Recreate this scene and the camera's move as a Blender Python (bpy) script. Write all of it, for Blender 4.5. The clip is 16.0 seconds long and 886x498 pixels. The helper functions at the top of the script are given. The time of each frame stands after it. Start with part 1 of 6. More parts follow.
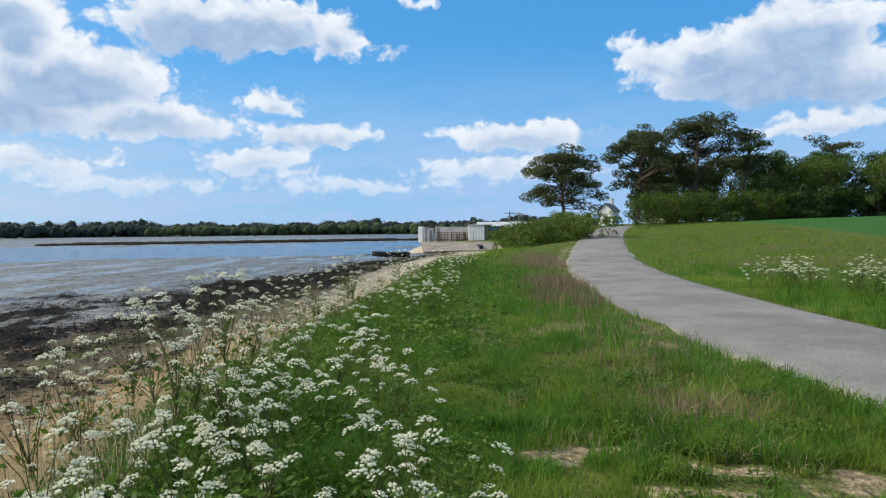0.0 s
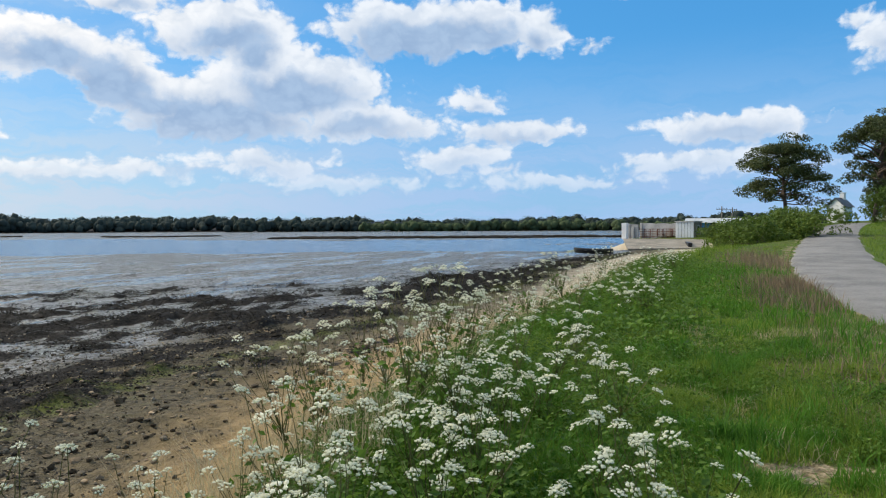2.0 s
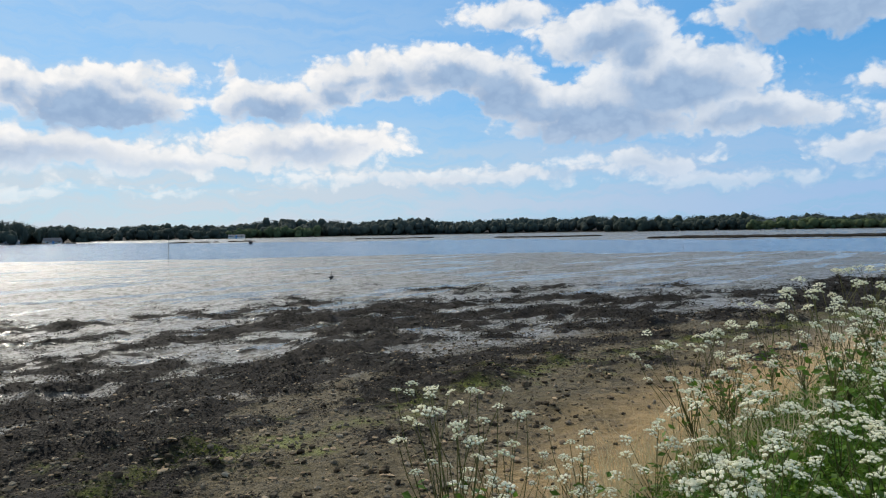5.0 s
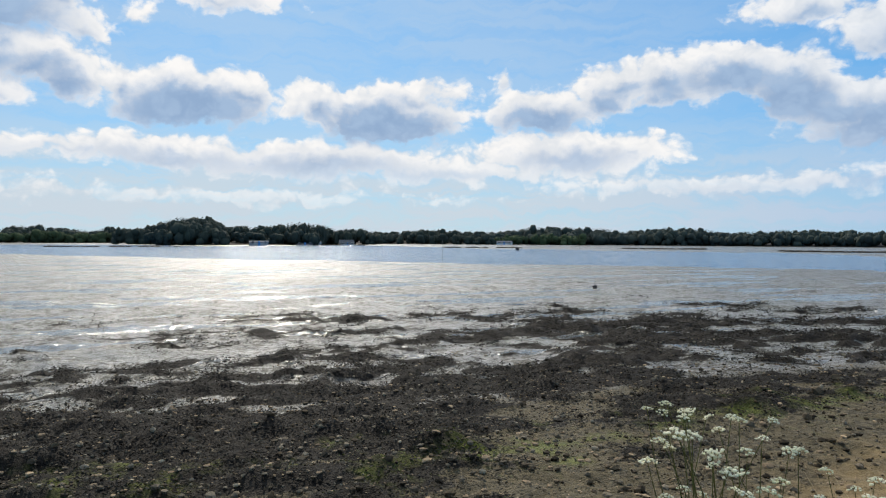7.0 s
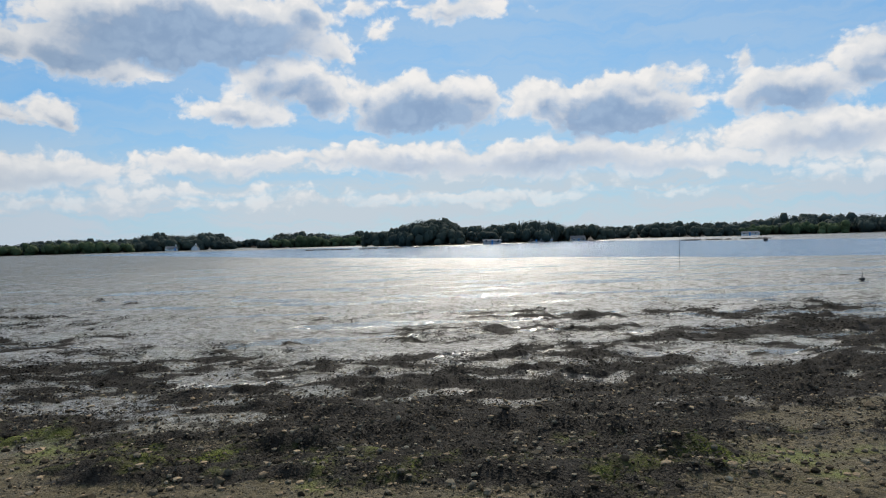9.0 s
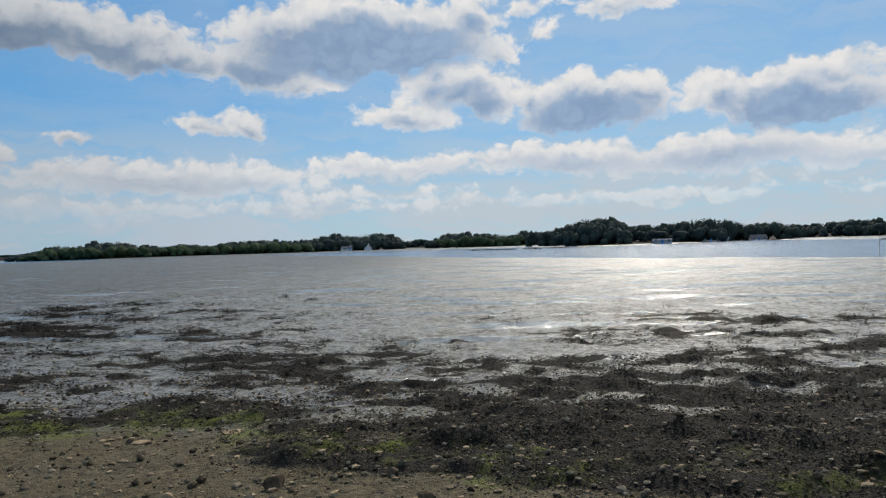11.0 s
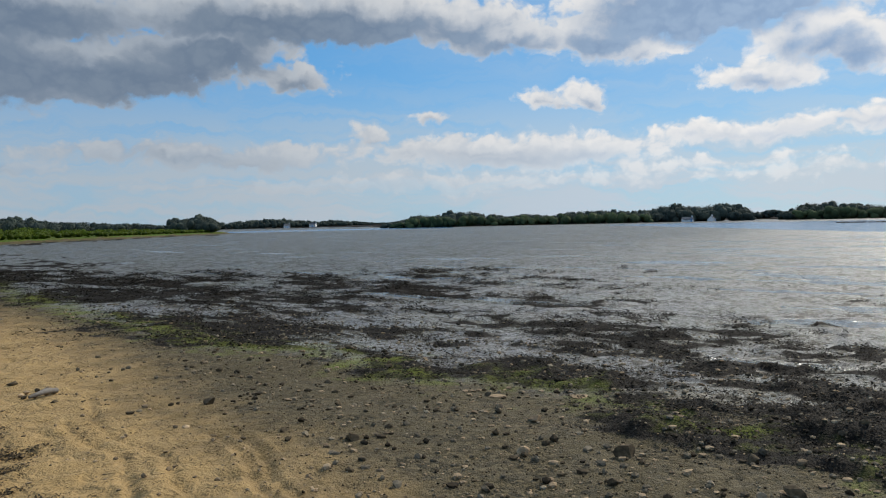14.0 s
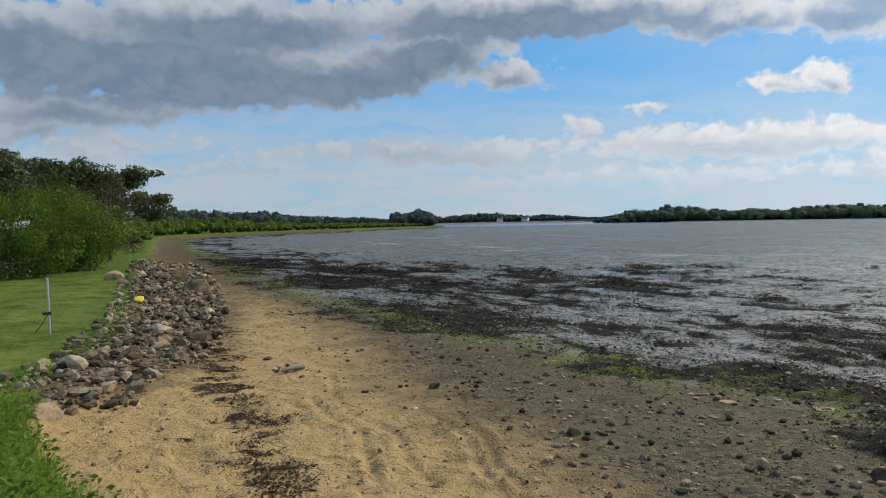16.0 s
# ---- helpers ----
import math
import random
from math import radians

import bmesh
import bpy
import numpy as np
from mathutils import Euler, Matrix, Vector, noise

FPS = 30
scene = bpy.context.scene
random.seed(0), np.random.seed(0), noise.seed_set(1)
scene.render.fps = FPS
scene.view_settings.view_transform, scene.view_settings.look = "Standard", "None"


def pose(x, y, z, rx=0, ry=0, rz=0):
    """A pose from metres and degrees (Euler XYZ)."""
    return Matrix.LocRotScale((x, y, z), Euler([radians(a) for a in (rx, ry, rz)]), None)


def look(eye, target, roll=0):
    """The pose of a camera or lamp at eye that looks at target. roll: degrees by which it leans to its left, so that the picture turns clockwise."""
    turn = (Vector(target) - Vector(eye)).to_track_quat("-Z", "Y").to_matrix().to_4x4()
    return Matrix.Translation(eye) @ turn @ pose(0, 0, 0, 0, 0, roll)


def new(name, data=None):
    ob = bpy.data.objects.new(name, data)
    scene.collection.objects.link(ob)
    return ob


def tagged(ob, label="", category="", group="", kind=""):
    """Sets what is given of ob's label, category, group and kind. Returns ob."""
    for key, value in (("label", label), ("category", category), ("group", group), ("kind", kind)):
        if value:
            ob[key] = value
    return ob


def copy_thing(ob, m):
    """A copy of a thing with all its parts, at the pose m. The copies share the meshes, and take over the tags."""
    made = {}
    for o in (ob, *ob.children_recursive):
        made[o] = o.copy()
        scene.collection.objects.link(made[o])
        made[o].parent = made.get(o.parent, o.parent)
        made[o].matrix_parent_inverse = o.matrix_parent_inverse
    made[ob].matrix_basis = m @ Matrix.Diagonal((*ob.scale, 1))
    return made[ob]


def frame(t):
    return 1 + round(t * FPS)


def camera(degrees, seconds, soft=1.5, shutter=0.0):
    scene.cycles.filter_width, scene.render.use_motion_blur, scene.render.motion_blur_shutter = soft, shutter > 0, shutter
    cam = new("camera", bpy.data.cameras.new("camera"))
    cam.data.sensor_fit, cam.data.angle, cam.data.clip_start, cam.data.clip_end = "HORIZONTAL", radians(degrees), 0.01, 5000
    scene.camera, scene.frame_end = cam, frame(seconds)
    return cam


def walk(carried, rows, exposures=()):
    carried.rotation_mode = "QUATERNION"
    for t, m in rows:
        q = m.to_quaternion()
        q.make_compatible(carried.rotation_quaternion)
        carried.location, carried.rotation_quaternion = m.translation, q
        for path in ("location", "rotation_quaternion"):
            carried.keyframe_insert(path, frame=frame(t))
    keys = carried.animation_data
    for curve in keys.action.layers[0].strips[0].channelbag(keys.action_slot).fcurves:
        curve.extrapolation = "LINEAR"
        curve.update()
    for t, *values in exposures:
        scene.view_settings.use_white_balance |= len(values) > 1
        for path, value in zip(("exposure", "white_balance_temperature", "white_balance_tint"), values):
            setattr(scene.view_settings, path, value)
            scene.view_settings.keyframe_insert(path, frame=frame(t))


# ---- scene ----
cam = camera(63.1, 16.0, soft=1.15)
SEA_EYE = 3.4  # eye height over the mud flat; the verge lies 1.6 m below the eye
PATH = [
    (0.0, -0.099, 0.320, 3.413, 88.34, 0.54, -0.00),
    (0.5, -0.150, 0.294, 3.414, 88.43, 0.10, 4.04),
    (1.0, -0.175, 0.308, 3.404, 88.06, -0.16, 7.86),
    (1.5, -0.223, 0.307, 3.408, 88.09, 0.20, 11.63),
    (2.0, -0.251, 0.301, 3.402, 88.15, 0.28, 15.78),
    (2.5, -0.292, 0.273, 3.402, 87.87, 0.26, 20.12),
    (3.0, -0.304, 0.225, 3.403, 88.20, 0.28, 25.33),
    (3.5, -0.307, 0.179, 3.402, 88.31, 0.50, 30.56),
    (6.0, -0.328, -0.006, 3.401, 89.04, 0.05, 55.38),
    (6.5, -0.312, 0.015, 3.407, 89.34, -0.84, 60.82),
    (7.0, -0.290, 0.064, 3.410, 89.25, -0.31, 66.07),
    (7.5, -0.301, 0.091, 3.405, 89.20, 0.90, 71.00),
    (8.0, -0.313, 0.099, 3.400, 89.31, 1.35, 75.75),
    (8.5, -0.318, 0.104, 3.393, 89.01, 1.47, 80.28),
    (9.0, -0.311, 0.100, 3.395, 89.18, 1.58, 84.27),
    (11.5, -0.311, 0.031, 3.394, 88.93, 1.41, 102.31),
    (12.0, -0.304, -0.018, 3.390, 87.96, 1.08, 108.47),
    (12.5, -0.308, -0.038, 3.396, 87.46, 1.28, 113.44),
    (13.0, -0.306, -0.051, 3.394, 87.84, 1.33, 116.71),
    (13.5, -0.296, -0.065, 3.394, 87.66, 1.17, 120.08),
    (14.0, -0.284, -0.088, 3.394, 87.89, 1.29, 123.60),
    (14.5, -0.261, -0.106, 3.396, 87.93, 1.49, 127.83),
    (15.0, -0.246, -0.127, 3.393, 88.01, 1.32, 132.18),
    (15.5, -0.214, -0.153, 3.391, 87.97, 0.90, 136.74),
    (16.0, -0.197, -0.174, 3.391, 87.78, 1.08, 140.30),
]
EXPOSURES = [(0.0, 0.08), (1.5, 0.08), (3.5, -0.06), (7.0, -0.08), (8.0, -0.18), (9.0, -0.22), (11.5, -0.36), (12.5, -0.30), (13.0, -0.26), (15.0, -0.15), (16.0, -0.08)]
walk(cam, [(t, pose(x, y, z, rx, ry, rz)) for t, x, y, z, rx, ry, rz in PATH], EXPOSURES)

# ---------------------------------------------------------------- world and sun
SUN_AZ, SUN_EL = 80.0, 36.0        # degrees to the left of +y, degrees above the horizon
CLOUD_LIGHT, SKY_STRENGTH, SUN_STRENGTH = 0.95, 0.105, 3.9


def node(nt, kind, **inputs):
    """A node with its inputs set: a socket links, anything else is a value. Settings of the node start with set_."""
    nd = nt.nodes.new(kind)
    for key, value in inputs.items():
        if key.startswith("set_"):
            if key == "set_operation":
                nd.operation = value
            elif key == "set_type":
                nd.sky_type = value
            elif key == "set_dims":
                nd.noise_dimensions = value
            elif key == "set_name":
                nd.attribute_name = value
            elif key == "set_data":
                nd.data_type = value
            elif key == "set_interp":
                nd.interpolation_type = value
            elif key == "set_blend":
                nd.blend_type = value
            continue
        sock = nd.inputs[int(key[1:])] if key[0] == "i" and key[1:].isdigit() else nd.inputs[key.replace("_", " ")]
        if isinstance(value, bpy.types.NodeSocket):
            nt.links.new(value, sock)
        else:
            sock.default_value = value
    return nd


def mth(nt, op, a, b=0.0, c=None):
    nd = node(nt, "ShaderNodeMath", set_operation=op, i0=a, i1=b)
    if c is not None:
        if isinstance(c, bpy.types.NodeSocket):
            nt.links.new(c, nd.inputs[2])
        else:
            nd.inputs[2].default_value = c
    return nd.outputs[0]


def step(nt, value, lo, hi, out_lo=0.0, out_hi=1.0):
    nd = node(nt, "ShaderNodeMapRange", set_interp="SMOOTHSTEP", i0=value, i1=lo, i2=hi, i3=out_lo, i4=out_hi)
    return nd.outputs[0]


def mix(nt, fac, a, b, blend="MIX"):
    nd = node(nt, "ShaderNodeMix", set_data="RGBA", set_blend=blend)
    for k, value in ((0, fac), (6, a), (7, b)):
        if isinstance(value, bpy.types.NodeSocket):
            nt.links.new(value, nd.inputs[k])
        else:
            nd.inputs[k].default_value = (*value, 1.0) if k else value
    return nd.outputs[2]


def fbm(nt, vec, scale, detail=6.0, rough=0.55, dims="3D", distort=0.0):
    nd = node(nt, "ShaderNodeTexNoise", set_dims=dims, Scale=scale, Detail=detail, Roughness=rough, Distortion=distort)
    if vec is not None:
        nt.links.new(vec, nd.inputs["Vector"])
    return nd.outputs[0]


# the cumulus of the afternoon: azimuth, elevation, half the width and height in degrees, and how grey the underside is
CLOUDS_NORTH = [(29.9, 13.5, 2.6, 2.2, 0.5), (26.2, 10.3, 5.6, 1.5, 0.5), (29.3, 9.7, 2.4, 1.1, 0.6), (20.6, 7.6, 3.6, 1.1, 0.5), (17.7, 15.0, 6.2, 2.2, 0.9), (8.4, 14.7, 2.2, 1.7, 0.5), (23.3, 14.4, 1.5, 0.5, 0.3),
                (13.1, 15.3, 3.9, 1.8, 0.8), (4.0, 13.7, 0.8, 0.5, 0.2), (1.6, 17.2, 1.0, 0.4, 0.2), (13.2, 9.8, 1.8, 0.8, 0.5), (10.5, 7.3, 4.6, 0.9, 0.9), (14.6, 5.3, 3.2, 1.1, 0.5), (11.2, 4.1, 1.3, 0.4, 0.2),
                (28.8, 4.7, 3.0, 0.7, 0.5), (-6.3, 7.1, 4.9, 1.3, 0.8), (-3.4, 4.6, 5.3, 0.8, 0.4), (-23.9, 11.2, 7.7, 2.4, 0.9)]
CLOUDS_NORTH_2 = [(-16.0, 12.2, 2.4, 1.0, 0.6), (-20.0, 12.5, 3.1, 1.8, 0.7), (-26.4, 13.4, 5.1, 2.2, 0.8), (-29.2, 9.9, 3.9, 1.7, 0.9), (-14.1, 13.9, 0.8, 0.4, 0.2), (-28.5, 7.1, 3.7, 0.8, 0.8), (6.4, 3.3, 4.9, 0.4, 0.3),
                  (22.6, 3.5, 5.1, 0.4, 0.3)]
CLOUDS_NORTHWEST = [(58.2, 10.1, 3.8, 1.4, 1.0), (52.2, 12.1, 2.9, 1.3, 0.4), (45.0, 12.5, 4.5, 1.7, 0.6), (40.3, 12.1, 2.4, 1.1, 0.6), (48.7, 11.2, 3.3, 1.1, 0.6), (56.8, 6.9, 6.2, 1.4, 0.4), (32.4, 14.6, 4.7, 2.1, 0.5),
                    (27.1, 11.1, 5.7, 2.3, 0.7), (33.3, 8.8, 6.7, 2.4, 1.0), (22.7, 8.2, 5.8, 1.3, 0.8), (37.8, 9.8, 4.0, 1.5, 0.9), (39.2, 16.4, 2.6, 1.0, 0.5), (29.8, 5.0, 3.8, 0.7, 0.6), (48.0, 4.2, 10.7, 0.6, 0.4),
                    (24.5, 3.4, 3.9, 0.4, 0.3), (61.4, 12.7, 0.5, 0.4, 0.2)]
CLOUDS_WEST = [(95.6, 12.1, 3.5, 1.5, 0.6), (97.1, 13.4, 1.5, 1.0, 0.4), (85.6, 10.5, 5.7, 2.0, 1.0), (81.6, 11.4, 2.1, 1.3, 0.6), (90.3, 11.5, 1.9, 1.2, 0.4), (92.8, 14.7, 1.8, 0.8, 0.3), (70.8, 9.7, 5.8, 2.1, 1.0),
               (67.9, 11.4, 3.4, 1.0, 0.4), (76.1, 10.4, 2.2, 1.5, 0.4), (58.3, 9.9, 3.3, 1.3, 0.9), (53.1, 11.2, 2.5, 1.6, 0.6), (49.0, 12.1, 2.8, 1.5, 0.6), (44.2, 12.5, 3.7, 1.7, 0.9), (40.4, 11.1, 3.2, 1.9, 1.0),
               (35.9, 10.1, 2.0, 1.1, 0.7), (61.4, 12.5, 0.5, 0.6, 0.2), (86.8, 6.4, 9.1, 1.2, 0.6), (93.9, 6.5, 4.7, 0.6, 0.5)]
CLOUDS_WEST_2 = [(76.0, 6.1, 8.9, 1.4, 0.8), (55.7, 7.0, 6.3, 1.5, 0.5), (67.2, 5.5, 11.5, 0.9, 0.5), (42.2, 4.3, 7.7, 0.5, 0.4), (85.6, 3.2, 13.6, 0.4, 0.3), (82.8, 17.3, 2.3, 0.5, 0.3), (39.8, 16.2, 3.1, 0.8, 0.5),
                 (35.6, 13.9, 2.0, 1.0, 0.5)]
CLOUDS_SUNWARD = [(102.9, 16.1, 9.7, 2.7, 1.0), (111.7, 13.9, 3.8, 1.7, 0.6), (108.5, 12.6, 2.7, 0.9, 0.4), (94.6, 17.2, 2.4, 1.6, 0.5), (97.7, 12.5, 2.6, 1.2, 0.6), (99.9, 10.3, 3.8, 1.1, 0.5), (93.9, 11.5, 2.6, 1.5, 0.7),
                  (92.7, 14.6, 1.7, 0.8, 0.3), (114.2, 8.9, 1.7, 0.5, 0.4), (112.0, 9.2, 0.8, 0.8, 0.5), (113.0, 5.3, 5.0, 1.0, 0.5), (101.2, 6.3, 6.3, 0.5, 0.5), (83.0, 17.8, 3.1, 0.8, 0.4), (90.4, 17.8, 0.8, 0.5, 0.2),
                  (88.9, 16.2, 0.7, 0.4, 0.2), (103.7, 4.0, 4.9, 0.3, 0.3)]
CLOUDS_SOUTHWEST = [(134.9, 11.4, 3.1, 1.0, 0.7), (115.0, 9.3, 1.3, 0.5, 0.4), (112.3, 9.1, 1.1, 0.9, 0.5), (124.3, 8.3, 1.1, 0.3, 0.3), (129.1, 6.9, 1.7, 0.6, 0.3), (133.6, 15.6, 15.1, 1.9, 1.0), (142.8, 12.0, 3.5, 1.5, 1.0),
                    (122.1, 15.3, 4.4, 1.8, 0.5), (111.1, 14.0, 4.4, 1.9, 0.6), (138.5, 5.3, 6.9, 0.8, 0.5), (117.5, 5.5, 9.8, 1.1, 0.6), (99.5, 5.9, 6.9, 0.6, 0.5), (103.6, 14.9, 5.5, 1.6, 0.8), (123.3, 3.1, 17.7, 0.6, 0.4)]
CLOUDS_SOUTH = [(167.5, 8.4, 5.5, 1.3, 1.0), (159.5, 10.4, 10.0, 1.8, 1.0), (169.6, 7.0, 3.9, 0.8, 0.9), (151.7, 9.6, 4.8, 0.8, 0.9), (162.6, 12.2, 13.5, 3.1, 1.0), (148.2, 11.5, 8.8, 1.9, 1.0), (141.1, 13.4, 5.8, 2.1, 0.9), (155.8, 15.0, 12.0, 2.0, 0.9), (167.0, 11.1, 4.0, 1.5, 0.8), (166.5, 5.4, 2.6, 0.8, 0.2), (163.1, 8.4, 7.6, 0.7, 1.0),
                (170.0, 13.1, 4.2, 2.2, 1.0), (132.2, 15.5, 12.4, 1.5, 1.0), (118.3, 14.3, 5.8, 1.2, 0.9), (142.2, 5.7, 10.2, 0.6, 0.4), (119.8, 6.0, 8.8, 0.8, 0.5), (155.7, 4.4, 3.8, 0.4, 0.3), (163.2, 6.4, 2.3, 0.3, 0.4)]
CLOUDS = CLOUDS_NORTH + CLOUDS_NORTH_2 + CLOUDS_NORTHWEST + CLOUDS_WEST + CLOUDS_WEST_2 + CLOUDS_SUNWARD + CLOUDS_SOUTHWEST + CLOUDS_SOUTH

world = bpy.data.worlds.new("sky")
scene.world = world
world.use_nodes = True
wt = world.node_tree
wt.nodes.clear()
sky = node(wt, "ShaderNodeTexSky", set_type="NISHITA")
sky.sun_disc, sky.sun_elevation, sky.sun_rotation = False, radians(SUN_EL), radians(360 - SUN_AZ)
sky.air_density, sky.dust_density, sky.ozone_density, sky.altitude = 1.0, 0.25, 2.5, 0
gen = node(wt, "ShaderNodeTexCoord").outputs["Generated"]
unit = node(wt, "ShaderNodeVectorMath", set_operation="NORMALIZE", i0=gen).outputs[0]
sep = node(wt, "ShaderNodeSeparateXYZ", i0=unit).outputs
az = mth(wt, "MULTIPLY", mth(wt, "ARCTAN2", mth(wt, "MULTIPLY", sep[0], -1.0), sep[1]), 57.2958)
el = mth(wt, "MULTIPLY", mth(wt, "ARCSINE", sep[2]), 57.2958)
flat = node(wt, "ShaderNodeCombineXYZ", i0=az, i1=el).outputs[0]
def swirl(scale, amount, detail=3.0):
    """A wandering offset of the direction, in degrees, that breaks up the outlines."""
    tex = node(wt, "ShaderNodeTexNoise", set_dims="2D", Vector=flat, Scale=scale, Detail=detail, Roughness=0.6).outputs["Color"]
    off = node(wt, "ShaderNodeVectorMath", set_operation="SUBTRACT", i0=tex, i1=(0.5, 0.5, 0.5)).outputs[0]
    return node(wt, "ShaderNodeVectorMath", set_operation="MULTIPLY", i0=off, i1=(amount * 1.5, amount, 0)).outputs[0]


warped = node(wt, "ShaderNodeVectorMath", set_operation="ADD", i0=flat, i1=swirl(0.22, 2.2)).outputs[0]
warped = node(wt, "ShaderNodeVectorMath", set_operation="ADD", i0=warped, i1=swirl(0.9, 0.7, 5.0)).outputs[0]


def puffs(at, scale):
    """Rounded heads, close together, as on the tops of cumulus."""
    tex = node(wt, "ShaderNodeTexVoronoi", Vector=at, Scale=scale)
    tex.voronoi_dimensions, tex.feature = "2D", "SMOOTH_F1"
    tex.inputs["Smoothness"].default_value = 0.35
    return mth(wt, "SUBTRACT", 0.42, tex.outputs["Distance"])


heads_at = node(wt, "ShaderNodeVectorMath", set_operation="MULTIPLY", i0=warped, i1=(0.8, 1.15, 0)).outputs[0]
rag = fbm(wt, node(wt, "ShaderNodeVectorMath", set_operation="MULTIPLY", i0=flat, i1=(0.20, 0.34, 0)).outputs[0], 1.6, 10.0, 0.62, "2D", 0.3)
heads = mth(wt, "ADD", mth(wt, "MULTIPLY", puffs(heads_at, 0.62), 0.9), mth(wt, "MULTIPLY", puffs(heads_at, 1.7), 0.45))
rough_edge = mth(wt, "ADD", heads, mth(wt, "MULTIPLY", mth(wt, "SUBTRACT", rag, 0.5), 1.9))
body, above = None, None
for a, e, w, h, grey in CLOUDS:
    w, thick = w * 1.12, min(w, h * 1.25) + 0.12
    off = node(wt, "ShaderNodeVectorMath", set_operation="SUBTRACT", i0=warped, i1=(a, e, 0)).outputs[0]
    off = node(wt, "ShaderNodeVectorMath", set_operation="MULTIPLY", i0=off, i1=(1 / w, 1 / h, 0)).outputs[0]
    high = node(wt, "ShaderNodeVectorMath", set_operation="SUBTRACT", i0=warped, i1=(a, e - 0.30 * h - 0.25, 0)).outputs[0]
    high = node(wt, "ShaderNodeVectorMath", set_operation="MULTIPLY", i0=high, i1=(1 / w, 1 / h, 0)).outputs[0]
    inside = mth(wt, "MULTIPLY_ADD", node(wt, "ShaderNodeVectorMath", set_operation="LENGTH", i0=off).outputs[1], -thick, thick)
    shaded = mth(wt, "MULTIPLY_ADD", node(wt, "ShaderNodeVectorMath", set_operation="LENGTH", i0=high).outputs[1], -thick, thick * (0.45 + 0.55 * grey))
    body = inside if body is None else mth(wt, "SMOOTH_MAX", body, inside, 0.9)
    above = shaded if above is None else mth(wt, "SMOOTH_MAX", above, shaded, 0.9)
overhead = step(wt, el, 19.0, 27.0, -2.5, 0.15)     # broken cloud goes on overhead
body, above = mth(wt, "MAXIMUM", body, overhead), mth(wt, "MAXIMUM", above, mth(wt, "SUBTRACT", overhead, 0.2))
body = mth(wt, "ADD", body, rough_edge)
above = mth(wt, "ADD", above, mth(wt, "MULTIPLY", rough_edge, 0.75))
cover = step(wt, body, -0.42, 0.42)
core = mth(wt, "MULTIPLY", step(wt, above, -0.25, 1.45), step(wt, el, 2.0, 9.0, 0.35, 1.0))
southern = step(wt, az, 100.0, 150.0)                # the thicker clouds lie to the south
westward = step(wt, az, 20.0, 55.0)
shade = mix(wt, step(wt, az, 96.0, 140.0), (0.38, 0.53, 0.75), (0.215, 0.285, 0.385))
bright = mix(wt, southern, mix(wt, westward, (0.80, 0.87, 0.96), (1.0, 1.0, 1.0)), (0.50, 0.56, 0.63))
cloud = mix(wt, core, bright, shade)
cloud = mix(wt, 1.0, cloud, mix(wt, step(wt, mth(wt, "ADD", heads, mth(wt, "MULTIPLY", mth(wt, "SUBTRACT", rag, 0.5), 1.2)), -0.45, 0.45), (0.86, 0.89, 0.93), (1.08, 1.06, 1.04)), "MULTIPLY")
veil = fbm(wt, node(wt, "ShaderNodeVectorMath", set_operation="MULTIPLY", i0=warped, i1=(0.07, 0.6, 0)).outputs[0], 1.3, 7.0, 0.6, "2D", 0.4)
low = step(wt, el, 15.0, 2.0, 0.0, 1.0)             # summer haze towards the horizon
thin = mth(wt, "MULTIPLY", low, step(wt, veil, 0.30, 0.62, 0.62, 1.0))
blue = node(wt, "ShaderNodeBackground", Color=mix(wt, 0.5, mix(wt, 1.0, sky.outputs[0], (0.58, 1.0, 1.15), "MULTIPLY"), (0.55, 3.6, 8.5)), Strength=SKY_STRENGTH)
sunward = step(wt, mth(wt, "ABSOLUTE", mth(wt, "SUBTRACT", az, SUN_AZ)), 75.0, 15.0)
thin = mth(wt, "MAXIMUM", thin, mth(wt, "MULTIPLY", mth(wt, "MULTIPLY", sunward, step(wt, veil, 0.25, 0.65, 0.6, 1.0)), 0.5))
pale = node(wt, "ShaderNodeBackground", Color=mix(wt, sunward, mix(wt, step(wt, az, 95.0, 128.0), (0.37, 0.57, 0.87), (0.49, 0.57, 0.65)), (0.66, 0.76, 0.85)), Strength=CLOUD_LIGHT)
white = node(wt, "ShaderNodeBackground", Color=cloud, Strength=CLOUD_LIGHT)
hazy = node(wt, "ShaderNodeMixShader", i0=thin, i1=blue.outputs[0], i2=pale.outputs[0])
full = node(wt, "ShaderNodeMixShader", i0=mth(wt, "MULTIPLY", cover, step(wt, el, 1.0, 7.0, 0.35, 1.0)), i1=hazy.outputs[0], i2=white.outputs[0])
wt.links.new(full.outputs[0], node(wt, "ShaderNodeOutputWorld").inputs[0])

sun = new("sun", bpy.data.lights.new("sun", "SUN"))
sun.data.energy, sun.data.angle, sun.data.color = SUN_STRENGTH, radians(0.6), (1.0, 0.92, 0.79)
SUN_DIR = Vector((-math.sin(radians(SUN_AZ)) * math.cos(radians(SUN_EL)), math.cos(radians(SUN_AZ)) * math.cos(radians(SUN_EL)), math.sin(radians(SUN_EL))))
sun.matrix_world = look(SUN_DIR * 100, (0, 0, 0))

# ---------------------------------------------------------------- materials


def material(name):
    mat = bpy.data.materials.new(name)
    mat.use_nodes = True
    nt = mat.node_tree
    nt.nodes.clear()
    out = node(nt, "ShaderNodeOutputMaterial")
    return mat, nt, out


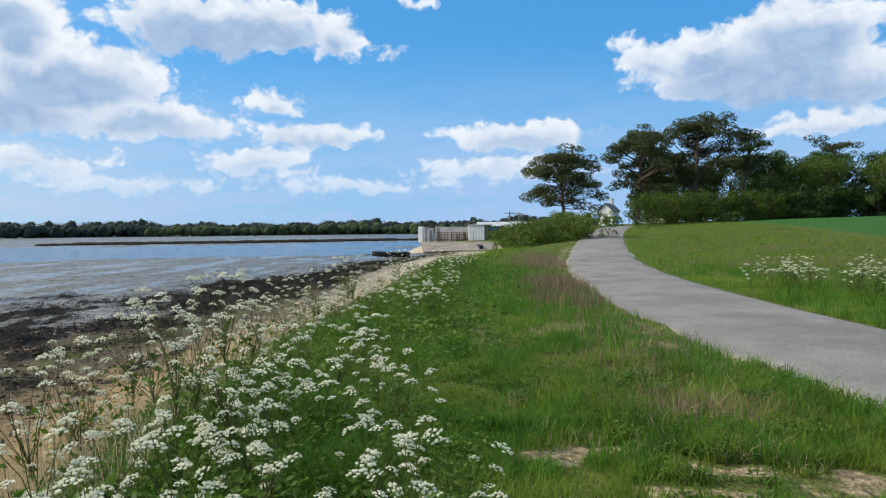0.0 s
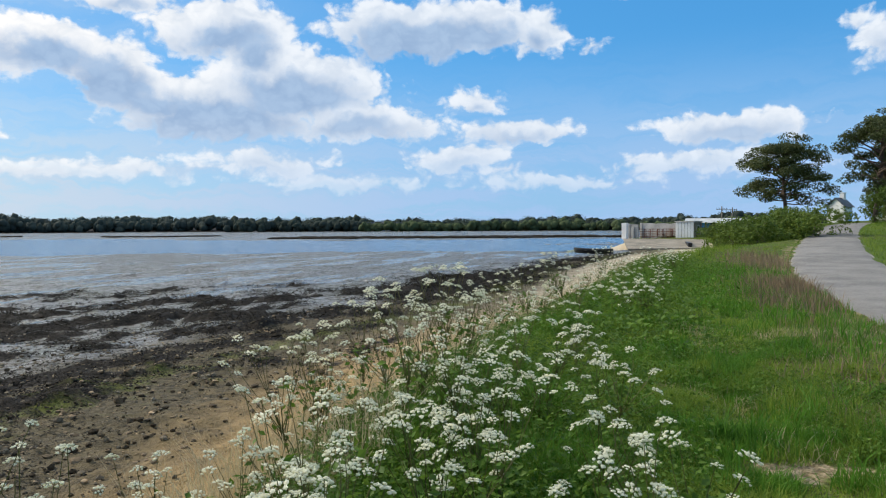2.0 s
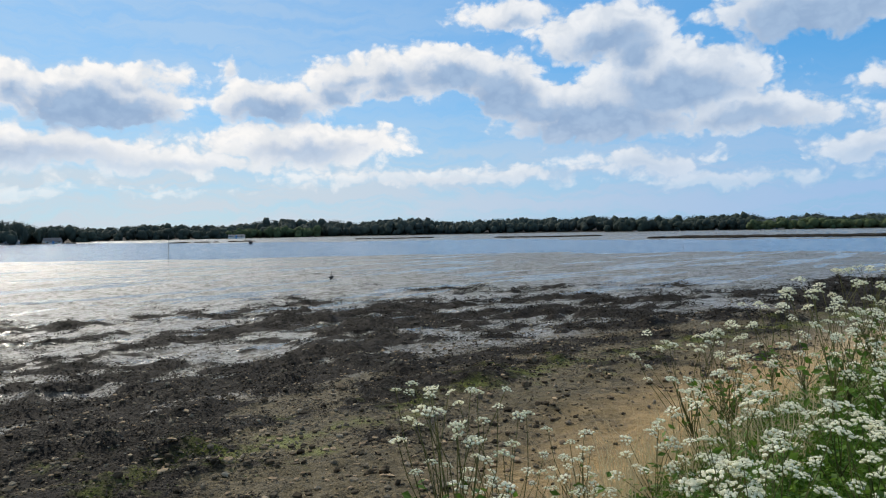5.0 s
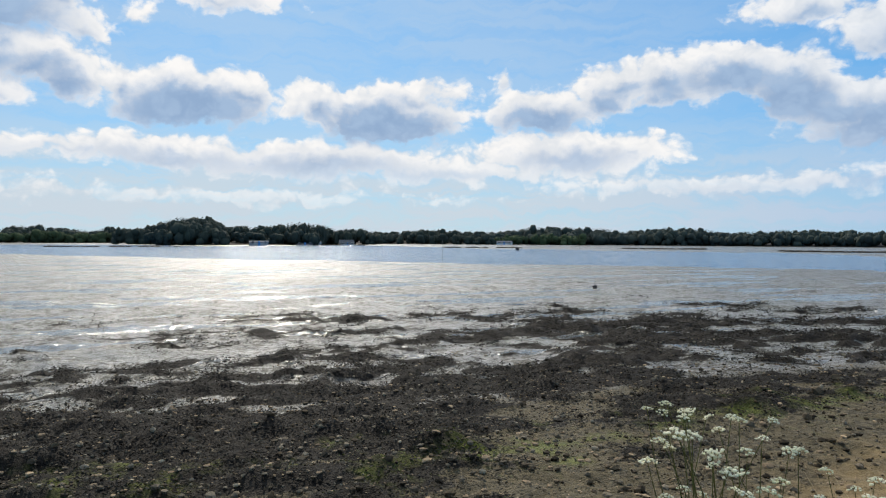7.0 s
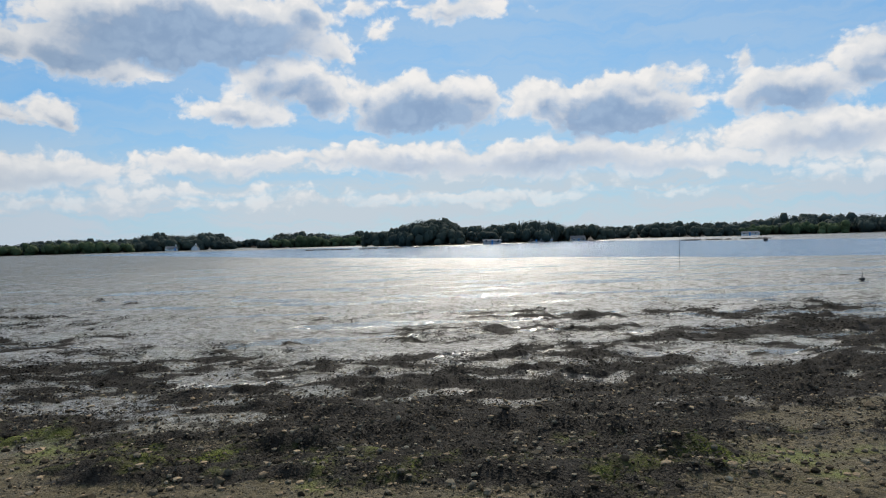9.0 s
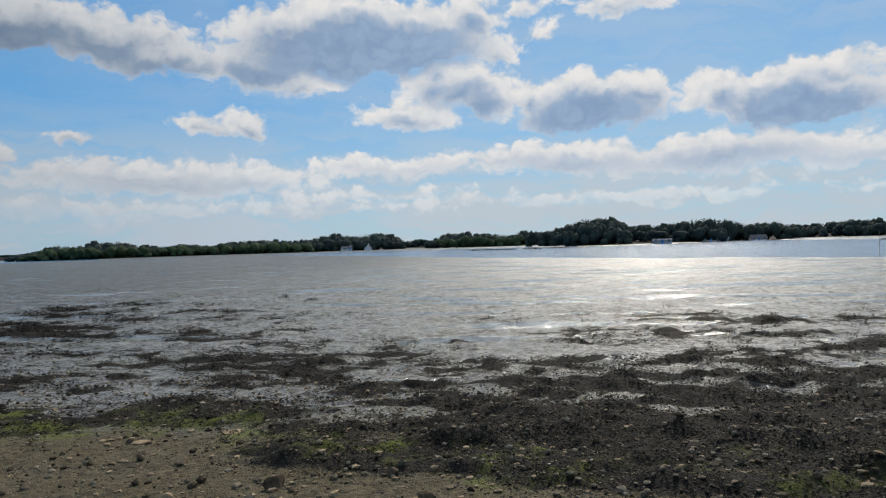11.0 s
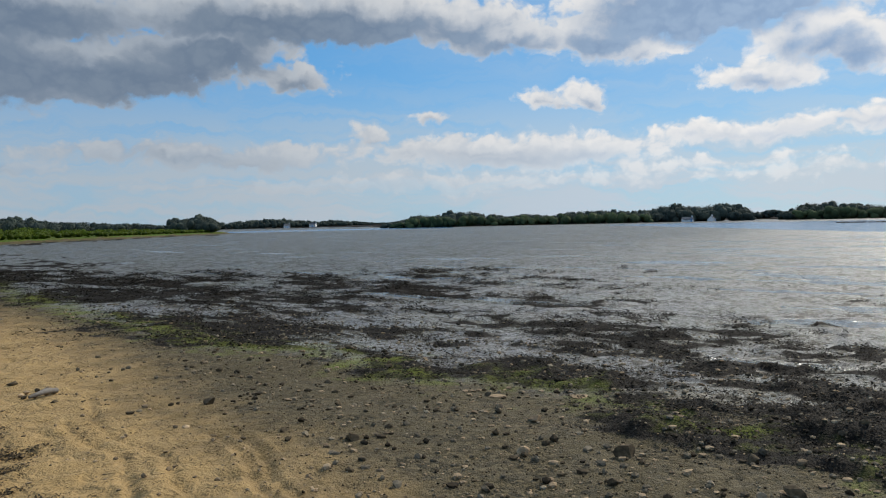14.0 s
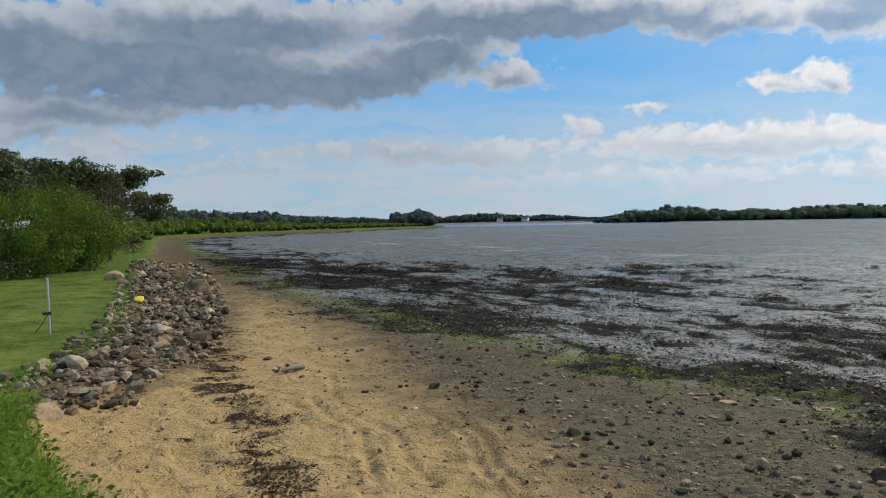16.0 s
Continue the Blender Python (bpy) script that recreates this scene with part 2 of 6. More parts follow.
def surface(name, dark, light, scale=3.0, rough=0.8, bump=0.3, fine=40.0, metal=0.0, vary=0.25, bump_dist=0.02, spec=0.25, pieces=0.0):
    """A matt or shiny solid: two colours in a broad and a fine noise, a little different on each object, with relief."""
    mat, nt, out = material(name)
    at = node(nt, "ShaderNodeTexCoord").outputs["Object"]
    rnd = node(nt, "ShaderNodeObjectInfo").outputs["Random"]
    broad, small = fbm(nt, at, scale, 5), fbm(nt, at, fine, 4)
    fac = step(nt, mth(nt, "ADD", mth(nt, "MULTIPLY", broad, 0.65), mth(nt, "MULTIPLY", small, 0.35)), 0.33, 0.67)
    col = mix(nt, fac, dark, light)
    col = mix(nt, 1.0, col, mix(nt, rnd, (1 - vary,) * 3, (1 + vary,) * 3), "MULTIPLY")
    if pieces:
        isl = node(nt, "ShaderNodeNewGeometry").outputs["Random Per Island"]
        col = mix(nt, 1.0, col, mix(nt, isl, (1 - pieces,) * 3, (1 + pieces, 1 + pieces * 0.95, 1 + pieces * 0.85)), "MULTIPLY")
    bmp = node(nt, "ShaderNodeBump", Strength=bump, Distance=bump_dist, Height=mth(nt, "ADD", broad, mth(nt, "MULTIPLY", small, 0.4)))
    bsdf = node(nt, "ShaderNodeBsdfPrincipled", Base_Color=col, Roughness=rough, Metallic=metal, Normal=bmp.outputs[0])
    bsdf.inputs["Specular IOR Level"].default_value = spec
    nt.links.new(bsdf.outputs[0], out.inputs[0])
    return mat


def foliage(name, dark, light, rough=0.6, through_light=0.25, patch=0.35):
    """Leaves and blades: each piece takes its own shade, clumps differ, and some light passes through."""
    mat, nt, out = material(name)
    isl = node(nt, "ShaderNodeNewGeometry").outputs["Random Per Island"]
    at = node(nt, "ShaderNodeTexCoord").outputs["Object"]
    rnd = node(nt, "ShaderNodeObjectInfo").outputs["Random"]
    fac = mth(nt, "ADD", mth(nt, "MULTIPLY", isl, 0.5), mth(nt, "MULTIPLY", step(nt, fbm(nt, at, patch, 4, 0.6), 0.34, 0.66), 0.5))
    col = mix(nt, fac, dark, light)
    col = mix(nt, 1.0, col, mix(nt, rnd, (0.82, 0.85, 0.8), (1.15, 1.12, 1.1)), "MULTIPLY")
    bsdf = node(nt, "ShaderNodeBsdfPrincipled", Base_Color=col, Roughness=rough)
    bsdf.inputs["Specular IOR Level"].default_value = 0.12
    tr = node(nt, "ShaderNodeBsdfTranslucent", Color=mix(nt, 0.5, col, light))
    nt.links.new(node(nt, "ShaderNodeMixShader", i0=through_light, i1=bsdf.outputs[0], i2=tr.outputs[0]).outputs[0], out.inputs[0])
    return mat


M_BLADE = foliage("grass blades", (0.058, 0.138, 0.014), (0.29, 0.375, 0.058), 0.5, 0.4, 0.9)
M_BLADE_LUSH = foliage("lush grass blades", (0.030, 0.10, 0.012), (0.14, 0.30, 0.034), 0.45, 0.4, 1.6)
M_BLADE_DRY = foliage("dry grass", (0.34, 0.27, 0.14), (0.62, 0.53, 0.34), 0.7, 0.3)
M_SEED = foliage("brown seed heads", (0.15, 0.11, 0.07), (0.34, 0.25, 0.16), 0.8, 0.2)
M_STEM = foliage("green stems", (0.085, 0.085, 0.03), (0.17, 0.17, 0.06), 0.5, 0.25)
M_FERN = foliage("ferny leaves", (0.032, 0.078, 0.010), (0.140, 0.235, 0.032), 0.5, 0.35, 1.5)
M_FLOWER = foliage("white florets", (0.74, 0.73, 0.57), (0.90, 0.89, 0.76), 0.7, 0.45)
M_NEEDLE = foliage("pine needles", (0.034, 0.048, 0.020), (0.125, 0.145, 0.055), 0.6, 0.2)
M_LEAF = foliage("dark leaves", (0.024, 0.052, 0.014), (0.090, 0.155, 0.035), 0.5, 0.22)
M_LEAF_BRIGHT = foliage("spring leaves", (0.020, 0.044, 0.005), (0.165, 0.220, 0.018), 0.5, 0.3)
M_LEAF_MID = foliage("hedge leaves", (0.04, 0.075, 0.014), (0.15, 0.21, 0.036), 0.5, 0.3)
M_LEAF_BROWN = foliage("tamarisk sprays", (0.045, 0.042, 0.020), (0.13, 0.11, 0.046), 0.7, 0.25)
# woods across the bay: distance haze is put into this lighter, bluish leaf colour
M_FAR_HAZED = foliage("hazed far leaves", (0.040, 0.053, 0.050), (0.064, 0.082, 0.066), 0.9, 0.12, 0.03)
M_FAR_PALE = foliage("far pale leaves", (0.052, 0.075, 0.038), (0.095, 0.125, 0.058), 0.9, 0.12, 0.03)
M_BARK = surface("pine bark", (0.06, 0.045, 0.035), (0.17, 0.12, 0.09), 4, 0.9, 0.7)
M_ROCK = surface("grey granite", (0.13, 0.105, 0.072), (0.34, 0.28, 0.195), 3, 0.9, 0.6, 30, vary=0.3, spec=0.12, pieces=0.45)
M_ROCK_WARM = surface("ochre granite", (0.15, 0.11, 0.07), (0.36, 0.265, 0.165), 3, 0.9, 0.6, 30, vary=0.3, spec=0.1, pieces=0.4)
M_ROCK_DARK = surface("dark wet rock", (0.04, 0.031, 0.02), (0.13, 0.098, 0.06), 4, 0.9, 0.6, 30, vary=0.3, spec=0.12, pieces=0.4)
M_WRACK = foliage("wet bladder weed straps", (0.008, 0.007, 0.006), (0.042, 0.035, 0.027), 0.85, 0.03, 0.6)
M_WRACK_DRY = foliage("dried wrack", (0.020, 0.015, 0.010), (0.085, 0.063, 0.040), 0.9, 0.03, 0.6)
M_LETTUCE = foliage("sea lettuce", (0.03, 0.045, 0.010), (0.13, 0.15, 0.03), 0.6, 0.1, 0.8)
M_WEED = surface("wet bladder weed", (0.008, 0.007, 0.005), (0.042, 0.033, 0.022), 7, 0.85, 1.0, 36, vary=0.2, bump_dist=0.08, spec=0.08, pieces=0.3)
M_CONCRETE = surface("weathered concrete", (0.30, 0.29, 0.27), (0.52, 0.50, 0.47), 0.8, 0.9, 0.3, 14)
M_CONCRETE_DARK = surface("mossy masonry", (0.13, 0.115, 0.09), (0.28, 0.245, 0.19), 0.6, 0.9, 0.5, 6)
M_WHITE = surface("whitewashed render", (0.66, 0.66, 0.64), (0.82, 0.82, 0.80), 1.0, 0.8, 0.1, 20, vary=0.04)
M_SLATE = surface("slate roof", (0.07, 0.075, 0.085), (0.15, 0.16, 0.17), 1.5, 0.9, 0.3, 20, spec=0.08)
M_METAL_ROOF = surface("fibre cement roof", (0.30, 0.32, 0.33), (0.48, 0.50, 0.50), 0.8, 0.7, 0.2, 12)
M_BLUE = surface("blue painted steel", (0.03, 0.18, 0.48), (0.06, 0.30, 0.66), 1.5, 0.45, 0.1, 20, vary=0.05)
M_RUST = surface("rusty steel", (0.10, 0.035, 0.025), (0.28, 0.11, 0.07), 3, 0.8, 0.3, 30)
M_WOOD = surface("grey weathered wood", (0.14, 0.12, 0.10), (0.32, 0.29, 0.25), 3, 0.85, 0.4, 30)
M_GLASS = surface("dark window glass", (0.02, 0.025, 0.03), (0.05, 0.055, 0.06), 1, 0.08, 0.0, 10)
M_STEEL = surface("galvanised steel", (0.45, 0.46, 0.47), (0.62, 0.63, 0.64), 3, 0.4, 0.1, 40, metal=0.8)
M_TAR = surface("black tarred hull", (0.012, 0.013, 0.014), (0.04, 0.04, 0.04), 2, 0.5, 0.2, 20)
M_YELLOW = surface("yellow plastic", (0.55, 0.42, 0.02), (0.75, 0.60, 0.05), 2, 0.5, 0.1, 20)


def masked(nt, name, at_noise, soft=0.12, wild=0.5):
    raw = node(nt, "ShaderNodeAttribute", set_name=name).outputs["Fac"]
    bent = mth(nt, "ADD", raw, mth(nt, "MULTIPLY", mth(nt, "SUBTRACT", at_noise, 0.5), wild))
    return step(nt, bent, 0.5 - soft, 0.5 + soft)


def ground_material():
    mat, nt, out = material("shore ground")
    at = node(nt, "ShaderNodeTexCoord").outputs["Object"]
    n_big, n_mid, n_fine = fbm(nt, at, 0.25, 5), fbm(nt, at, 1.6, 6, 0.6), fbm(nt, at, 14.0, 5, 0.65)
    streak_at = node(nt, "ShaderNodeMapping", Vector=at, Rotation=(0, 0, radians(-12)), Scale=(0.35, 0.09, 1)).outputs[0]
    streak = fbm(nt, streak_at, 1.0, 6, 0.55, "3D", 0.6)
    # wet mud, with films of standing water in long shallow runnels
    pools = node(nt, "ShaderNodeAttribute", set_name="pools").outputs["Fac"]
    wetness = node(nt, "ShaderNodeAttribute", set_name="wetness").outputs["Fac"]
    film = step(nt, mth(nt, "ADD", streak, mth(nt, "MULTIPLY", pools, 0.075)), 0.595, 0.655)
    mud = mix(nt, step(nt, mth(nt, "ADD", mth(nt, "MULTIPLY", n_mid, 0.6), mth(nt, "MULTIPLY", fbm(nt, streak_at, 7.0, 4, 0.6), 0.4)), 0.40, 0.60), (0.060, 0.054, 0.042), (0.165, 0.148, 0.116))
    mud = mix(nt, step(nt, n_big, 0.42, 0.62), mud, (0.105, 0.10, 0.066))
    mud_rough = mth(nt, "SUBTRACT", mth(nt, "ADD", 0.24, mth(nt, "MULTIPLY", n_fine, 0.12)), mth(nt, "MULTIPLY", film, 0.14))
    weed_at = node(nt, "ShaderNodeMapping", Vector=at, Rotation=(0, 0, radians(20)), Scale=(1.0, 0.55, 1)).outputs[0]
    n_weed = fbm(nt, weed_at, 3.5, 6, 0.7, "3D", 0.4)
    # pebbles
    vor = node(nt, "ShaderNodeTexVoronoi", Vector=at, Scale=17.0)
    tone = node(nt, "ShaderNodeSeparateColor", Color=vor.outputs["Color"]).outputs[0]
    peb = mix(nt, tone, (0.030, 0.025, 0.012), (0.150, 0.117, 0.062))
    peb = mix(nt, step(nt, n_mid, 0.35, 0.65, 0.0, 0.8), peb, (0.104, 0.083, 0.043))
    shelly = node(nt, "ShaderNodeAttribute", set_name="shelly").outputs["Fac"]
    sand = mix(nt, shelly, mix(nt, n_mid, (0.29, 0.188, 0.075), (0.42, 0.29, 0.13)), mix(nt, n_mid, (0.46, 0.38, 0.26), (0.60, 0.52, 0.39)))
    sand = mix(nt, step(nt, n_fine, 0.55, 0.75, 0.0, 0.5), sand, (0.20, 0.135, 0.07))
    weed = mix(nt, step(nt, mth(nt, "ADD", mth(nt, "MULTIPLY", n_fine, 0.6), mth(nt, "MULTIPLY", n_weed, 0.4)), 0.35, 0.68), (0.008, 0.007, 0.006), (0.046, 0.039, 0.031))
    algae = mix(nt, n_fine, (0.06, 0.075, 0.015), (0.20, 0.21, 0.05))
    # the darker tone paints in shade for the gaps between the blades
    grass = mix(nt, step(nt, n_fine, 0.38, 0.62), (0.035, 0.065, 0.011), (0.13, 0.185, 0.034))
    grass = mix(nt, step(nt, n_big, 0.45, 0.62, 0.0, 0.5), grass, (0.13, 0.115, 0.045))
    dirt = mix(nt, step(nt, n_fine, 0.35, 0.65), (0.15, 0.115, 0.06), (0.42, 0.33, 0.21))
    field = mix(nt, n_mid, (0.03, 0.10, 0.018), (0.055, 0.145, 0.028))
    lawn = mix(nt, step(nt, mth(nt, "ADD", mth(nt, "MULTIPLY", n_mid, 0.5), mth(nt, "MULTIPLY", mth(nt, "ADD", n_big, n_fine), 0.25)), 0.38, 0.62), (0.042, 0.078, 0.011), (0.150, 0.178, 0.036))
    m_sh, m_sd = masked(nt, "shingle", n_mid, 0.3, 0.7), masked(nt, "sand", n_mid, 0.42, 0.9)
    m_wd, m_al = masked(nt, "weed", n_weed, 0.07, 0.7), masked(nt, "algae", n_mid, 0.15, 1.2)
    m_gr, m_di = masked(nt, "grass", n_mid), masked(nt, "dirt", n_mid, 0.10, 1.7)
    m_fi, m_la = masked(nt, "field", n_mid, 0.2, 0.3), masked(nt, "lawn", n_mid, 0.15, 0.3)
    col = mix(nt, m_sh, mud, peb)
    col = mix(nt, m_sd, col, sand)
    col = mix(nt, m_wd, col, weed)
    col = mix(nt, m_al, col, algae)
    for m, c in ((m_gr, grass), (m_fi, field), (m_la, lawn), (m_di, dirt)):
        col = mix(nt, m, col, c)
    dry = mth(nt, "MAXIMUM", mth(nt, "MAXIMUM", m_sh, m_sd), mth(nt, "MAXIMUM", m_gr, mth(nt, "MULTIPLY", m_wd, 0.95)))
    rough = mth(nt, "ADD", mth(nt, "MULTIPLY", mud_rough, mth(nt, "SUBTRACT", 1.0, dry)), mth(nt, "MULTIPLY", dry, 0.8))
    n_grit = fbm(nt, at, 48.0, 2, 0.6)
    relief = mth(nt, "ADD", mth(nt, "MULTIPLY", n_mid, 0.45), mth(nt, "MULTIPLY", mth(nt, "ADD", n_fine, n_grit), 0.45))
    relief = mth(nt, "ADD", relief, mth(nt, "MULTIPLY", mth(nt, "MULTIPLY", vor.outputs["Distance"], m_sh), -0.15))
    relief = mth(nt, "ADD", relief, mth(nt, "MULTIPLY", mth(nt, "MULTIPLY", step(nt, fbm(nt, at, 4.5, 3, 0.5, "3D", 0.8), 0.35, 0.6), m_sd), 0.45))
    strength = mth(nt, "SUBTRACT", mth(nt, "SUBTRACT", 0.9, mth(nt, "MULTIPLY", mth(nt, "MAXIMUM", m_sd, mth(nt, "MAXIMUM", m_gr, m_di)), 0.25)), mth(nt, "MULTIPLY", mth(nt, "MULTIPLY", film, 0.7), mth(nt, "SUBTRACT", 1.0, dry)))
    bmp = node(nt, "ShaderNodeBump", Strength=strength, Distance=0.10, Height=relief)
    lumps = mth(nt, "ADD", mth(nt, "MULTIPLY", fbm(nt, at, 5.0, 5, 0.7), 0.65), mth(nt, "MULTIPLY", fbm(nt, at, 1.1, 4, 0.65), 0.35))
    lumps = mth(nt, "MULTIPLY", step(nt, lumps, 0.47, 0.56), mth(nt, "SUBTRACT", 1.0, mth(nt, "MULTIPLY", film, 0.8)))
    rough = mth(nt, "MAXIMUM", rough, mth(nt, "MULTIPLY", lumps, 0.75))
    col = mix(nt, mth(nt, "MULTIPLY", mth(nt, "MULTIPLY", lumps, 0.5), mth(nt, "SUBTRACT", 1.0, dry)), col, (0.04, 0.033, 0.023))
    # the crumbly skin of the mud: small facets that tilt every way and glint against the sun
    crumbs = node(nt, "ShaderNodeTexNoise", Vector=at, Scale=3.6, Detail=5.0, Roughness=0.78).outputs["Color"]
    tilt = node(nt, "ShaderNodeVectorMath", set_operation="SUBTRACT", i0=crumbs, i1=(0.5, 0.5, 0.5)).outputs[0]
    tilt = node(nt, "ShaderNodeVectorMath", set_operation="MULTIPLY", i0=tilt, i1=(2.7, 2.7, 0.0)).outputs[0]
    rugged = mth(nt, "MULTIPLY", mth(nt, "SUBTRACT", 1.0, mth(nt, "MULTIPLY", dry, 0.6)), mth(nt, "SUBTRACT", 1.0, mth(nt, "MULTIPLY", film, 0.55)))
    tilt = node(nt, "ShaderNodeVectorMath", set_operation="MULTIPLY", i0=tilt, i1=node(nt, "ShaderNodeCombineXYZ", i0=rugged, i1=rugged, i2=rugged).outputs[0]).outputs[0]
    facing = node(nt, "ShaderNodeVectorMath", set_operation="ADD", i0=bmp.outputs[0], i1=tilt).outputs[0]
    facing = node(nt, "ShaderNodeVectorMath", set_operation="NORMALIZE", i0=facing).outputs[0]
    bsdf = node(nt, "ShaderNodeBsdfPrincipled", Base_Color=col, Roughness=rough, Normal=facing)
    gloss = mth(nt, "MULTIPLY", mth(nt, "SUBTRACT", mth(nt, "ADD", mth(nt, "ADD", 0.44, mth(nt, "MULTIPLY", wetness, 0.52)), mth(nt, "MULTIPLY", film, 0.1)), mth(nt, "MULTIPLY", lumps, 0.36)), mth(nt, "SUBTRACT", 1.0, mth(nt, "MAXIMUM", mth(nt, "MULTIPLY", dry, 0.75), mth(nt, "MULTIPLY", mth(nt, "MAXIMUM", m_gr, m_wd), 0.92))))
    nt.links.new(gloss, bsdf.inputs["Specular IOR Level"])
    nt.links.new(bsdf.outputs[0], out.inputs[0])
    return mat


def water_material():
    mat, nt, out = material("estuary water")
    at = node(nt, "ShaderNodeTexCoord").outputs["Object"]
    ripple = mth(nt, "ADD", fbm(nt, at, 1.2, 4, 0.6), mth(nt, "MULTIPLY", fbm(nt, at, 0.15, 3), 0.8))
    bmp = node(nt, "ShaderNodeBump", Strength=1.0, Distance=0.22, Height=ripple)
    chop = node(nt, "ShaderNodeTexNoise", Vector=node(nt, "ShaderNodeMapping", Vector=at, Scale=(0.5, 1.3, 1)).outputs[0], Scale=0.9, Detail=4.0, Roughness=0.7).outputs["Color"]
    chop = node(nt, "ShaderNodeVectorMath", set_operation="MULTIPLY", i0=node(nt, "ShaderNodeVectorMath", set_operation="SUBTRACT", i0=chop, i1=(0.5, 0.5, 0.5)).outputs[0], i1=(1.3, 1.3, 0.0)).outputs[0]
    facing = node(nt, "ShaderNodeVectorMath", set_operation="NORMALIZE", i0=node(nt, "ShaderNodeVectorMath", set_operation="ADD", i0=bmp.outputs[0], i1=chop).outputs[0]).outputs[0]
    bsdf = node(nt, "ShaderNodeBsdfPrincipled", Base_Color=(0.03, 0.10, 0.20, 1), Roughness=0.16, IOR=1.33, Normal=facing)
    nt.links.new(bsdf.outputs[0], out.inputs[0])
    return mat


def asphalt_material():
    mat, nt, out = material("worn asphalt")
    at = node(nt, "ShaderNodeTexCoord").outputs["Object"]
    across = node(nt, "ShaderNodeAttribute", set_name="across").outputs["Fac"]
    grain, patch = fbm(nt, at, 90.0, 3, 0.7), fbm(nt, at, 0.7, 5, 0.6)
    stone = node(nt, "ShaderNodeTexVoronoi", Vector=at, Scale=70.0).outputs["Color"]
    col = mix(nt, step(nt, patch, 0.3, 0.7), (0.135, 0.125, 0.11), (0.27, 0.25, 0.22))
    col = mix(nt, 0.35, col, mix(nt, node(nt, "ShaderNodeSeparateColor", Color=stone).outputs[0], (0.08, 0.08, 0.08), (0.40, 0.38, 0.36)))
    edge = step(nt, mth(nt, "ADD", mth(nt, "ABSOLUTE", across), mth(nt, "MULTIPLY", mth(nt, "SUBTRACT", patch, 0.5), 0.5)), 0.86, 1.0)
    col = mix(nt, mth(nt, "MULTIPLY", edge, 0.7), col, (0.42, 0.37, 0.29))
    bmp = node(nt, "ShaderNodeBump", Strength=0.5, Distance=0.012, Height=mth(nt, "ADD", grain, patch))
    bsdf = node(nt, "ShaderNodeBsdfPrincipled", Base_Color=col, Roughness=0.9, Normal=bmp.outputs[0])
    bsdf.inputs["Specular IOR Level"].default_value = 0.2
    nt.links.new(bsdf.outputs[0], out.inputs[0])
    return mat


M_GROUND, M_WATER, M_ASPHALT = ground_material(), water_material(), asphalt_material()

# ---------------------------------------------------------------- builders
rng = np.random.default_rng(7)


def raw(name, verts, faces, mat, parent=None, label="", smooth=False, smooth_first=0):
    """A mesh object from arrays of vertices and of faces with one number of corners."""
    verts, faces = np.asarray(verts, np.float32), np.asarray(faces, np.int32)
    me = bpy.data.meshes.new(name)
    k = faces.shape[1]
    me.vertices.add(len(verts))
    me.vertices.foreach_set("co", verts.ravel())
    me.loops.add(faces.size)
    me.loops.foreach_set("vertex_index", faces.ravel())
    me.polygons.add(len(faces))
    me.polygons.foreach_set("loop_start", np.arange(0, faces.size, k, dtype=np.int32))
    me.polygons.foreach_set("use_smooth", np.arange(len(faces)) < (len(faces) if smooth else smooth_first))
    me.materials.append(mat)
    me.update(calc_edges=True)
    ob = new(name, me)
    if parent is not None:
        ob.parent = parent
    if label:
        ob["label"] = label
    return ob


def part(name, bm, mat, parent=None, label="", smooth=False):
    me = bpy.data.meshes.new(name)
    bm.normal_update()
    for f in bm.faces:
        f.smooth = smooth
    bm.to_mesh(me)
    bm.free()
    me.materials.append(mat)
    ob = new(name, me)
    if parent is not None:
        ob.parent = parent
    if label:
        ob["label"] = label
    return ob


def thing(name, m, label, category, group=""):
    ob = new(name)
    ob.empty_display_size = 0.2
    ob.matrix_basis = m
    return tagged(ob, label, category, group)


def box(bm, x0, y0, z0, x1, y1, z1, bevel=0.0):
    r = bmesh.ops.create_cube(bm, size=1.0, matrix=Matrix.Translation(((x0 + x1) / 2, (y0 + y1) / 2, (z0 + z1) / 2)) @ Matrix.Diagonal((x1 - x0, y1 - y0, z1 - z0, 1)))
    if bevel:
        bmesh.ops.bevel(bm, geom=list({e for v in r["verts"] for e in v.link_edges}), offset=bevel, segments=1, affect="EDGES")
    return bm


def boxes(*specs, bevel=0.0):
    bm = bmesh.new()
    for s in specs:
        box(bm, *s, bevel=bevel)
    return bm


def tube_arrays(points, radii, sides=6):
    """Vertices and quads of a tapered tube along points."""
    pts = np.asarray(points, float)
    d = np.gradient(pts, axis=0)
    d /= np.linalg.norm(d, axis=1)[:, None] + 1e-9
    ref = np.where(np.abs(d[:, 2:3]) > 0.9, np.array([[1.0, 0, 0]]), np.array([[0, 0, 1.0]]))
    u = np.cross(d, ref)
    u /= np.linalg.norm(u, axis=1)[:, None]
    v = np.cross(d, u)
    a = np.arange(sides) * 2 * np.pi / sides
    ring = pts[:, None] + np.asarray(radii)[:, None, None] * (np.cos(a)[None, :, None] * u[:, None] + np.sin(a)[None, :, None] * v[:, None])
    n = len(pts)
    i, j = np.meshgrid(np.arange(n - 1), np.arange(sides), indexing="ij")
    q = np.stack([i * sides + j, i * sides + (j + 1) % sides, (i + 1) * sides + (j + 1) % sides, (i + 1) * sides + j], -1).reshape(-1, 4)
    return ring.reshape(-1, 3), q


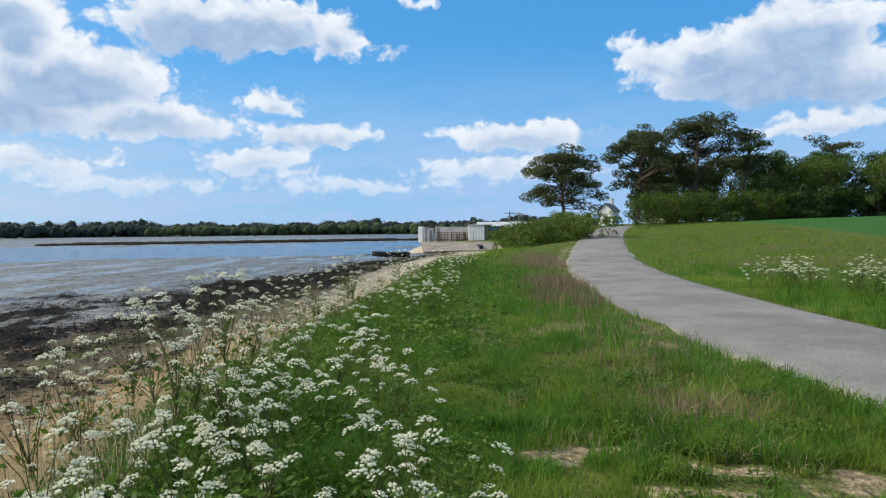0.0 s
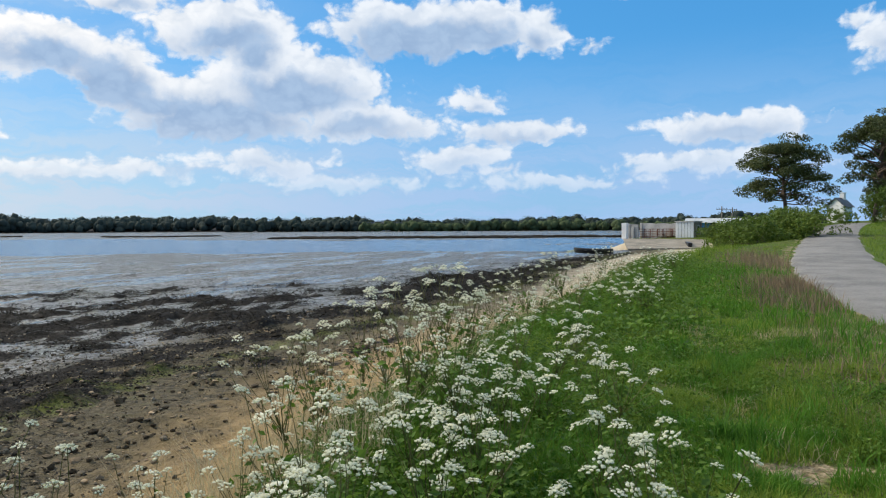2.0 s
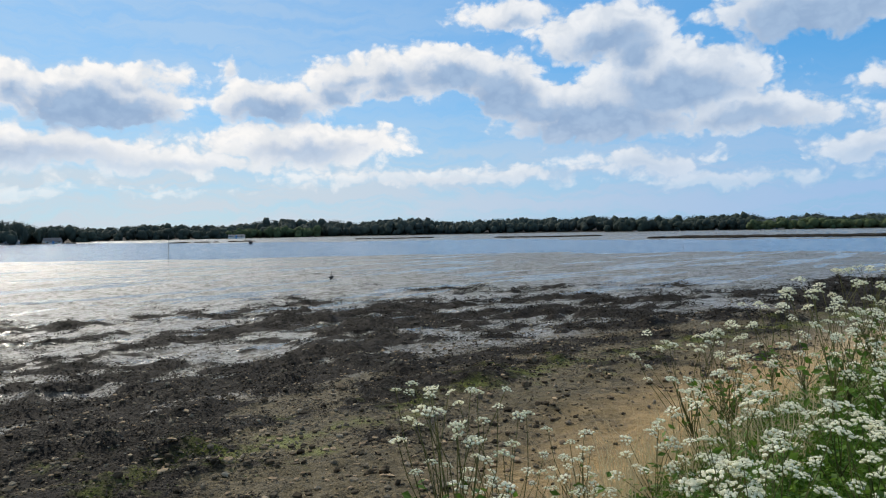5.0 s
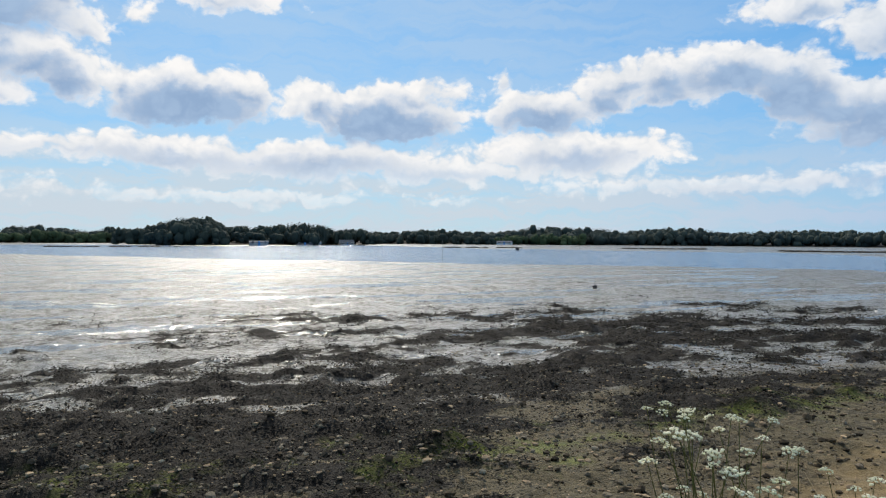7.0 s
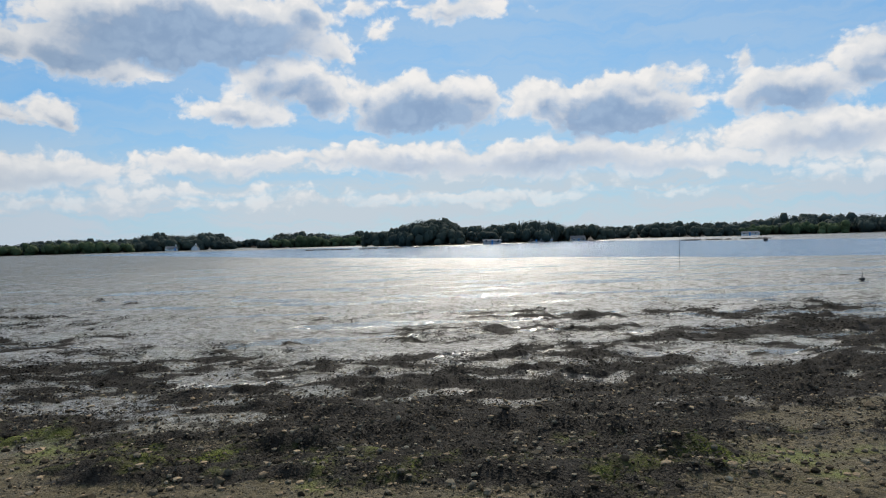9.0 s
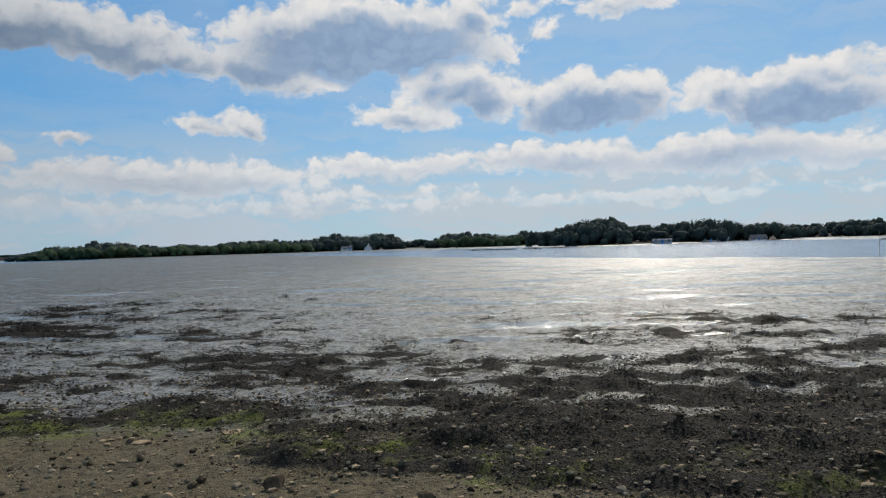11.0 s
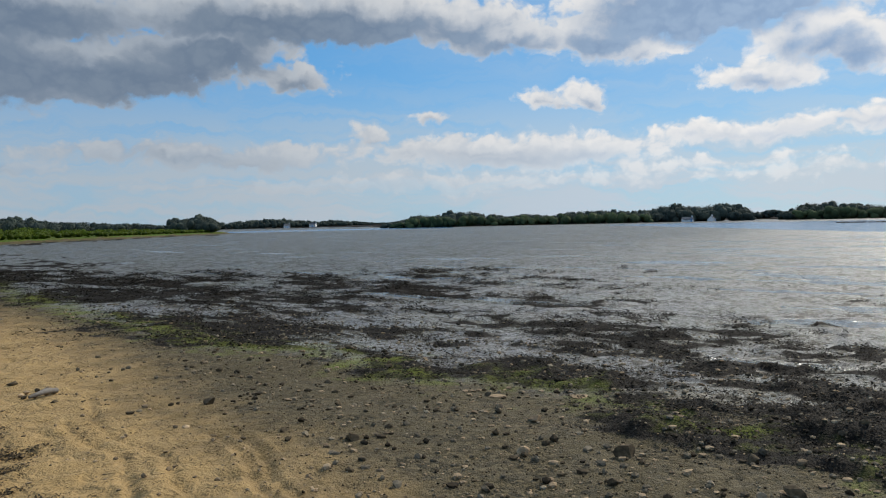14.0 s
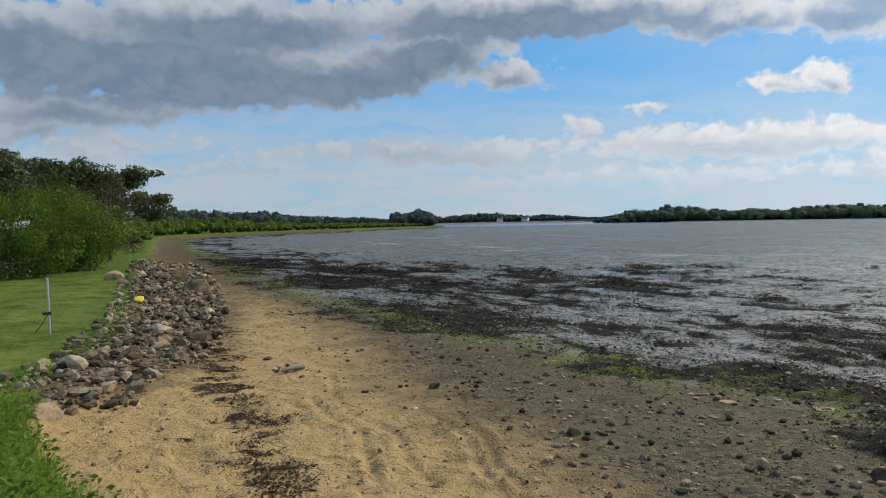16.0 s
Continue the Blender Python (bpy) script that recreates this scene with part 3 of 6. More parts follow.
def join_arrays(parts):
    vs, fs, base = [], [], 0
    for v, f in parts:
        vs.append(v)
        fs.append(np.asarray(f) + base)
        base += len(v)
    return np.concatenate(vs), np.concatenate(fs)


def ico_base(level):
    bm = bmesh.new()
    bmesh.ops.create_icosphere(bm, subdivisions=level, radius=1.0)
    v = np.array([p.co[:] for p in bm.verts])
    f = np.array([[p.index for p in q.verts] for q in bm.faces])
    bm.free()
    return v, f


ICO1, ICO2 = ico_base(1), ico_base(2)


def rock_arrays(size, r, base=None, facets=9, rough=0.10):
    """A broken stone: a ball cut by random planes and roughened, resting on z = 0."""
    v, f = base or ICO2
    p = v * (1 + r.normal(0, rough * 0.4, (len(v), 1)))
    for _ in range(facets):
        nrm = r.normal(size=3)
        nrm /= np.linalg.norm(nrm)
        over = np.maximum(p @ nrm - r.uniform(0.38, 0.78), 0)
        p = p - over[:, None] * nrm * 0.92
    p = p * np.asarray(size) * 0.5
    p[:, 2] -= p[:, 2].min() * 0.8
    return p, f

# ---------------------------------------------------------------- the lie of the land
SHORE = np.array([(400, 900), (150, 400), (60, 210), (18, 128), (2, 114), (-2.6, 106), (-2.6, 94), (6.2, 92), (6.4, 76), (4.8, 62), (3.1, 48), (-1, 31),
                  (-2.0, 17), (-2.8, 9), (-2.9, 6.6), (-2.7, 4.5), (-2.3, 1), (-1.9, -3), (-1.4, -5.7), (-1.5, -8), (-2.2, -10.3),
                  (-3.0, -11.3), (-4.9, -16), (-7.9, -25.7), (-20, -62), (-43, -130), (-60, -152), (-88, -173), (-124, -192),
                  (-188, -226), (-204, -250), (-180, -290), (-60, -420), (0, -900)], float)
LAND = np.concatenate([SHORE, [(5000, -900), (5000, 900)]])
BEACH_S = (0, 2, 4.5, 9.5, 18, 25, 40, 70, 110, 5000)
BEACH_Z = (-2.0, -2.1, -2.15, -2.42, -2.75, -2.9, -3.12, -3.24, -3.29, -3.29)
CHANNEL_AZ = (-12, 4, 8, 20, 31, 37, 56, 62, 70, 74, 79, 84, 88, 90, 97, 101, 106, 112)
CHANNEL_NEAR = (118, 112, 105, 86, 86, 93, 98, 101, 107, 110, 114, 120, 132, 140, 168, 200, 265, 400)
CHANNEL_FAR = (190, 190, 185, 172, 174, 215, 255, 260, 350, 395, 360, 318, 360, 385, 385, 395, 410, 402)
FAR_AZ = (-20, 0, 30, 50, 62, 70, 74, 79, 84, 88, 91, 97, 104, 110, 114, 122, 127, 135, 142, 150, 180)
FAR_R = (420, 440, 480, 490, 520, 480, 420, 380, 330, 390, 480, 600, 640, 520, 500, 500, 640, 1000, 1000, 900, 900)


def ss(lo, hi, v):
    t = np.clip((np.asarray(v, float) - lo) / (hi - lo), 0, 1)
    return t * t * (3 - 2 * t)


def bumps(x, y, size, seed):
    """Smooth value noise in the plane, about -1 to 1."""
    r = np.random.default_rng(seed)
    table = r.uniform(-1, 1, (64, 64))
    u, v = np.asarray(x, float) / size, np.asarray(y, float) / size
    i, j = np.floor(u).astype(int), np.floor(v).astype(int)
    a, b = u - i, v - j
    a, b = a * a * (3 - 2 * a), b * b * (3 - 2 * b)
    at = lambda p, q: table[p % 64, q % 64]
    return (at(i, j) * (1 - a) + at(i + 1, j) * a) * (1 - b) + (at(i, j + 1) * (1 - a) + at(i + 1, j + 1) * a) * b


def seaward(x, y):
    """Distance from the edge of the bank, positive on the beach."""
    x, y = np.asarray(x, float), np.asarray(y, float)
    best = np.full(x.shape, 1e9)
    for (ax, ay), (bx, by) in zip(SHORE[:-1], SHORE[1:]):
        dx, dy = bx - ax, by - ay
        t = np.clip(((x - ax) * dx + (y - ay) * dy) / (dx * dx + dy * dy), 0, 1)
        best = np.minimum(best, np.hypot(x - ax - t * dx, y - ay - t * dy))
    inside = np.zeros(x.shape, bool)
    for (ax, ay), (bx, by) in zip(LAND, np.roll(LAND, -1, axis=0)):
        if ay != by:
            cross = (ay > y) != (by > y)
            inside ^= cross & (x < (bx - ax) * (y - ay) / (by - ay) + ax)
    return np.where(inside, -best, best)


def azimuth(x, y):
    return np.degrees(np.arctan2(-np.asarray(x, float), np.asarray(y, float)))


def terrain(x, y, fine=True):
    x, y = np.asarray(x, float), np.asarray(y, float)
    s = seaward(x, y) + 0.25 * bumps(x, y, 1.7, 3) * ss(0.2, 2, np.abs(y) + 0.3)
    base = -1.6 + 1.35 * ss(22, 80, y) * ss(-4, 14, x) + 1.2 * ss(9, 55, x) * ss(10, 60, y)
    base = base + (-1.78 - base) * ss(-6, -10, y)
    k = 0.9 + 9 * ss(42, 62, y) + 1.0 * ss(-8, -11, y)
    top = -1.95 + 0.08 * ss(-8, -11, y)
    land = top + (base - top) * ss(0, 1, -s / k)
    beach = np.interp(s, BEACH_S, BEACH_Z) - 0.5 * ss(-30, -80, y) * (1 - ss(0, 30, s)) - 0.5 * ss(52, 74, y) * (1 - ss(0, 30, s)) - 1.0 * ss(80, 92, y) * ss(124, 114, y) * ss(0, 4, s) + 0.12 * ss(-8, -10, y) * (1 - ss(0, 2.0, s))
    z = np.where(s > 0, beach, land)
    r, a = np.hypot(x, y), azimuth(x, y)
    wob = 6 * bumps(x, y, 14, 5) + 3 * bumps(x, y, 5, 6)
    lo, hi = np.interp(a, CHANNEL_AZ, CHANNEL_NEAR) + wob * 0.7, np.interp(a, CHANNEL_AZ, CHANNEL_FAR) + wob * 2
    wet = ss(0, 7, np.minimum(r - lo, hi - r)) * (a > -14) * (a < 114) * (s > 4)
    wet2 = ss(0, 15, np.minimum(r - 420, 560 + wob * 4 - r)) * ss(122, 125, a) * ss(143, 141, a) * (s > 4)
    z = np.where(s > 0, z - 0.45 * np.maximum(wet, wet2), z)
    far = np.interp(a, FAR_AZ, FAR_R) + 12 * bumps(x, y, 60, 8)
    rise = ss(0, 1, (r - far) / 70) * (s > 0)
    z = z + rise * (1.2 + 3 * ss(0, 1, (r - far - 60) / 500))
    if fine:
        mudz = ss(2, 8, s) * ss(90, 40, s)
        z = z + ss(5, 12, s) * ss(75, 40, s) * (0.030 * bumps(x, y, 0.41, 19) + 0.02 * bumps(x, y, 0.23, 20)) + mudz * (0.04 * bumps(x, y, 0.9, 11) + 0.03 * bumps(x, y, 2.3, 12)) + 0.03 * ss(-0.5, -2, s) * bumps(x, y, 1.1, 13) * ss(80, 40, r)
        z = z + ruts(x, y)
        w = weed_field(x, y, s)
        z = z + (s > 0.5) * ss(75, 45, s) * ss(-0.05, 0.55, w) * (0.35 + 0.65 * ss(-9, 0, y)) * (0.04 + 0.06 * bumps(x, y, 0.31, 56) + 0.04 * bumps(x, y, 0.8, 57) + 0.15 * np.maximum(0, bumps(x, y, 0.55, 58)) ** 1.5 + 0.03 * bumps(x, y, 0.16, 59))
        z = z + (s > 0) * ss(5, 2, s) * (0.026 * bumps(x, y, 0.17, 14) + 0.022 * bumps(x, y, 0.34, 16) + 0.02 * bumps(x + 0.6 * y, y, 1.3, 15))
    return z + SEA_EYE


TRACKS = (((-4.0, -4.1), (-4.25, -4.6), (-4.7, -5.25), (-5.1, -6.2)), ((-4.15, -4.0), (-4.42, -4.6), (-4.86, -5.2), (-5.3, -6.1)),
          ((-3.75, -4.6), (-3.95, -5.25), (-4.4, -6.05), (-4.45, -6.9), (-4.75, -7.8), (-5.4, -9.0)), ((-3.4, -4.9), (-3.75, -5.6), (-4.15, -6.3), (-4.2, -7.1), (-4.5, -8.0)))


def ruts(x, y):
    """Wheel and keel marks pressed into the sand."""
    out = np.zeros(x.shape)
    close = (np.abs(x + 4.4) < 1.6) & (np.abs(y + 6.5) < 3.2)
    if not close.any():
        return out
    px, py, best = x[close], y[close], np.full(int(close.sum()), 9.0)
    for line in TRACKS:
        for (ax, ay), (bx, by) in zip(line[:-1], line[1:]):
            dx, dy = bx - ax, by - ay
            t = np.clip(((px - ax) * dx + (py - ay) * dy) / (dx * dx + dy * dy), 0, 1)
            best = np.minimum(best, np.hypot(px - ax - t * dx, py - ay - t * dy))
    out[close] = -0.030 * np.exp(-(best / 0.045) ** 2) + 0.012 * np.exp(-((best - 0.10) / 0.05) ** 2)
    return out


def weed_field(x, y, s):
    """Where the weed lies, above zero: thick near the sand, in islands farther out."""
    k = (s - np.interp(y, *W_IN)) / (np.interp(y, *W_OUT) - np.interp(y, *W_IN))
    y = y * 0.62  # the islands stretch along the shore
    patch = bumps(x, y, 1.5, 51) * 0.45 + bumps(x, y, 3.7, 52) * 0.34 + bumps(x, y, 0.6, 54) * 0.42 + bumps(x, y, 0.27, 55) * 0.30
    y = y / 0.62
    dense = 0.17 * ss(8, 2.5, np.hypot((y - 1.5) * 0.7, s - 6.5)) + 0.2 * ss(7, 2, np.hypot(y + 6, s - 11)) + 0.22 * ss(4.5, 1.5, np.hypot((y - 5.0) * 0.8, s - 5.5)) + 0.20 * ss(9, 16, y) + 0.16 * ss(-6, -11, y)
    return patch + dense + np.interp(k, (-0.14, -0.01, 0.07, 0.35, 0.8, 1.1, 1.5, 2.2), (-1.2, -0.35, 0.14, 0.05, -0.15, -0.32, -0.62, -1.1))


W_IN = ((-200, -25, -15, -11, -9, -5, -2.4, 0, 2, 5, 8, 13, 20, 30, 45, 64, 80), (2, 3.8, 4.6, 5.2, 6.6, 7.4, 5.5, 4.5, 3.7, 3.4, 3.5, 3.5, 2.7, 3, 5, 6, 5))
W_OUT = ((-200, -38, -24, -12, -6, -1, 3, 8, 14, 22, 25, 30, 34, 45, 64, 80), (8, 14, 21, 21, 18, 16, 22, 22, 21, 18, 16, 11, 9, 9, 9, 8))
S_OUT = ((-90, -26, -14, -7.3, -5.4, -4, -2, 0, 3, 6, 10, 13, 20, 30, 45, 64, 80), (0.5, 2.8, 3.8, 4.2, 3.7, 3.0, 1.6, 1.0, 0.9, 1.7, 2.4, 2.6, 2.1, 2.3, 5.5, 5, 5))
ROAD_Y = (-60, -30, -10, 0, 6.1, 9.5, 13.6, 19.5, 30, 43, 57, 75, 92)
ROAD_L = (8, 5.2, 4.2, 3.8, 3.5, 3.3, 3.1, 3.4, 4.8, 7.3, 10.6, 15.7, 21)
ROAD_R = (11.5, 8.8, 7.8, 7.2, 6.8, 6.7, 6.7, 7.0, 8.2, 10.9, 14.1, 19.3, 25)


def spline(y, ys, xs):
    """Smoothed interpolation of a plan line."""
    return sum(np.interp(np.asarray(y, float) + d, ys, xs) * w for d, w in ((-4, 0.15), (-2, 0.2), (0, 0.3), (2, 0.2), (4, 0.15)))


BARE = ((0.71, 5.4, 0.26), (1.9, 8.4, 0.2), (0.6, 10.6, 0.22), (2.35, 4.5, 0.28), (1.75, 5.05, 0.20), (2.2, 4.7, 0.24), (2.65, 4.75, 0.22), (3.1, 4.5, 0.25), (0.85, 5.35, 0.16), (1.0, 6.3, 0.13), (1.35, 4.6, 0.2))


def bare(x, y):
    x, y = x + 0.35 * bumps(x, y, 0.33, 17), y + 0.16 * bumps(x, y, 0.25, 18)
    return np.max([np.exp(-(((x - a) / (1.6 * w)) ** 2 + ((y - b) / w) ** 2)) for a, b, w in BARE], axis=0)


def make_ground():
    front = np.linspace(-36, 176, 660)
    back = np.linspace(176, 324, 50)[1:-1]
    angles = np.radians(np.concatenate([front, back]))
    rings = np.concatenate([[0.4, 0.9, 1.4], np.geomspace(1.8, 4.4, 26), np.geomspace(4.5, 60, 290), np.geomspace(61, 700, 80), np.geomspace(740, 4700, 20)])
    rr, aa = np.meshgrid(rings, angles, indexing="ij")
    x, y = -np.sin(aa) * rr, np.cos(aa) * rr
    z = terrain(x, y)
    na, nr = len(angles), len(rings)
    verts = np.concatenate([np.stack([x, y, z], -1).reshape(-1, 3), [[0, 0, float(terrain(np.zeros(1), np.zeros(1))[0])]]])
    i, j = np.meshgrid(np.arange(nr - 1), np.arange(na), indexing="ij")
    q = np.stack([i * na + j, i * na + (j + 1) % na, (i + 1) * na + (j + 1) % na, (i + 1) * na + j], -1).reshape(-1, 4)[:, ::-1]
    k = np.arange(0, na, 2)
    fan = np.stack([np.full(len(k), nr * na), k, k + 1, (k + 2) % na], -1)
    ob = raw("ground", verts, np.concatenate([q, fan]), M_GROUND, smooth=True)
    px, py = verts[:, 0], verts[:, 1]
    s, r = seaward(px, py), np.hypot(px, py)
    win, wout, sout = (np.interp(py, *t) for t in (W_IN, W_OUT, S_OUT))
    land_far = ss(-10, 25, r - np.interp(azimuth(px, py), FAR_AZ, FAR_R)) * (s > 0)
    layers = {
        "grass": np.clip(0.5 - (s + 0.1) / 0.8, 0, 1),
        "sand": np.clip(0.5 + (sout - 0.15 - s) / 2.8, 0, 1) * (1 - 0.75 * ss(-8.4, -9.6, py) * ss(1, 0, s / np.interp(-py, (8.5, 11, 16, 26, 40), (1.0, 1.6, 2.1, 2.8, 2.7)) - 0.6)),
        "shingle": np.clip(np.maximum(0.5 + (win + 2.6 * ss(-6, 1, py) + 0.6 - s) / 3, 0.8 * land_far), 0, 1),
        "weed": np.maximum(land_far, np.clip(0.5 + 1.1 * (weed_field(px, py, s) - 0.17), 0, 1) * (s > 0.5) * ss(90, 60, s)),
        "pools": ss(-45, 8, py) - 1.6 * ss(16, 8, s) - 0.35 * ss(-4, -16, py) * ss(30, 18, s),
        "shelly": ss(8, 26, py),
        "wetness": ss(-42, 8, py),
        "algae": np.clip(0.47 + 0.08 * ss(0, -6, py) - np.abs(s - win - 0.6) / 5.0, 0, 1) * (s > 1),
        "field": ss(0, 3, np.minimum(px - 26.5 - 0.128 * (py - 46.9), py - 42)) * (s < -2),
        "lawn": ss(0, 0.5, np.minimum(np.minimum(-s - 0.3, -9.6 - py), py + 29.5)),
        "dirt": np.clip(bare(px, py) * 0.72 + 0.42 * ss(0.8, 0.2, np.abs(px - spline(py, ROAD_Y, ROAD_L) + 0.1)) * (py < 90), 0, 1) * (s < -0.5),
    }
    for name, value in layers.items():
        layer = ob.data.attributes.new(name, "FLOAT", "POINT")
        layer.data.foreach_set("value", np.asarray(value, np.float32))
    return tagged(ob, "grassy bank, sandy beach and wet tidal mud flat", "ground", kind="structure")


ground = make_ground()


def make_road():
    ys = np.concatenate([np.arange(-60, 40, 0.5), np.arange(40, 92, 1.0)])
    lt, rt = spline(ys, ROAD_Y, ROAD_L), spline(ys, ROAD_Y, ROAD_R)
    lt = lt + 0.06 * bumps(ys, ys * 0, 0.9, 21)
    rt = rt + 0.06 * bumps(ys, ys * 0, 1.1, 22)
    w = np.linspace(-1, 1, 11)
    x = lt[:, None] + (rt - lt)[:, None] * (w + 1) / 2
    y = np.repeat(ys[:, None], 11, 1)
    z = terrain(x, y, False) + 0.045 + 0.03 * (1 - w ** 2)
    z[:, 0] -= 0.09
    z[:, -1] -= 0.09
    v = np.stack([x, y, z], -1).reshape(-1, 3)
    i, j = np.meshgrid(np.arange(len(ys) - 1), np.arange(10), indexing="ij")
    q = np.stack([i * 11 + j, i * 11 + j + 1, (i + 1) * 11 + j + 1, (i + 1) * 11 + j], -1).reshape(-1, 4)
    ob = raw("road", v, q, M_ASPHALT, smooth=True)
    layer = ob.data.attributes.new("across", "FLOAT", "POINT")
    layer.data.foreach_set("value", np.tile(w, len(ys)).astype(np.float32))
    return tagged(ob, "narrow worn grey asphalt lane with gravelly edges", "road", kind="structure")


make_road()


def make_water():
    a = np.radians(np.linspace(-12, 143, 160))
    deg = np.degrees(a)
    lo = np.where(deg < 113, np.interp(deg, CHANNEL_AZ, CHANNEL_NEAR) - 12, 410)
    hi = np.where(deg < 113, np.interp(deg, CHANNEL_AZ, CHANNEL_FAR) + 16, 600)
    t = np.linspace(0, 1, 6)
    r = lo[:, None] + (hi - lo)[:, None] * t
    v = np.stack([-np.sin(a)[:, None] * r, np.cos(a)[:, None] * r, np.full(r.shape, 0.03)], -1).reshape(-1, 3)
    i, j = np.meshgrid(np.arange(len(a) - 1), np.arange(5), indexing="ij")
    q = np.stack([i * 6 + j, i * 6 + j + 1, (i + 1) * 6 + j + 1, (i + 1) * 6 + j], -1).reshape(-1, 4)[:, ::-1]
    return tagged(raw("water", v, q, M_WATER), "blue tidal channel with small ripples", "water", kind="structure")


make_water()


def ground_at(x, y):
    return float(terrain(np.array([float(x)]), np.array([float(y)]))[0])


def polar(az_deg, r):
    return -math.sin(radians(az_deg)) * r, math.cos(radians(az_deg)) * r

# ---------------------------------------------------------------- trees and shrubs


def leaf_quads(centres, normals, size, r, stretch=1.6, wild=0.55):
    """One small four-cornered leaf or tuft at each centre, facing roughly along its normal."""
    n = len(centres)
    nrm = normals + r.normal(0, wild, (n, 3))
    nrm /= np.linalg.norm(nrm, axis=1)[:, None] + 1e-9
    t = np.cross(nrm, r.normal(size=(n, 3)))
    t /= np.linalg.norm(t, axis=1)[:, None] + 1e-9
    b = np.cross(nrm, t)
    sz = (np.asarray(size) * r.uniform(0.6, 1.4, n))[:, None]
    v = np.stack([centres - t * sz * stretch / 2, centres - b * sz * 0.42, centres + t * sz * stretch / 2, centres + b * sz * 0.42 + nrm * sz * 0.15], 1).reshape(-1, 3)
    return v, np.arange(4 * n).reshape(-1, 4)


def clump_leaves(clumps, per_area, size, r):
    """Leaves through the outer part of ragged ellipsoid clumps, given as rows of x, y, z, rx, ry, rz."""
    cs, ns = [], []
    for x, y, z, rx, ry, rz in clumps:
        n = max(12, int(per_area * (rx * ry + ry * rz + rx * rz) * 4.2))
        d = r.normal(size=(n, 3))
        d /= np.linalg.norm(d, axis=1)[:, None]
        depth = r.uniform(0.45, 1.08, (n, 1)) ** 0.6
        cs.append(np.array([x, y, z]) + d * depth * np.array([rx, ry, rz]))
        ns.append(d / np.array([rx, ry, rz]) * min(rx, rz) + np.array([0, 0, 0.25]))
    return leaf_quads(np.concatenate(cs), np.concatenate(ns), size, r)


def limb(p0, p1, r0, r1, r, sag=0.08, n=6, sides=6):
    t = np.linspace(0, 1, n)[:, None]
    p0, p1 = np.asarray(p0, float), np.asarray(p1, float)
    pts = p0 + (p1 - p0) * t + np.sin(t * np.pi) * r.normal(0, sag, (1, 3)) * np.linalg.norm(p1 - p0)
    return tube_arrays(pts, r0 + (r1 - r0) * t[:, 0], sides)


def make_pine(m, height, spread, seed, bare_part=0.45, lean=(0, 0), label="", name="pine_tree", mat=None, layers=26, leaf=0.15):
    """A maritime pine: bare leaning trunk, upswept limbs and flat-bottomed cushions of needles."""
    r = np.random.default_rng(seed)
    tree = thing(name, m, label or "tall dark maritime pine with a bare trunk", "tree", "pines by the lane")
    top = np.array([lean[0], lean[1], height * 0.9])
    t = np.linspace(0, 1, 9)[:, None]
    line = top * t + np.sin(t * np.pi) * r.normal(0, 0.03, (1, 3)) * height * np.array([1, 1, 0])
    line[0, 2] = -0.4
    tubes = [tube_arrays(line, np.linspace(height * 0.028, height * 0.008, 9), 8)]
    clumps = []
    for i in range(layers):
        h = bare_part + (1 - bare_part) * ((i + r.uniform(0, 1)) / layers)
        k = (h - bare_part) / (1 - bare_part)
        out = spread * (0.55 + 0.45 * math.sin(math.pi * min(1, k * 0.85 + 0.18))) * r.uniform(0.35, 1.0)
        a = r.uniform(0, 2 * math.pi)
        start = top * min(0.97, h * 0.93)
        end = np.array([start[0] + math.cos(a) * out, start[1] + math.sin(a) * out, height * (h + 0.05 * r.uniform(-0.5, 1))])
        tubes.append(limb(start, end, height * 0.009, height * 0.003, r))
        for _ in range(3):
            c = end + r.normal(0, 0.28, 3) * np.array([spread * 0.5, spread * 0.5, height * 0.06])
            w = spread * r.uniform(0.13, 0.25)
            clumps.append((*c, w, w, w * r.uniform(0.4, 0.65)))
    for _ in range(6):
        w = spread * r.uniform(0.2, 0.32)
        clumps.append((*(top + r.normal(0, 0.25, 3) * np.array([spread, spread, height * 0.08]) + np.array([0, 0, height * 0.04])), w, w, w * 0.5))
    v, q = join_arrays(tubes)
    raw("trunk", v, q, M_BARK, tree, smooth=True)
    v, q = clump_leaves(clumps, 0.5 / leaf ** 2, leaf, r)
    raw("crown", v, q, mat or M_NEEDLE, tree)
    return tree


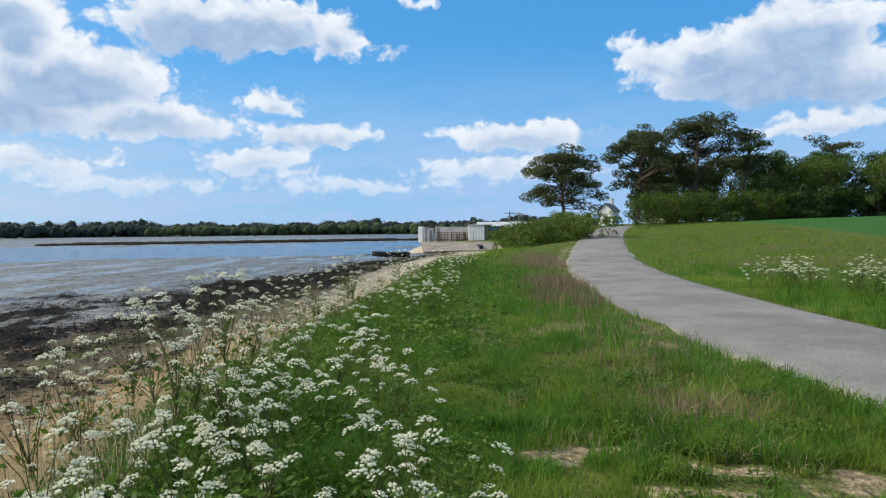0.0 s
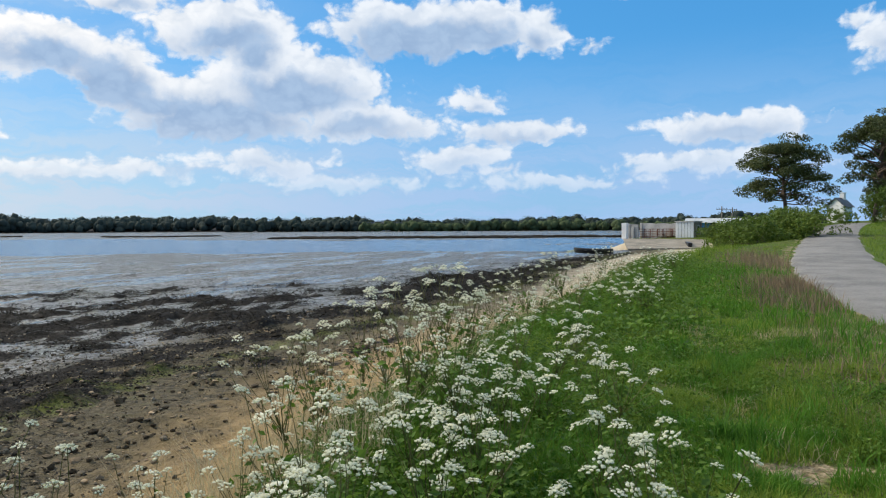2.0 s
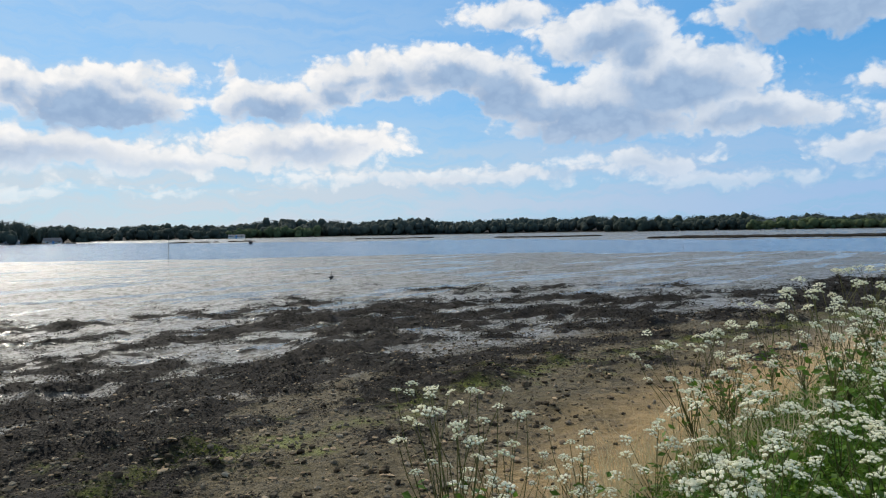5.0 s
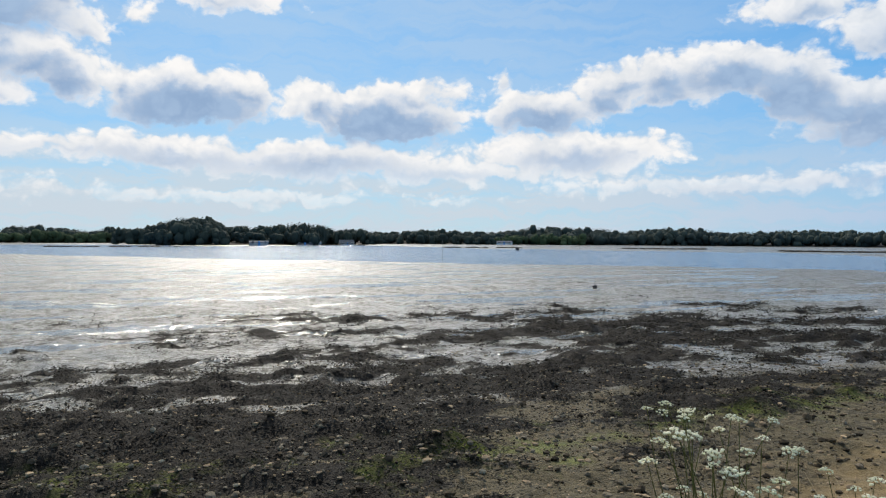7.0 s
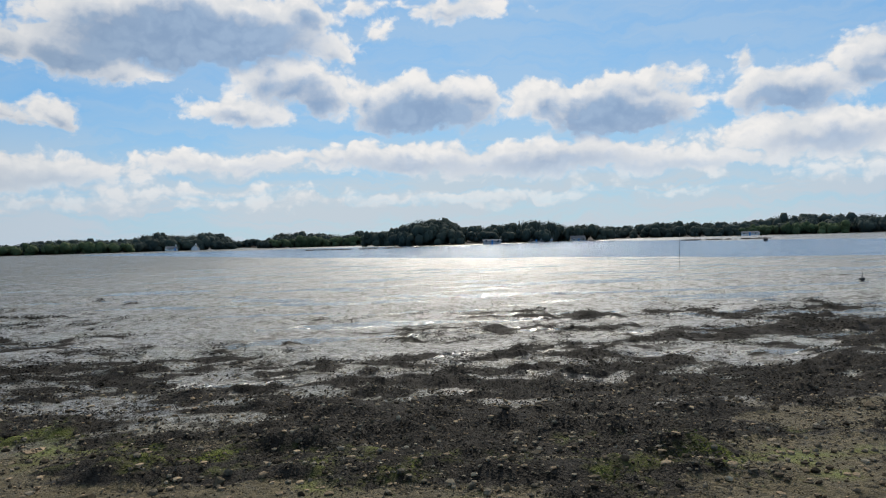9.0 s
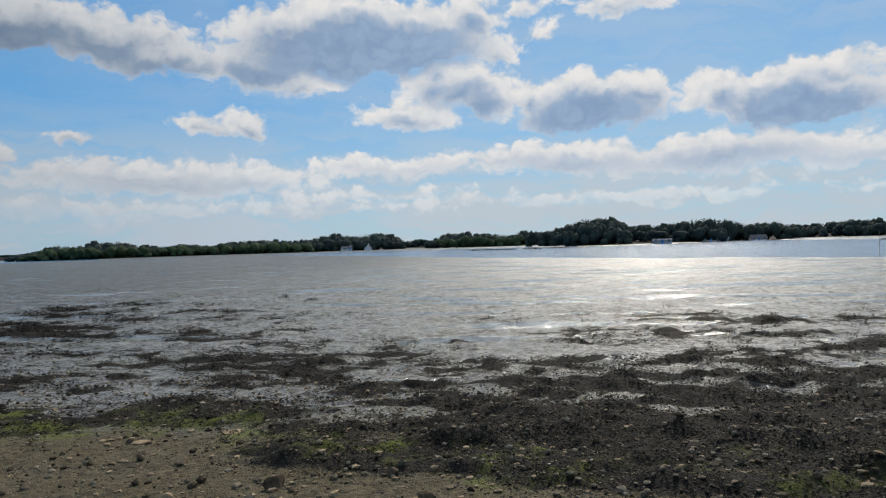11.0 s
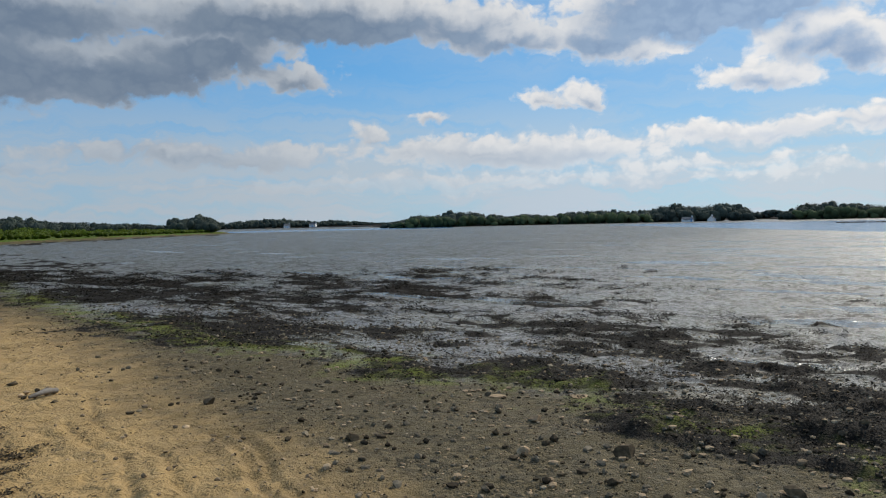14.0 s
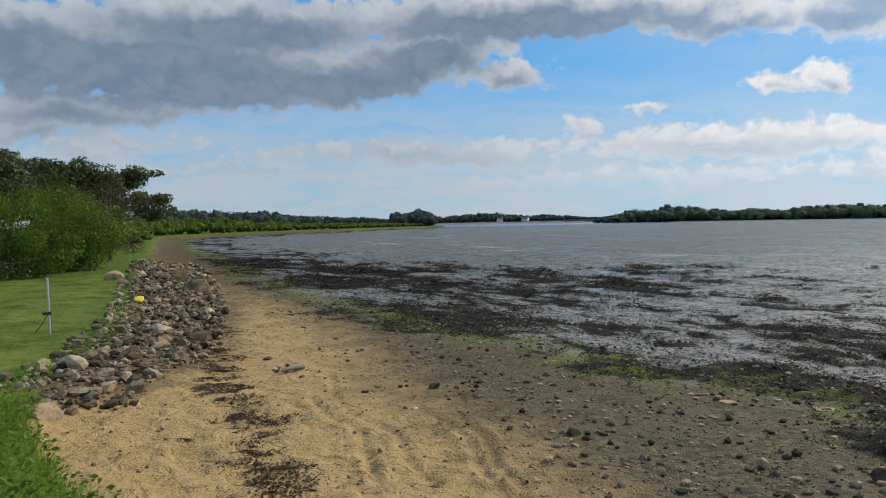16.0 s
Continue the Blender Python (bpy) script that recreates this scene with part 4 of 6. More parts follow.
def make_broadleaf(m, height, spread, seed, label, mat, name="broadleaf_tree", category="tree", group="", leaf=0.17, low=0.15, dense=19.0, count=34):
    """A round-headed tree or a shrub: forked trunk, limbs and many leafy clumps with gaps."""
    r = np.random.default_rng(seed)
    tree = thing(name, m, label, category, group)
    tubes = [limb((0, 0, -0.3), (r.normal(0, 0.04) * height, r.normal(0, 0.04) * height, height * 0.6), height * 0.026, height * 0.012, r, 0.03, 7, 7)]
    clumps = []
    for i in range(count):
        a, k = r.uniform(0, 2 * math.pi), r.uniform(0, 1)
        h = low + (0.93 - low) * k
        wide = math.sqrt(max(0.08, 1 - ((h - 0.45) / 0.62) ** 2))
        out = spread * wide * math.sqrt(r.uniform(0.05, 1.0)) * r.uniform(0.75, 1.1)
        c = np.array([math.cos(a) * out, math.sin(a) * out, height * h])
        w = spread * r.uniform(0.16, 0.34)
        clumps.append((*c, w, w, w * r.uniform(0.6, 0.95)))
        if i % 3 == 0:
            tubes.append(limb((0, 0, height * max(0.08, h * 0.45)), c, height * 0.010, height * 0.003, r))
    v, q = join_arrays(tubes)
    raw("trunk", v, q, M_BARK, tree, smooth=True)
    v, q = clump_leaves(clumps, dense, leaf, r)
    raw("crown", v, q, mat, tree)
    return tree


def stand(x, y, turn=0.0):
    return pose(x, y, ground_at(x, y) - 0.05, 0, 0, turn)


# pines and trees at the bend of the lane
PINE_1 = make_pine(stand(16.0, 95), 9.8, 5.4, 31, 0.32, (-0.6, 0.2), "spreading dark maritime pine leaning over the lane's hedge", layers=40)
PINE_2 = make_pine(stand(25.5, 96), 12.2, 4.9, 32, 0.30, (0.8, 0), "tall dark maritime pine with forked bare trunk", layers=30)
PINE_3 = make_pine(stand(33.5, 98), 14.0, 6.2, 33, 0.38, (1.0, 0.3), "tallest dark maritime pine of the group", layers=34)
PINE_4 = make_pine(stand(39.5, 98), 12.2, 3.6, 34, 0.55, (2.2, 0), "slender maritime pine with a leaning bare trunk", layers=20)
PINE_5 = make_pine(stand(29.5, 104), 13.4, 4.8, 35, 0.42, (-0.5, 0), "tall dark maritime pine behind the others")
PINE_6 = make_pine(stand(28.3, 101), 10.5, 3.0, 36, 0.35, (0.4, 0), "smaller dark maritime pine beside the lane")

OAK_1 = make_broadleaf(stand(46, 104), 9.6, 4.6, 41, "dense dark green oak at the field's far edge", M_LEAF, group="wood behind the field", count=54, low=0.03)
OAK_2 = make_broadleaf(stand(52, 100), 9.4, 4.2, 42, "dense mid-green ash at the field's far edge", M_LEAF_MID, group="wood behind the field", count=54, low=0.03)
for (x, y), src, turn in (((43, 108), OAK_1, 40), ((49.5, 107), OAK_2, 130), ((56, 104), OAK_1, 200), ((60, 98), OAK_2, 250), ((64, 103), OAK_1, 300),
                          ((68, 96), OAK_2, 20), ((55, 112), OAK_1, 90), ((72, 102), OAK_1, 160), ((40, 112), OAK_2, 75), ((36, 113), OAK_1, 10), ((33.5, 114), OAK_2, 220)):
    copy_thing(src, stand(x, y, turn))
make_pine(stand(58, 108), 11.5, 3.6, 37, 0.5, (0, 0), "dark cypress-like pine rising over the wood", layers=22)
make_pine(stand(69, 105), 11.6, 3.6, 38, 0.5, (0.5, 0), "dark flat-topped pine rising over the wood", layers=22)
make_broadleaf(stand(59.5, 88), 7.2, 3.4, 43, "bright yellow-green young tree at the field's edge", M_LEAF_BRIGHT, group="wood behind the field", low=0.06, count=44)
make_broadleaf(stand(46.5, 92), 4.2, 2.8, 44, "pale green elder bush at the field's edge", M_LEAF, "shrub", "shrub", "field hedge", low=0.1)

THICKET = make_broadleaf(stand(45, 99), 4.6, 3.2, 49, "dark holly thicket under the wood's edge", M_LEAF, "shrub", "shrub", "field hedge", low=0.02)
for i in range(8):
    copy_thing(THICKET, stand(48.5 + i * 3.1, 98 - 0.6 * i + (i % 3), i * 47))

SHRUB_1 = make_broadleaf(stand(24.2, 84), 3.6, 2.8, 45, "mid-green bramble hedge bush beside the lane", M_LEAF_MID, "shrub", "shrub", "lane hedge", leaf=0.15, low=0.05, dense=18)
SHRUB_2 = make_broadleaf(stand(11.0, 66), 2.2, 2.5, 46, "mid-green blackthorn bush on the bank", M_LEAF_MID, "shrub", "shrub", "lane hedge", leaf=0.13, low=0.05, dense=21)
for (x, y), src, turn in (((27, 86), SHRUB_1, 50), ((28.8, 104), SHRUB_1, 205), ((30, 88), SHRUB_1, 140), ((34, 89), SHRUB_1, 230), ((37.5, 90), SHRUB_1, 310), ((41, 92), SHRUB_1, 20), ((27.5, 92), SHRUB_1, 100),
                          ((8.4, 60), SHRUB_2, 60), ((9.6, 72), SHRUB_2, 120), ((13, 74), SHRUB_2, 200), ((12.5, 80), SHRUB_2, 280), ((6.6, 66), SHRUB_2, 330), ((8.5, 80), SHRUB_2, 30),
                          ((6.2, 60), SHRUB_2, 15), ((7.7, 63), SHRUB_2, 95), ((14.5, 86), SHRUB_2, 80), ((10.8, 55), SHRUB_2, 170), ((7.0, 54), SHRUB_2, 250)):
    copy_thing(src, stand(x, y, turn))

# the garden edge to the south: shrubs, tamarisk and pines beyond the lawn
GORSE = make_broadleaf(stand(-5.2, -31), 3.2, 2.7, 47, "bright green leafy shrub beyond the lawn", M_LEAF_BRIGHT, "shrub", "shrub", "garden hedge", leaf=0.06, low=0.03, dense=85, count=46)
for x, y, turn in ((-1.4, -32, 70), (2.6, -31.5, 160), (-7.6, -34.5, 250), (-3.4, -35.5, 20)):
    copy_thing(GORSE, stand(x, y, turn))
# added row of dark shrubs: stands in for the deep shade under the hedge
SHADE_SHRUB = make_broadleaf(stand(-4.2, -29.9), 1.7, 1.9, 50, "dark leaves added as the shade under the garden hedge", M_LEAF, "shrub", "shrub", "garden hedge", leaf=0.06, low=0.0, dense=70, count=34)
for x, y, turn in ((-1.6, -30.2, 80), (1.2, -30.0, 170), (4.0, -30.2, 260), (-6.6, -32.4, 30)):
    copy_thing(SHADE_SHRUB, stand(x, y, turn))
TAMARISK = make_broadleaf(stand(-11.0, -41), 4.7, 2.2, 48, "feathery brownish tamarisk at the beach's edge", M_LEAF_BROWN, "tamarisk", "shrub", "garden hedge", leaf=0.05, low=0.10, dense=60, count=30)
copy_thing(TAMARISK, stand(-9.2, -44, 100))
copy_thing(TAMARISK, stand(-13.4, -52, 210))
for i, (x, y, h, w) in enumerate(((-7.5, -56, 6.7, 4.0), (-12.5, -60, 6.4, 4.0), (-17.2, -62, 6.1, 3.6), (-3, -58, 7.0, 4.2), (2, -60, 7.0, 4.2), (-10, -66, 7.4, 4.2))):
    make_pine(stand(x, y), h, w, 60 + i, 0.40, (-0.6, 0), "dark round-headed pine behind the garden hedge", layers=34, leaf=0.16)

# ---------------------------------------------------------------- woods round the bay


# how high the woods stand against the sky, in degrees over the horizon, by azimuth
SKYLINE_NORTH = [(-14, 0.7), (-7, 1.0), (-6.3, 1.23), (-5.7, 1.33), (-4.5, 0.6), (-3.7, 0.55), (-3.3, 0.77), (-2.4, 0.98), (-1.8, 0.61), (1.4, 0.73), (3.8, 0.59), (4.6, 0.54), (5.2, 1.0), (6.1, 0.77),
                 (7.2, 0.91), (7.7, 0.69), (9.2, 0.85), (9.8, 0.49), (10.7, 0.72), (13.1, 0.6), (14.5, 0.74), (16.7, 0.5), (17.7, 0.8), (19.4, 0.62), (21.5, 0.57), (22, 0.91), (23.1, 0.87), (27, 0.8), (31.5, 0.76)]
SKYLINE_WEST = [(33.5, 1.0), (35.5, 0.79), (38.7, 0.9), (41.3, 0.91), (44.8, 0.71), (45.9, 0.94), (47.6, 1.12), (50.7, 0.96), (52.7, 0.82), (53.4, 1.03), (58.5, 1.17), (59.4, 1.19), (60.1, 0.9), (62.5, 0.66),
                (64.1, 0.79), (68.1, 0.87), (70.3, 0.65), (71.7, 0.64), (72.4, 1.0), (73.3, 0.94), (74.7, 0.77), (75.2, 1.15), (77, 1.5), (78.8, 1.28), (79.8, 1.12), (81.9, 1.15), (82.8, 0.9), (83.6, 1.55),
                (84.7, 1.8), (85.9, 1.75), (86.9, 1.42), (87.8, 1.07), (89.7, 0.67), (90.7, 0.94), (91.9, 0.6), (93.2, 0.72), (94.8, 0.89), (96.8, 0.94), (98.1, 0.24)]
SKYLINE_SOUTH = [(99, 0.48), (100.3, 0.25), (101.2, 0.8), (102.4, 1.1), (104.0, 0.85), (105.9, 1.15), (106.8, 0.97), (107.4, 0.62), (109.6, 0.68), (111.2, 0.79), (113.5, 0.72), (115.2, 0.41), (116.6, 0.62),
                 (118.6, 0.44), (119.5, 0.69), (120.1, 0.52), (121.1, 0.94), (122.9, 0.93), (124.2, 0.61), (125.3, 0.83), (127.1, 0.19), (128.5, 0.04), (129.7, 0.2), (132.2, 0.45), (133.8, 0.34), (135.8, 0.62),
                 (137.8, 0.58), (141, 0.43), (141.3, 0.78), (142, 1.05), (143.4, 0.7), (144.1, 0.82), (144.9, 0.28), (146.7, 0.54), (149, 0.55), (151.4, 0.76), (154.2, 1.11), (158.3, 1.21), (161.7, 1.46), (180, 1.5)]
SKY_AZ, SKY_EL = np.array(SKYLINE_NORTH + SKYLINE_WEST + SKYLINE_SOUTH).T


def low_ground(x, y):
    """The ground without its small relief, for things far off."""
    return float(terrain(np.array([float(x)]), np.array([float(y)]), False)[0])


def crowns(name, places, seed, mat, label, leaf=0.42, per=38, solid_part=0.88, pointed=False):
    """Many tree crowns in one mesh. Places: rows of x, y, height, half the width."""
    r = np.random.default_rng(seed)
    cs, ns, sz, solid = [], [], [], []
    ball = ICO1[0]
    for x, y, h, w in places:
        size = np.array([w, w * r.uniform(0.8, 1.2), h * 0.53])
        centre = np.array([x, y, low_ground(x, y) + h * 0.44])
        for lobe in range(4):
            k = 1 + r.normal(0, 0.07, (len(ball), 1))
            part_size = size * r.uniform(0.55, 0.8) if lobe else size * np.array([0.85, 0.85, 0.92])
            off = r.uniform(-0.6, 0.5, 3) * size * (1 if lobe else 0)
            spin = np.linalg.qr(r.normal(size=(3, 3)))[0]
            lobed = ball * k if pointed else (ball * k) @ spin
            if pointed:
                lobed = lobed * np.stack([1.15 - 0.95 * (lobed[:, 2] + 1) / 2] * 2 + [np.ones(len(ball))], -1)
                off = off * 0.15
            solid.append(centre + off + lobed * part_size * solid_part)
        dd = r.normal(size=(per, 3))
        dd /= np.linalg.norm(dd, axis=1)[:, None]
        dd[:, 2] = np.abs(dd[:, 2]) * 0.9
        cs.append(centre + dd * r.uniform(0.82, 1.02, (per, 1)) * size * (np.stack([1.1 - dd[:, 2]] * 2 + [np.ones(per)], -1) if pointed else 1))
        ns.append(dd)
        sz.append(np.full(per, leaf * max(w, 1.5) / 3.2))
    v, q = leaf_quads(np.concatenate(cs), np.concatenate(ns), np.concatenate(sz), r, 1.05)
    tri = np.concatenate([q[:, [0, 1, 2]], q[:, [0, 2, 3]]])
    n = len(ball)
    shell = (ICO1[1][None] + (np.arange(len(solid)) * n)[:, None, None]).reshape(-1, 3)
    return tagged(raw(name, np.concatenate([np.concatenate(solid), v]), np.concatenate([shell, tri + len(solid) * n]), mat, smooth_first=len(shell)), label, "woods", kind="stuff")


def under_skyline(rows, seed, wide=0.0092):
    """Places for trees that fill the skyline. Rows: azimuth from, to, distance, depth, number a degree, least and greatest share of the skyline's height."""
    r = np.random.default_rng(seed)
    out = []
    for a0, a1, dist, deep, many, lo, hi in rows:
        for a in np.linspace(a0, a1, max(2, int((a1 - a0) * many))) + r.normal(0, 0.25, max(2, int((a1 - a0) * many))):
            d = dist + r.uniform(0, deep)
            x, y = polar(a, d)
            top = SEA_EYE + d * math.tan(radians(float(np.interp(a, SKY_AZ, SKY_EL)) * r.uniform(lo, hi))) - low_ground(x, y)
            out.append((x, y, max(2.0, top / 0.97), max(dist * wide * r.uniform(0.55, 1.25), 0 if wide < 0.004 else top * r.uniform(0.32, 0.5))))
    return out


def far_wood(name, rows, seed, mat, label, leaf=0.30, per=150, solid_part=0.80, wide=0.0092, pointed=False):
    return crowns(name, under_skyline(rows, seed, wide), seed + 500, mat, label, leaf, per, solid_part, pointed)


far_wood("far_wood", [(-12, 32, 462, 24, 5, 0.85, 1.02), (-12, 32, 448, 10, 4, 0.45, 0.8)], 71, M_FAR_HAZED, "dark woodland along the northern shore of the bay")
far_wood("far_wood", [(31, 63, 520, 24, 5, 0.86, 1.02), (31, 63, 506, 10, 4, 0.4, 0.85)], 72, M_FAR_HAZED, "dark woodland along the far shore of the bay")
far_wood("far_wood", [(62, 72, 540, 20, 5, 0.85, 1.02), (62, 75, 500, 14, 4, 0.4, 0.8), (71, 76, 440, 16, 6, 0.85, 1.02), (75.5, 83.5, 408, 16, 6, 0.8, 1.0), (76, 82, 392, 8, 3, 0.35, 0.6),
                      (83, 90, 400, 14, 8, 0.88, 1.02), (82.5, 88, 360, 10, 5, 0.35, 0.85), (89, 98, 525, 20, 6, 0.85, 1.02), (89, 98, 508, 10, 4, 0.4, 0.8)], 73, M_FAR_HAZED, "dark wooded point across the tidal channel")
far_wood("far_wood", [(97.5, 101, 650, 20, 5, 0.8, 1.02), (100.8, 108, 540, 16, 8, 0.86, 1.02), (100.8, 108, 528, 6, 4, 0.4, 0.8), (107, 128, 535, 20, 6, 0.86, 1.02), (107, 128, 518, 10, 5, 0.4, 0.85)], 74, M_FAR_HAZED,
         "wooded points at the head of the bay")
far_wood("distant_hills", [(127.5, 142, 1060, 60, 9, 0.9, 1.02), (127.5, 142, 1025, 20, 7, 0.35, 0.85), (142, 170, 900, 80, 4, 0.3, 0.5)], 70, M_FAR_HAZED, "dark wooded hills at the head of the bay", wide=0.0048)
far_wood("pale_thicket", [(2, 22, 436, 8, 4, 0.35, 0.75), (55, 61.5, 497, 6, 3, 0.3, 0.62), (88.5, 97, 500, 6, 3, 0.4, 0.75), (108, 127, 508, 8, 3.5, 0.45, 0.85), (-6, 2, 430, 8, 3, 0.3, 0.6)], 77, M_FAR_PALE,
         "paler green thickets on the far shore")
far_wood("far_conifers", [(75.6, 78.6, 402, 10, 5, 0.95, 1.08), (73.5, 75.5, 436, 8, 2, 0.9, 1.05), (86.6, 88, 395, 8, 3, 0.95, 1.05)], 78, M_FAR_HAZED, "dark pointed conifers rising over the far woods", 0.5, 60, 0.9, 0.0036, True)
crowns("poplars", [(*polar(8.2, 452), 9.2, 0.75), (*polar(8.5, 452), 8.8, 0.75), (*polar(9.2, 456), 8.6, 1.5)], 80, M_FAR_HAZED, "slim dark poplars on the far shore", 0.5, 80, 0.9)
far_wood("dark_copse", [(141.35, 144.1, 292, 8, 7, 0.92, 1.02), (141.3, 144.2, 286, 5, 5, 0.35, 0.8)], 75, M_FAR_HAZED, "dark round-headed copse on the low point", 0.42, 220, 0.9, 0.0075)
far_wood("shore_wood", [(144.2, 163, 330, 40, 5, 0.85, 1.02), (144.2, 163, 310, 14, 4, 0.5, 0.85)], 76, M_FAR_HAZED, "dark woods behind the shore hedge", 0.6, 120, 0.85)
HEDGE_AZ, HEDGE_TOP = (140.0, 143, 146, 148.5, 152, 155, 157, 160, 163.5, 166), (-0.05, 0.02, 0.18, 0.22, 0.35, 0.62, 1.0, 0.9, 1.1, 1.2)
hr = np.random.default_rng(79)
hedge = []
HEDGE_LINE = np.array([(-24, -76), (-43, -130), (-60, -152), (-88, -173), (-124, -192), (-187, -227)], float)
for (ax, ay), (bx, by) in zip(HEDGE_LINE[:-1], HEDGE_LINE[1:]):
    run = math.hypot(bx - ax, by - ay)
    for t in np.linspace(0, 1, int(run * 1.5)):
        back = hr.uniform(1.6, 10)
        x, y = ax + (bx - ax) * t - (by - ay) / run * back, ay + (by - ay) * t + (bx - ax) / run * back
        d = math.hypot(x, y)
        top = SEA_EYE + d * math.tan(radians(float(np.interp(float(azimuth(x, y)), HEDGE_AZ, HEDGE_TOP)) * hr.uniform(0.5, 1.05) - 0.1)) - low_ground(x, y)
        hedge.append((x, y, max(1.2, top * (0.45 + 0.55 * min(1, back / 6))), hr.uniform(0.9, 1.8)))
crowns("shore_hedge", hedge, 179, M_LEAF_BRIGHT, "bright green hedge of brambles along the shore", 0.4, 170, 0.66)


def make_house(m, w, d, h, roof, label, chimney=True, mat=None, name="house"):
    """A small gabled house: walls, slate roof, chimney, door and windows."""
    home = thing(name, m, label, "house", "")
    bm = bmesh.new()
    pts = [(-w / 2, -d / 2, -0.5), (w / 2, -d / 2, -0.5), (w / 2, d / 2, -0.5), (-w / 2, d / 2, -0.5), (-w / 2, -d / 2, h), (w / 2, -d / 2, h), (w / 2, d / 2, h), (-w / 2, d / 2, h), (-w / 2, 0, h + roof), (w / 2, 0, h + roof)]
    vs = [bm.verts.new(p) for p in pts]
    for f in ((0, 1, 5, 4), (1, 2, 6, 9, 5), (2, 3, 7, 6), (3, 0, 4, 8, 7), (4, 5, 9, 8), (6, 7, 8, 9)):
        bm.faces.new([vs[i] for i in f])
    part("wall", bm, mat or M_WHITE, home)
    bm = bmesh.new()
    o, t = 0.25, 0.14
    for sy in (-1, 1):
        a = [(-w / 2 - o, sy * (d / 2 + o), h - roof * 2 * o / d), (w / 2 + o, sy * (d / 2 + o), h - roof * 2 * o / d), (w / 2 + o, 0, h + roof), (-w / 2 - o, 0, h + roof)]
        lo, hi = [bm.verts.new((x, y, z + 0.02)) for x, y, z in a], [bm.verts.new((x, y, z + t)) for x, y, z in a]
        for f in (lo[::-1], hi, *[[lo[i], lo[(i + 1) % 4], hi[(i + 1) % 4], hi[i]] for i in range(4)]):
            bm.faces.new(f)
    bmesh.ops.recalc_face_normals(bm, faces=bm.faces)
    part("roof", bm, M_SLATE, home)
    if chimney:
        part("chimney", boxes((w / 2 - 0.75, -0.35, h + roof * 0.4, w / 2 - 0.05, 0.35, h + roof + 0.9), (w / 2 - 0.82, -0.42, h + roof + 0.9, w / 2 + 0.02, 0.42, h + roof + 1.02)), mat or M_WHITE, home)
    n = max(2, int(w / 2.6))
    for i in range(n):
        x = -w / 2 + w * (i + 0.5) / n
        if i == n // 2:
            part("door", boxes((x - 0.45, -d / 2 - 0.04, 0, x + 0.45, -d / 2 + 0.05, 2.05), bevel=0.01), M_BLUE, home)
        else:
            win = part("window", boxes((x - 0.5, -d / 2 - 0.04, 0.9, x + 0.5, -d / 2 + 0.05, 2.1), bevel=0.01), M_WHITE, home)
            part("pane", boxes((x - 0.42, -d / 2 - 0.06, 0.98, x + 0.42, -d / 2 - 0.03, 2.02)), M_GLASS, win)
    return home


def face_eye(az_deg, r, turn=0.0, lift=0.0):
    x, y = polar(az_deg, r)
    return pose(x, y, ground_at(x, y) + lift, 0, 0, az_deg + turn)


make_house(pose(30.6, 134, ground_at(30.6, 134) - 0.2, 0, 0, 52), 2.8, 2.8, 2.9, 1.3, "white rendered cottage with slate roof and chimney")
make_house(face_eye(4.6, 482, 30), 6, 6, 3.6, 1.6, "pale two-storey house on the far shore", mat=M_CONCRETE)
for a, turn in ((21.5, 20), (20.4, -35), (19.3, 50)):
    make_house(face_eye(a, 446, turn), 5, 5, 3.2, 2.2, "small white gabled house among the far trees", False)
make_house(face_eye(80.4, 350, 5), 8.5, 5, 1.5, 0.7, "low pale house under the trees of the wooded point", False, M_CONCRETE)
make_house(face_eye(73.7, 418, 12), 8, 6, 1.6, 1.9, "white house at the water's edge", False)
make_house(face_eye(75.9, 400, 80), 4, 3, 2.6, 1.8, "narrow white gable among the conifers", False)
make_house(face_eye(76.9, 385, 0), 8, 3, 0.9, 0.3, "long low pale boathouse at the shore", False, M_CONCRETE, "boathouse")
make_house(face_eye(61.2, 488, -8), 10, 5, 1.5, 1.0, "long low white shed on the far shore", False, name="shed")
make_house(face_eye(104.9, 514, 15), 7, 5, 1.5, 1.6, "white house with steep gables among dark trees")
make_house(face_eye(103.2, 510, 80), 4.5, 4.5, 1.5, 2.2, "white gable-ended cottage among dark trees")
make_house(face_eye(135.8, 1014, 10), 8, 6, 3.4, 2.4, "white house on the distant hillside")
make_house(face_eye(133.8, 1014, -20), 9, 6, 3.4, 2.4, "white house on the distant hillside")

# ---------------------------------------------------------------- the oyster yard on the point


def at_ground(x, y, turn=0.0, sink=0.05):
    return pose(x, y, ground_at(x, y) - sink, 0, 0, turn)


